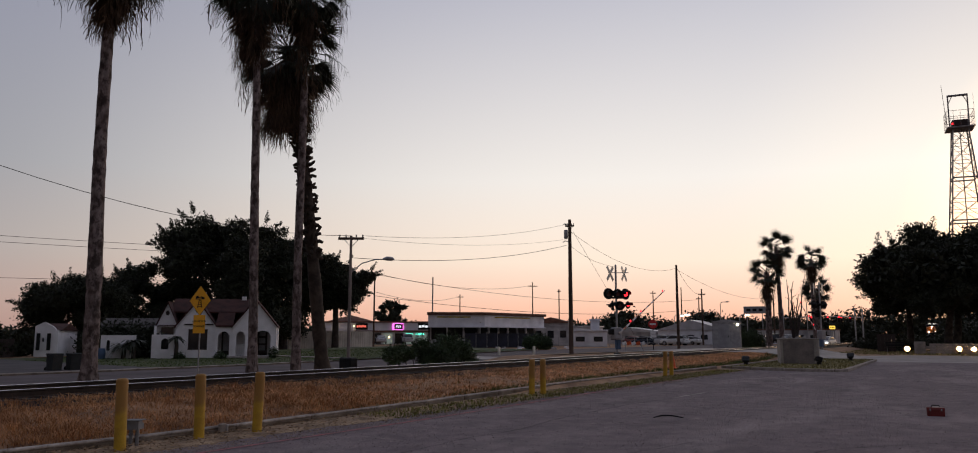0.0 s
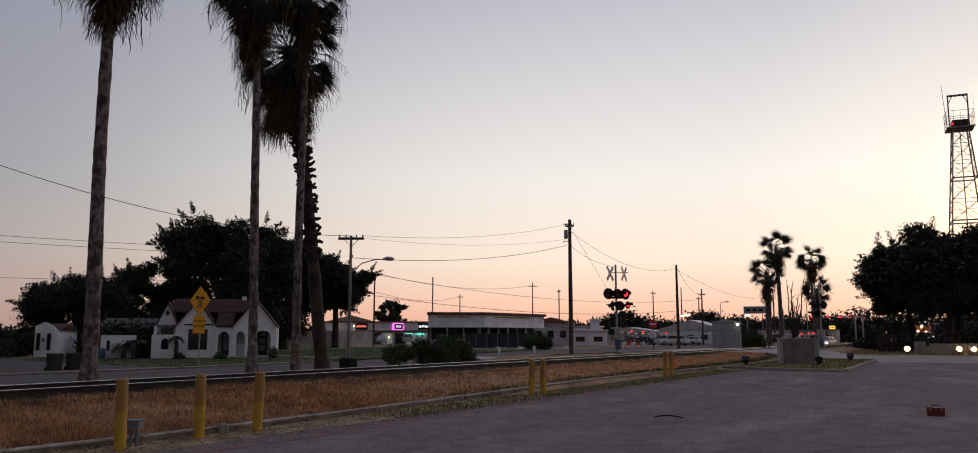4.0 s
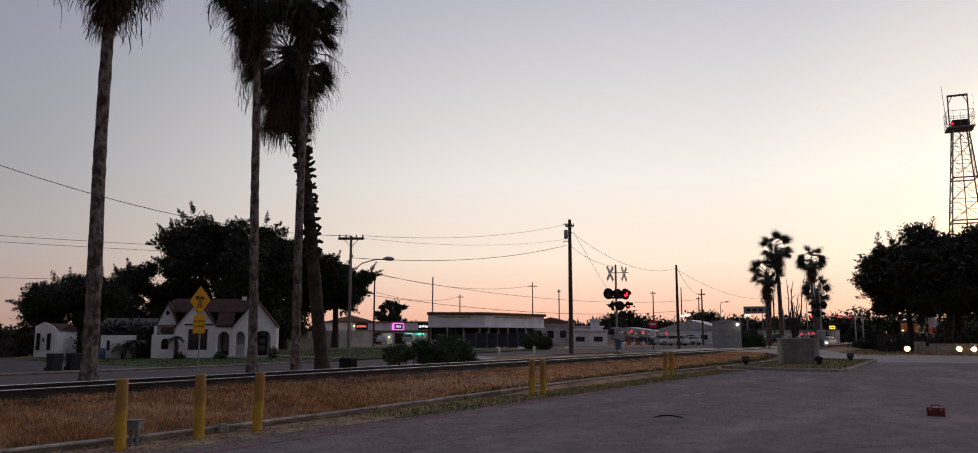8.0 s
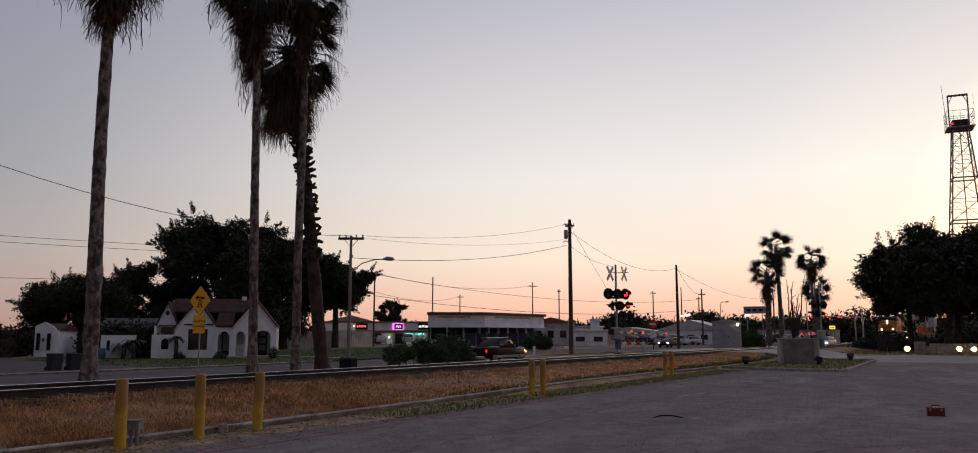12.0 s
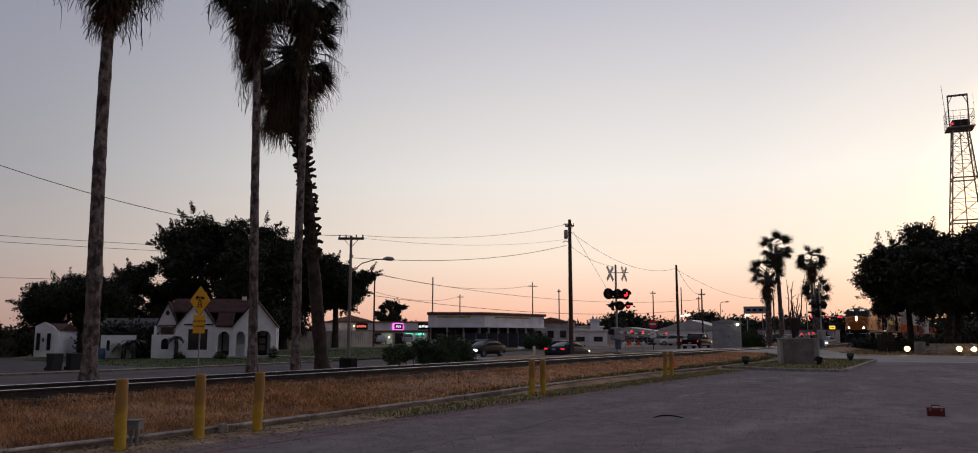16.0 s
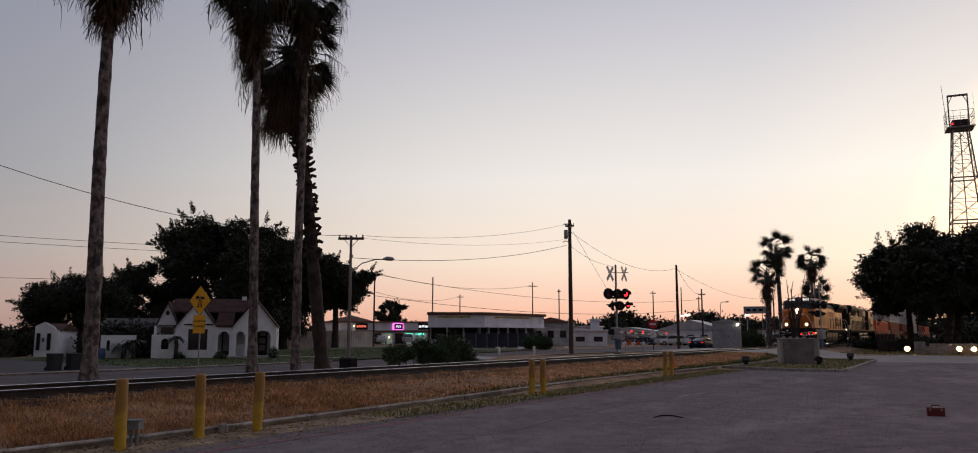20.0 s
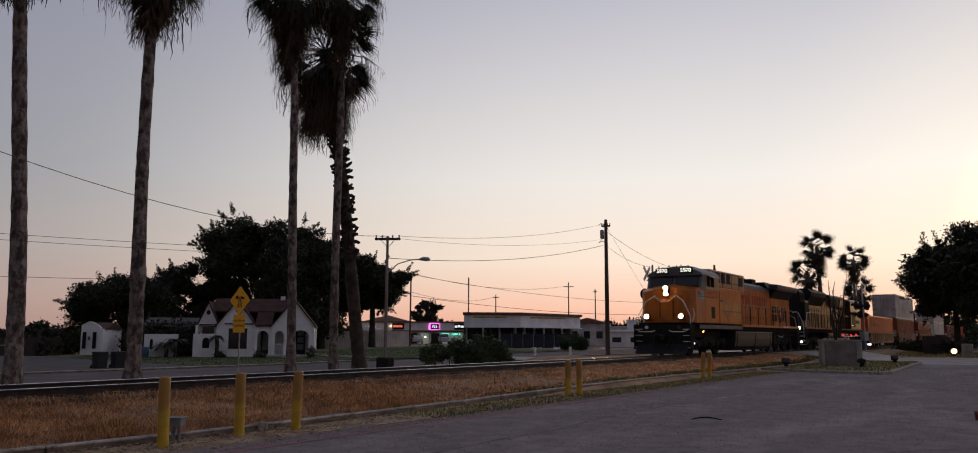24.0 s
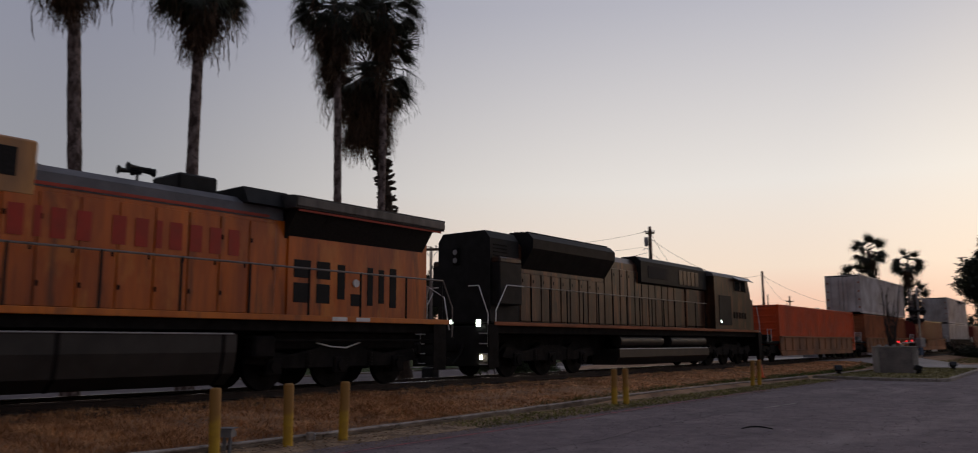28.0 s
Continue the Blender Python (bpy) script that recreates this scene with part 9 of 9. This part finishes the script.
TRAIN = [engine_one(), engine_two()]
WAGONS = [(46.6, WELLTAN), (66.0, WELLTAN), (85.4, RUSTORANGE), (104.8, UNDER), (124.2, WELLTAN), (143.6, RUSTORANGE)]
for wy, wm in WAGONS:
    TRAIN.append(well_car(wy, 19.3, wm, "low well wagon with dusty deep side girders"))
TRAIN.append(box_container(48.9, 0.5, 16.1, ORANGE, "bright orange corrugated freight container low in the well wagon", False, 2.65))
TRAIN.append(box_container(68.3, 0.5, 14.6, RUSTORANGE, "brownish orange corrugated freight container in the well wagon", False, 2.65))
TRAIN.append(box_container(67.9, 3.2, 15.4, BOXWHITE, "white freight container with rusty doors stacked on another"))
TRAIN.append(box_container(87.6, 0.5, 14.6, RED, "dark red corrugated freight container in the well wagon", False, 2.65))
TRAIN.append(box_container(107.0, 0.5, 14.6, BOXWHITE, "dusty white freight container in the well wagon", False, 2.65))
TRAIN.append(box_container(107.0, 3.2, 14.6, BOXWHITE, "dusty white freight container stacked on another"))
TRAIN.append(box_container(126.5, 0.5, 14.6, RED, "dark red corrugated freight container in the well wagon", False, 2.65))
TRAIN.append(box_container(146.0, 0.5, 14.6, ORANGE, "orange corrugated freight container in the well wagon", False, 2.65))
TRAIN_ROWS = [(0.0, 276.0), (3.5, 241.5), (7.0, 206.8), (9.0, 187.0), (11.0, 167.0), (12.5, 152.5), (14.5, 134.4), (16.0, 120.0), (18.0, 100.6), (20.0, 80.9), (21.5, 65.4), (23.5, 44.34), (25.0, 28.41), (26.0, 17.81), (27.0, 6.96), (28.0, -3.8)]

PICKUP_ROWS = [(0.0, -90.0), (8.5, 6.5), (9.0, 13.4), (9.5, 19.4), (10.0, 25.0), (11.0, 35.4), (12.5, 51.4), (14.5, 75.0), (15.5, 84.5), (17.0, 98.0), (20.0, 122.0), (28.0, 190.0)]
SEDAN_ROWS = [(0.0, -110.0), (11.5, 4.0), (12.5, 17.1), (14.5, 42.2), (15.0, 46.8), (15.5, 51.3), (16.0, 57.0), (16.5, 62.0), (17.0, 66.5), (17.5, 71.4), (18.0, 76.0), (20.0, 91.3), (28.0, 152.0)]
ONCOMING_ROWS = [(0.0, 250.0), (11.0, 118.6), (12.5, 100.1), (14.5, 78.5), (15.0, 72.0), (15.5, 64.9), (16.0, 59.0), (16.5, 52.8), (17.0, 46.1), (17.5, 40.0), (18.0, 33.4), (18.5, 26.8), (19.0, 20.9), (28.0, -95.0)]
ARM_ROWS = [(0.0, 20.0), (0.5, 15.5), (1.0, 11.0), (1.5, 6.0), (2.0, 2.2), (2.5, -0.4), (3.0, -1.0), (28.0, -1.0)]


def path_at(rows, t):
    """Place along the way at time t, between the rows."""
    return float(np.interp(t, [q for q, _ in rows], [y for _, y in rows]))


def roll(root, rows, forward):
    """Turn a thing's wheels with its way along y."""
    for w in root.children:
        if not w.name.startswith("wheel") or w.name.startswith("wheel_arch"):
            continue
        p = w.matrix_basis.translation.copy()
        n = int(28.0 * abs(rows[-1][1] - rows[0][1]) / 28.0 / p.z / math.radians(70)) + 1
        y0 = rows[0][1]
        walk(w, [(28.0 * i / n, pose(*p, -forward * math.degrees((path_at(rows, 28.0 * i / n) - y0) / p.z), 0, 0)) for i in range(n + 1)])


def motions():
    for ob in TRAIN:
        roll(ob, TRAIN_ROWS, 1)
    for ob, rows, d in ((PICKUP, PICKUP_ROWS, 1), (SEDAN, SEDAN_ROWS, 1), (ONCOMING, ONCOMING_ROWS, -1)):
        roll(ob, rows, d)
    for ob in TRAIN:
        walk(ob, [(t, pose(TRACK_X, y, RAIL_TOP)) for t, y in TRAIN_ROWS])
    for ob, rows, x, turn in ((PICKUP, [(t, y + 0.35) for t, y in PICKUP_ROWS], -28.5, 0), (SEDAN, SEDAN_ROWS, -28.5, 0), (ONCOMING, ONCOMING_ROWS, -37.6, 180)):
        walk(ob, [(t, pose(x, y, street_z(y) + 0.04, 0, 0, turn)) for t, y in rows])
    walk(ARM1, [(t, pose(0.38, 0, 1.5, a, 0, 35)) for t, a in ARM_ROWS])
    walk(ARM2, [(t, pose(0.38, 0, 1.5, a, 0, 30)) for t, a in ARM_ROWS])


motions()
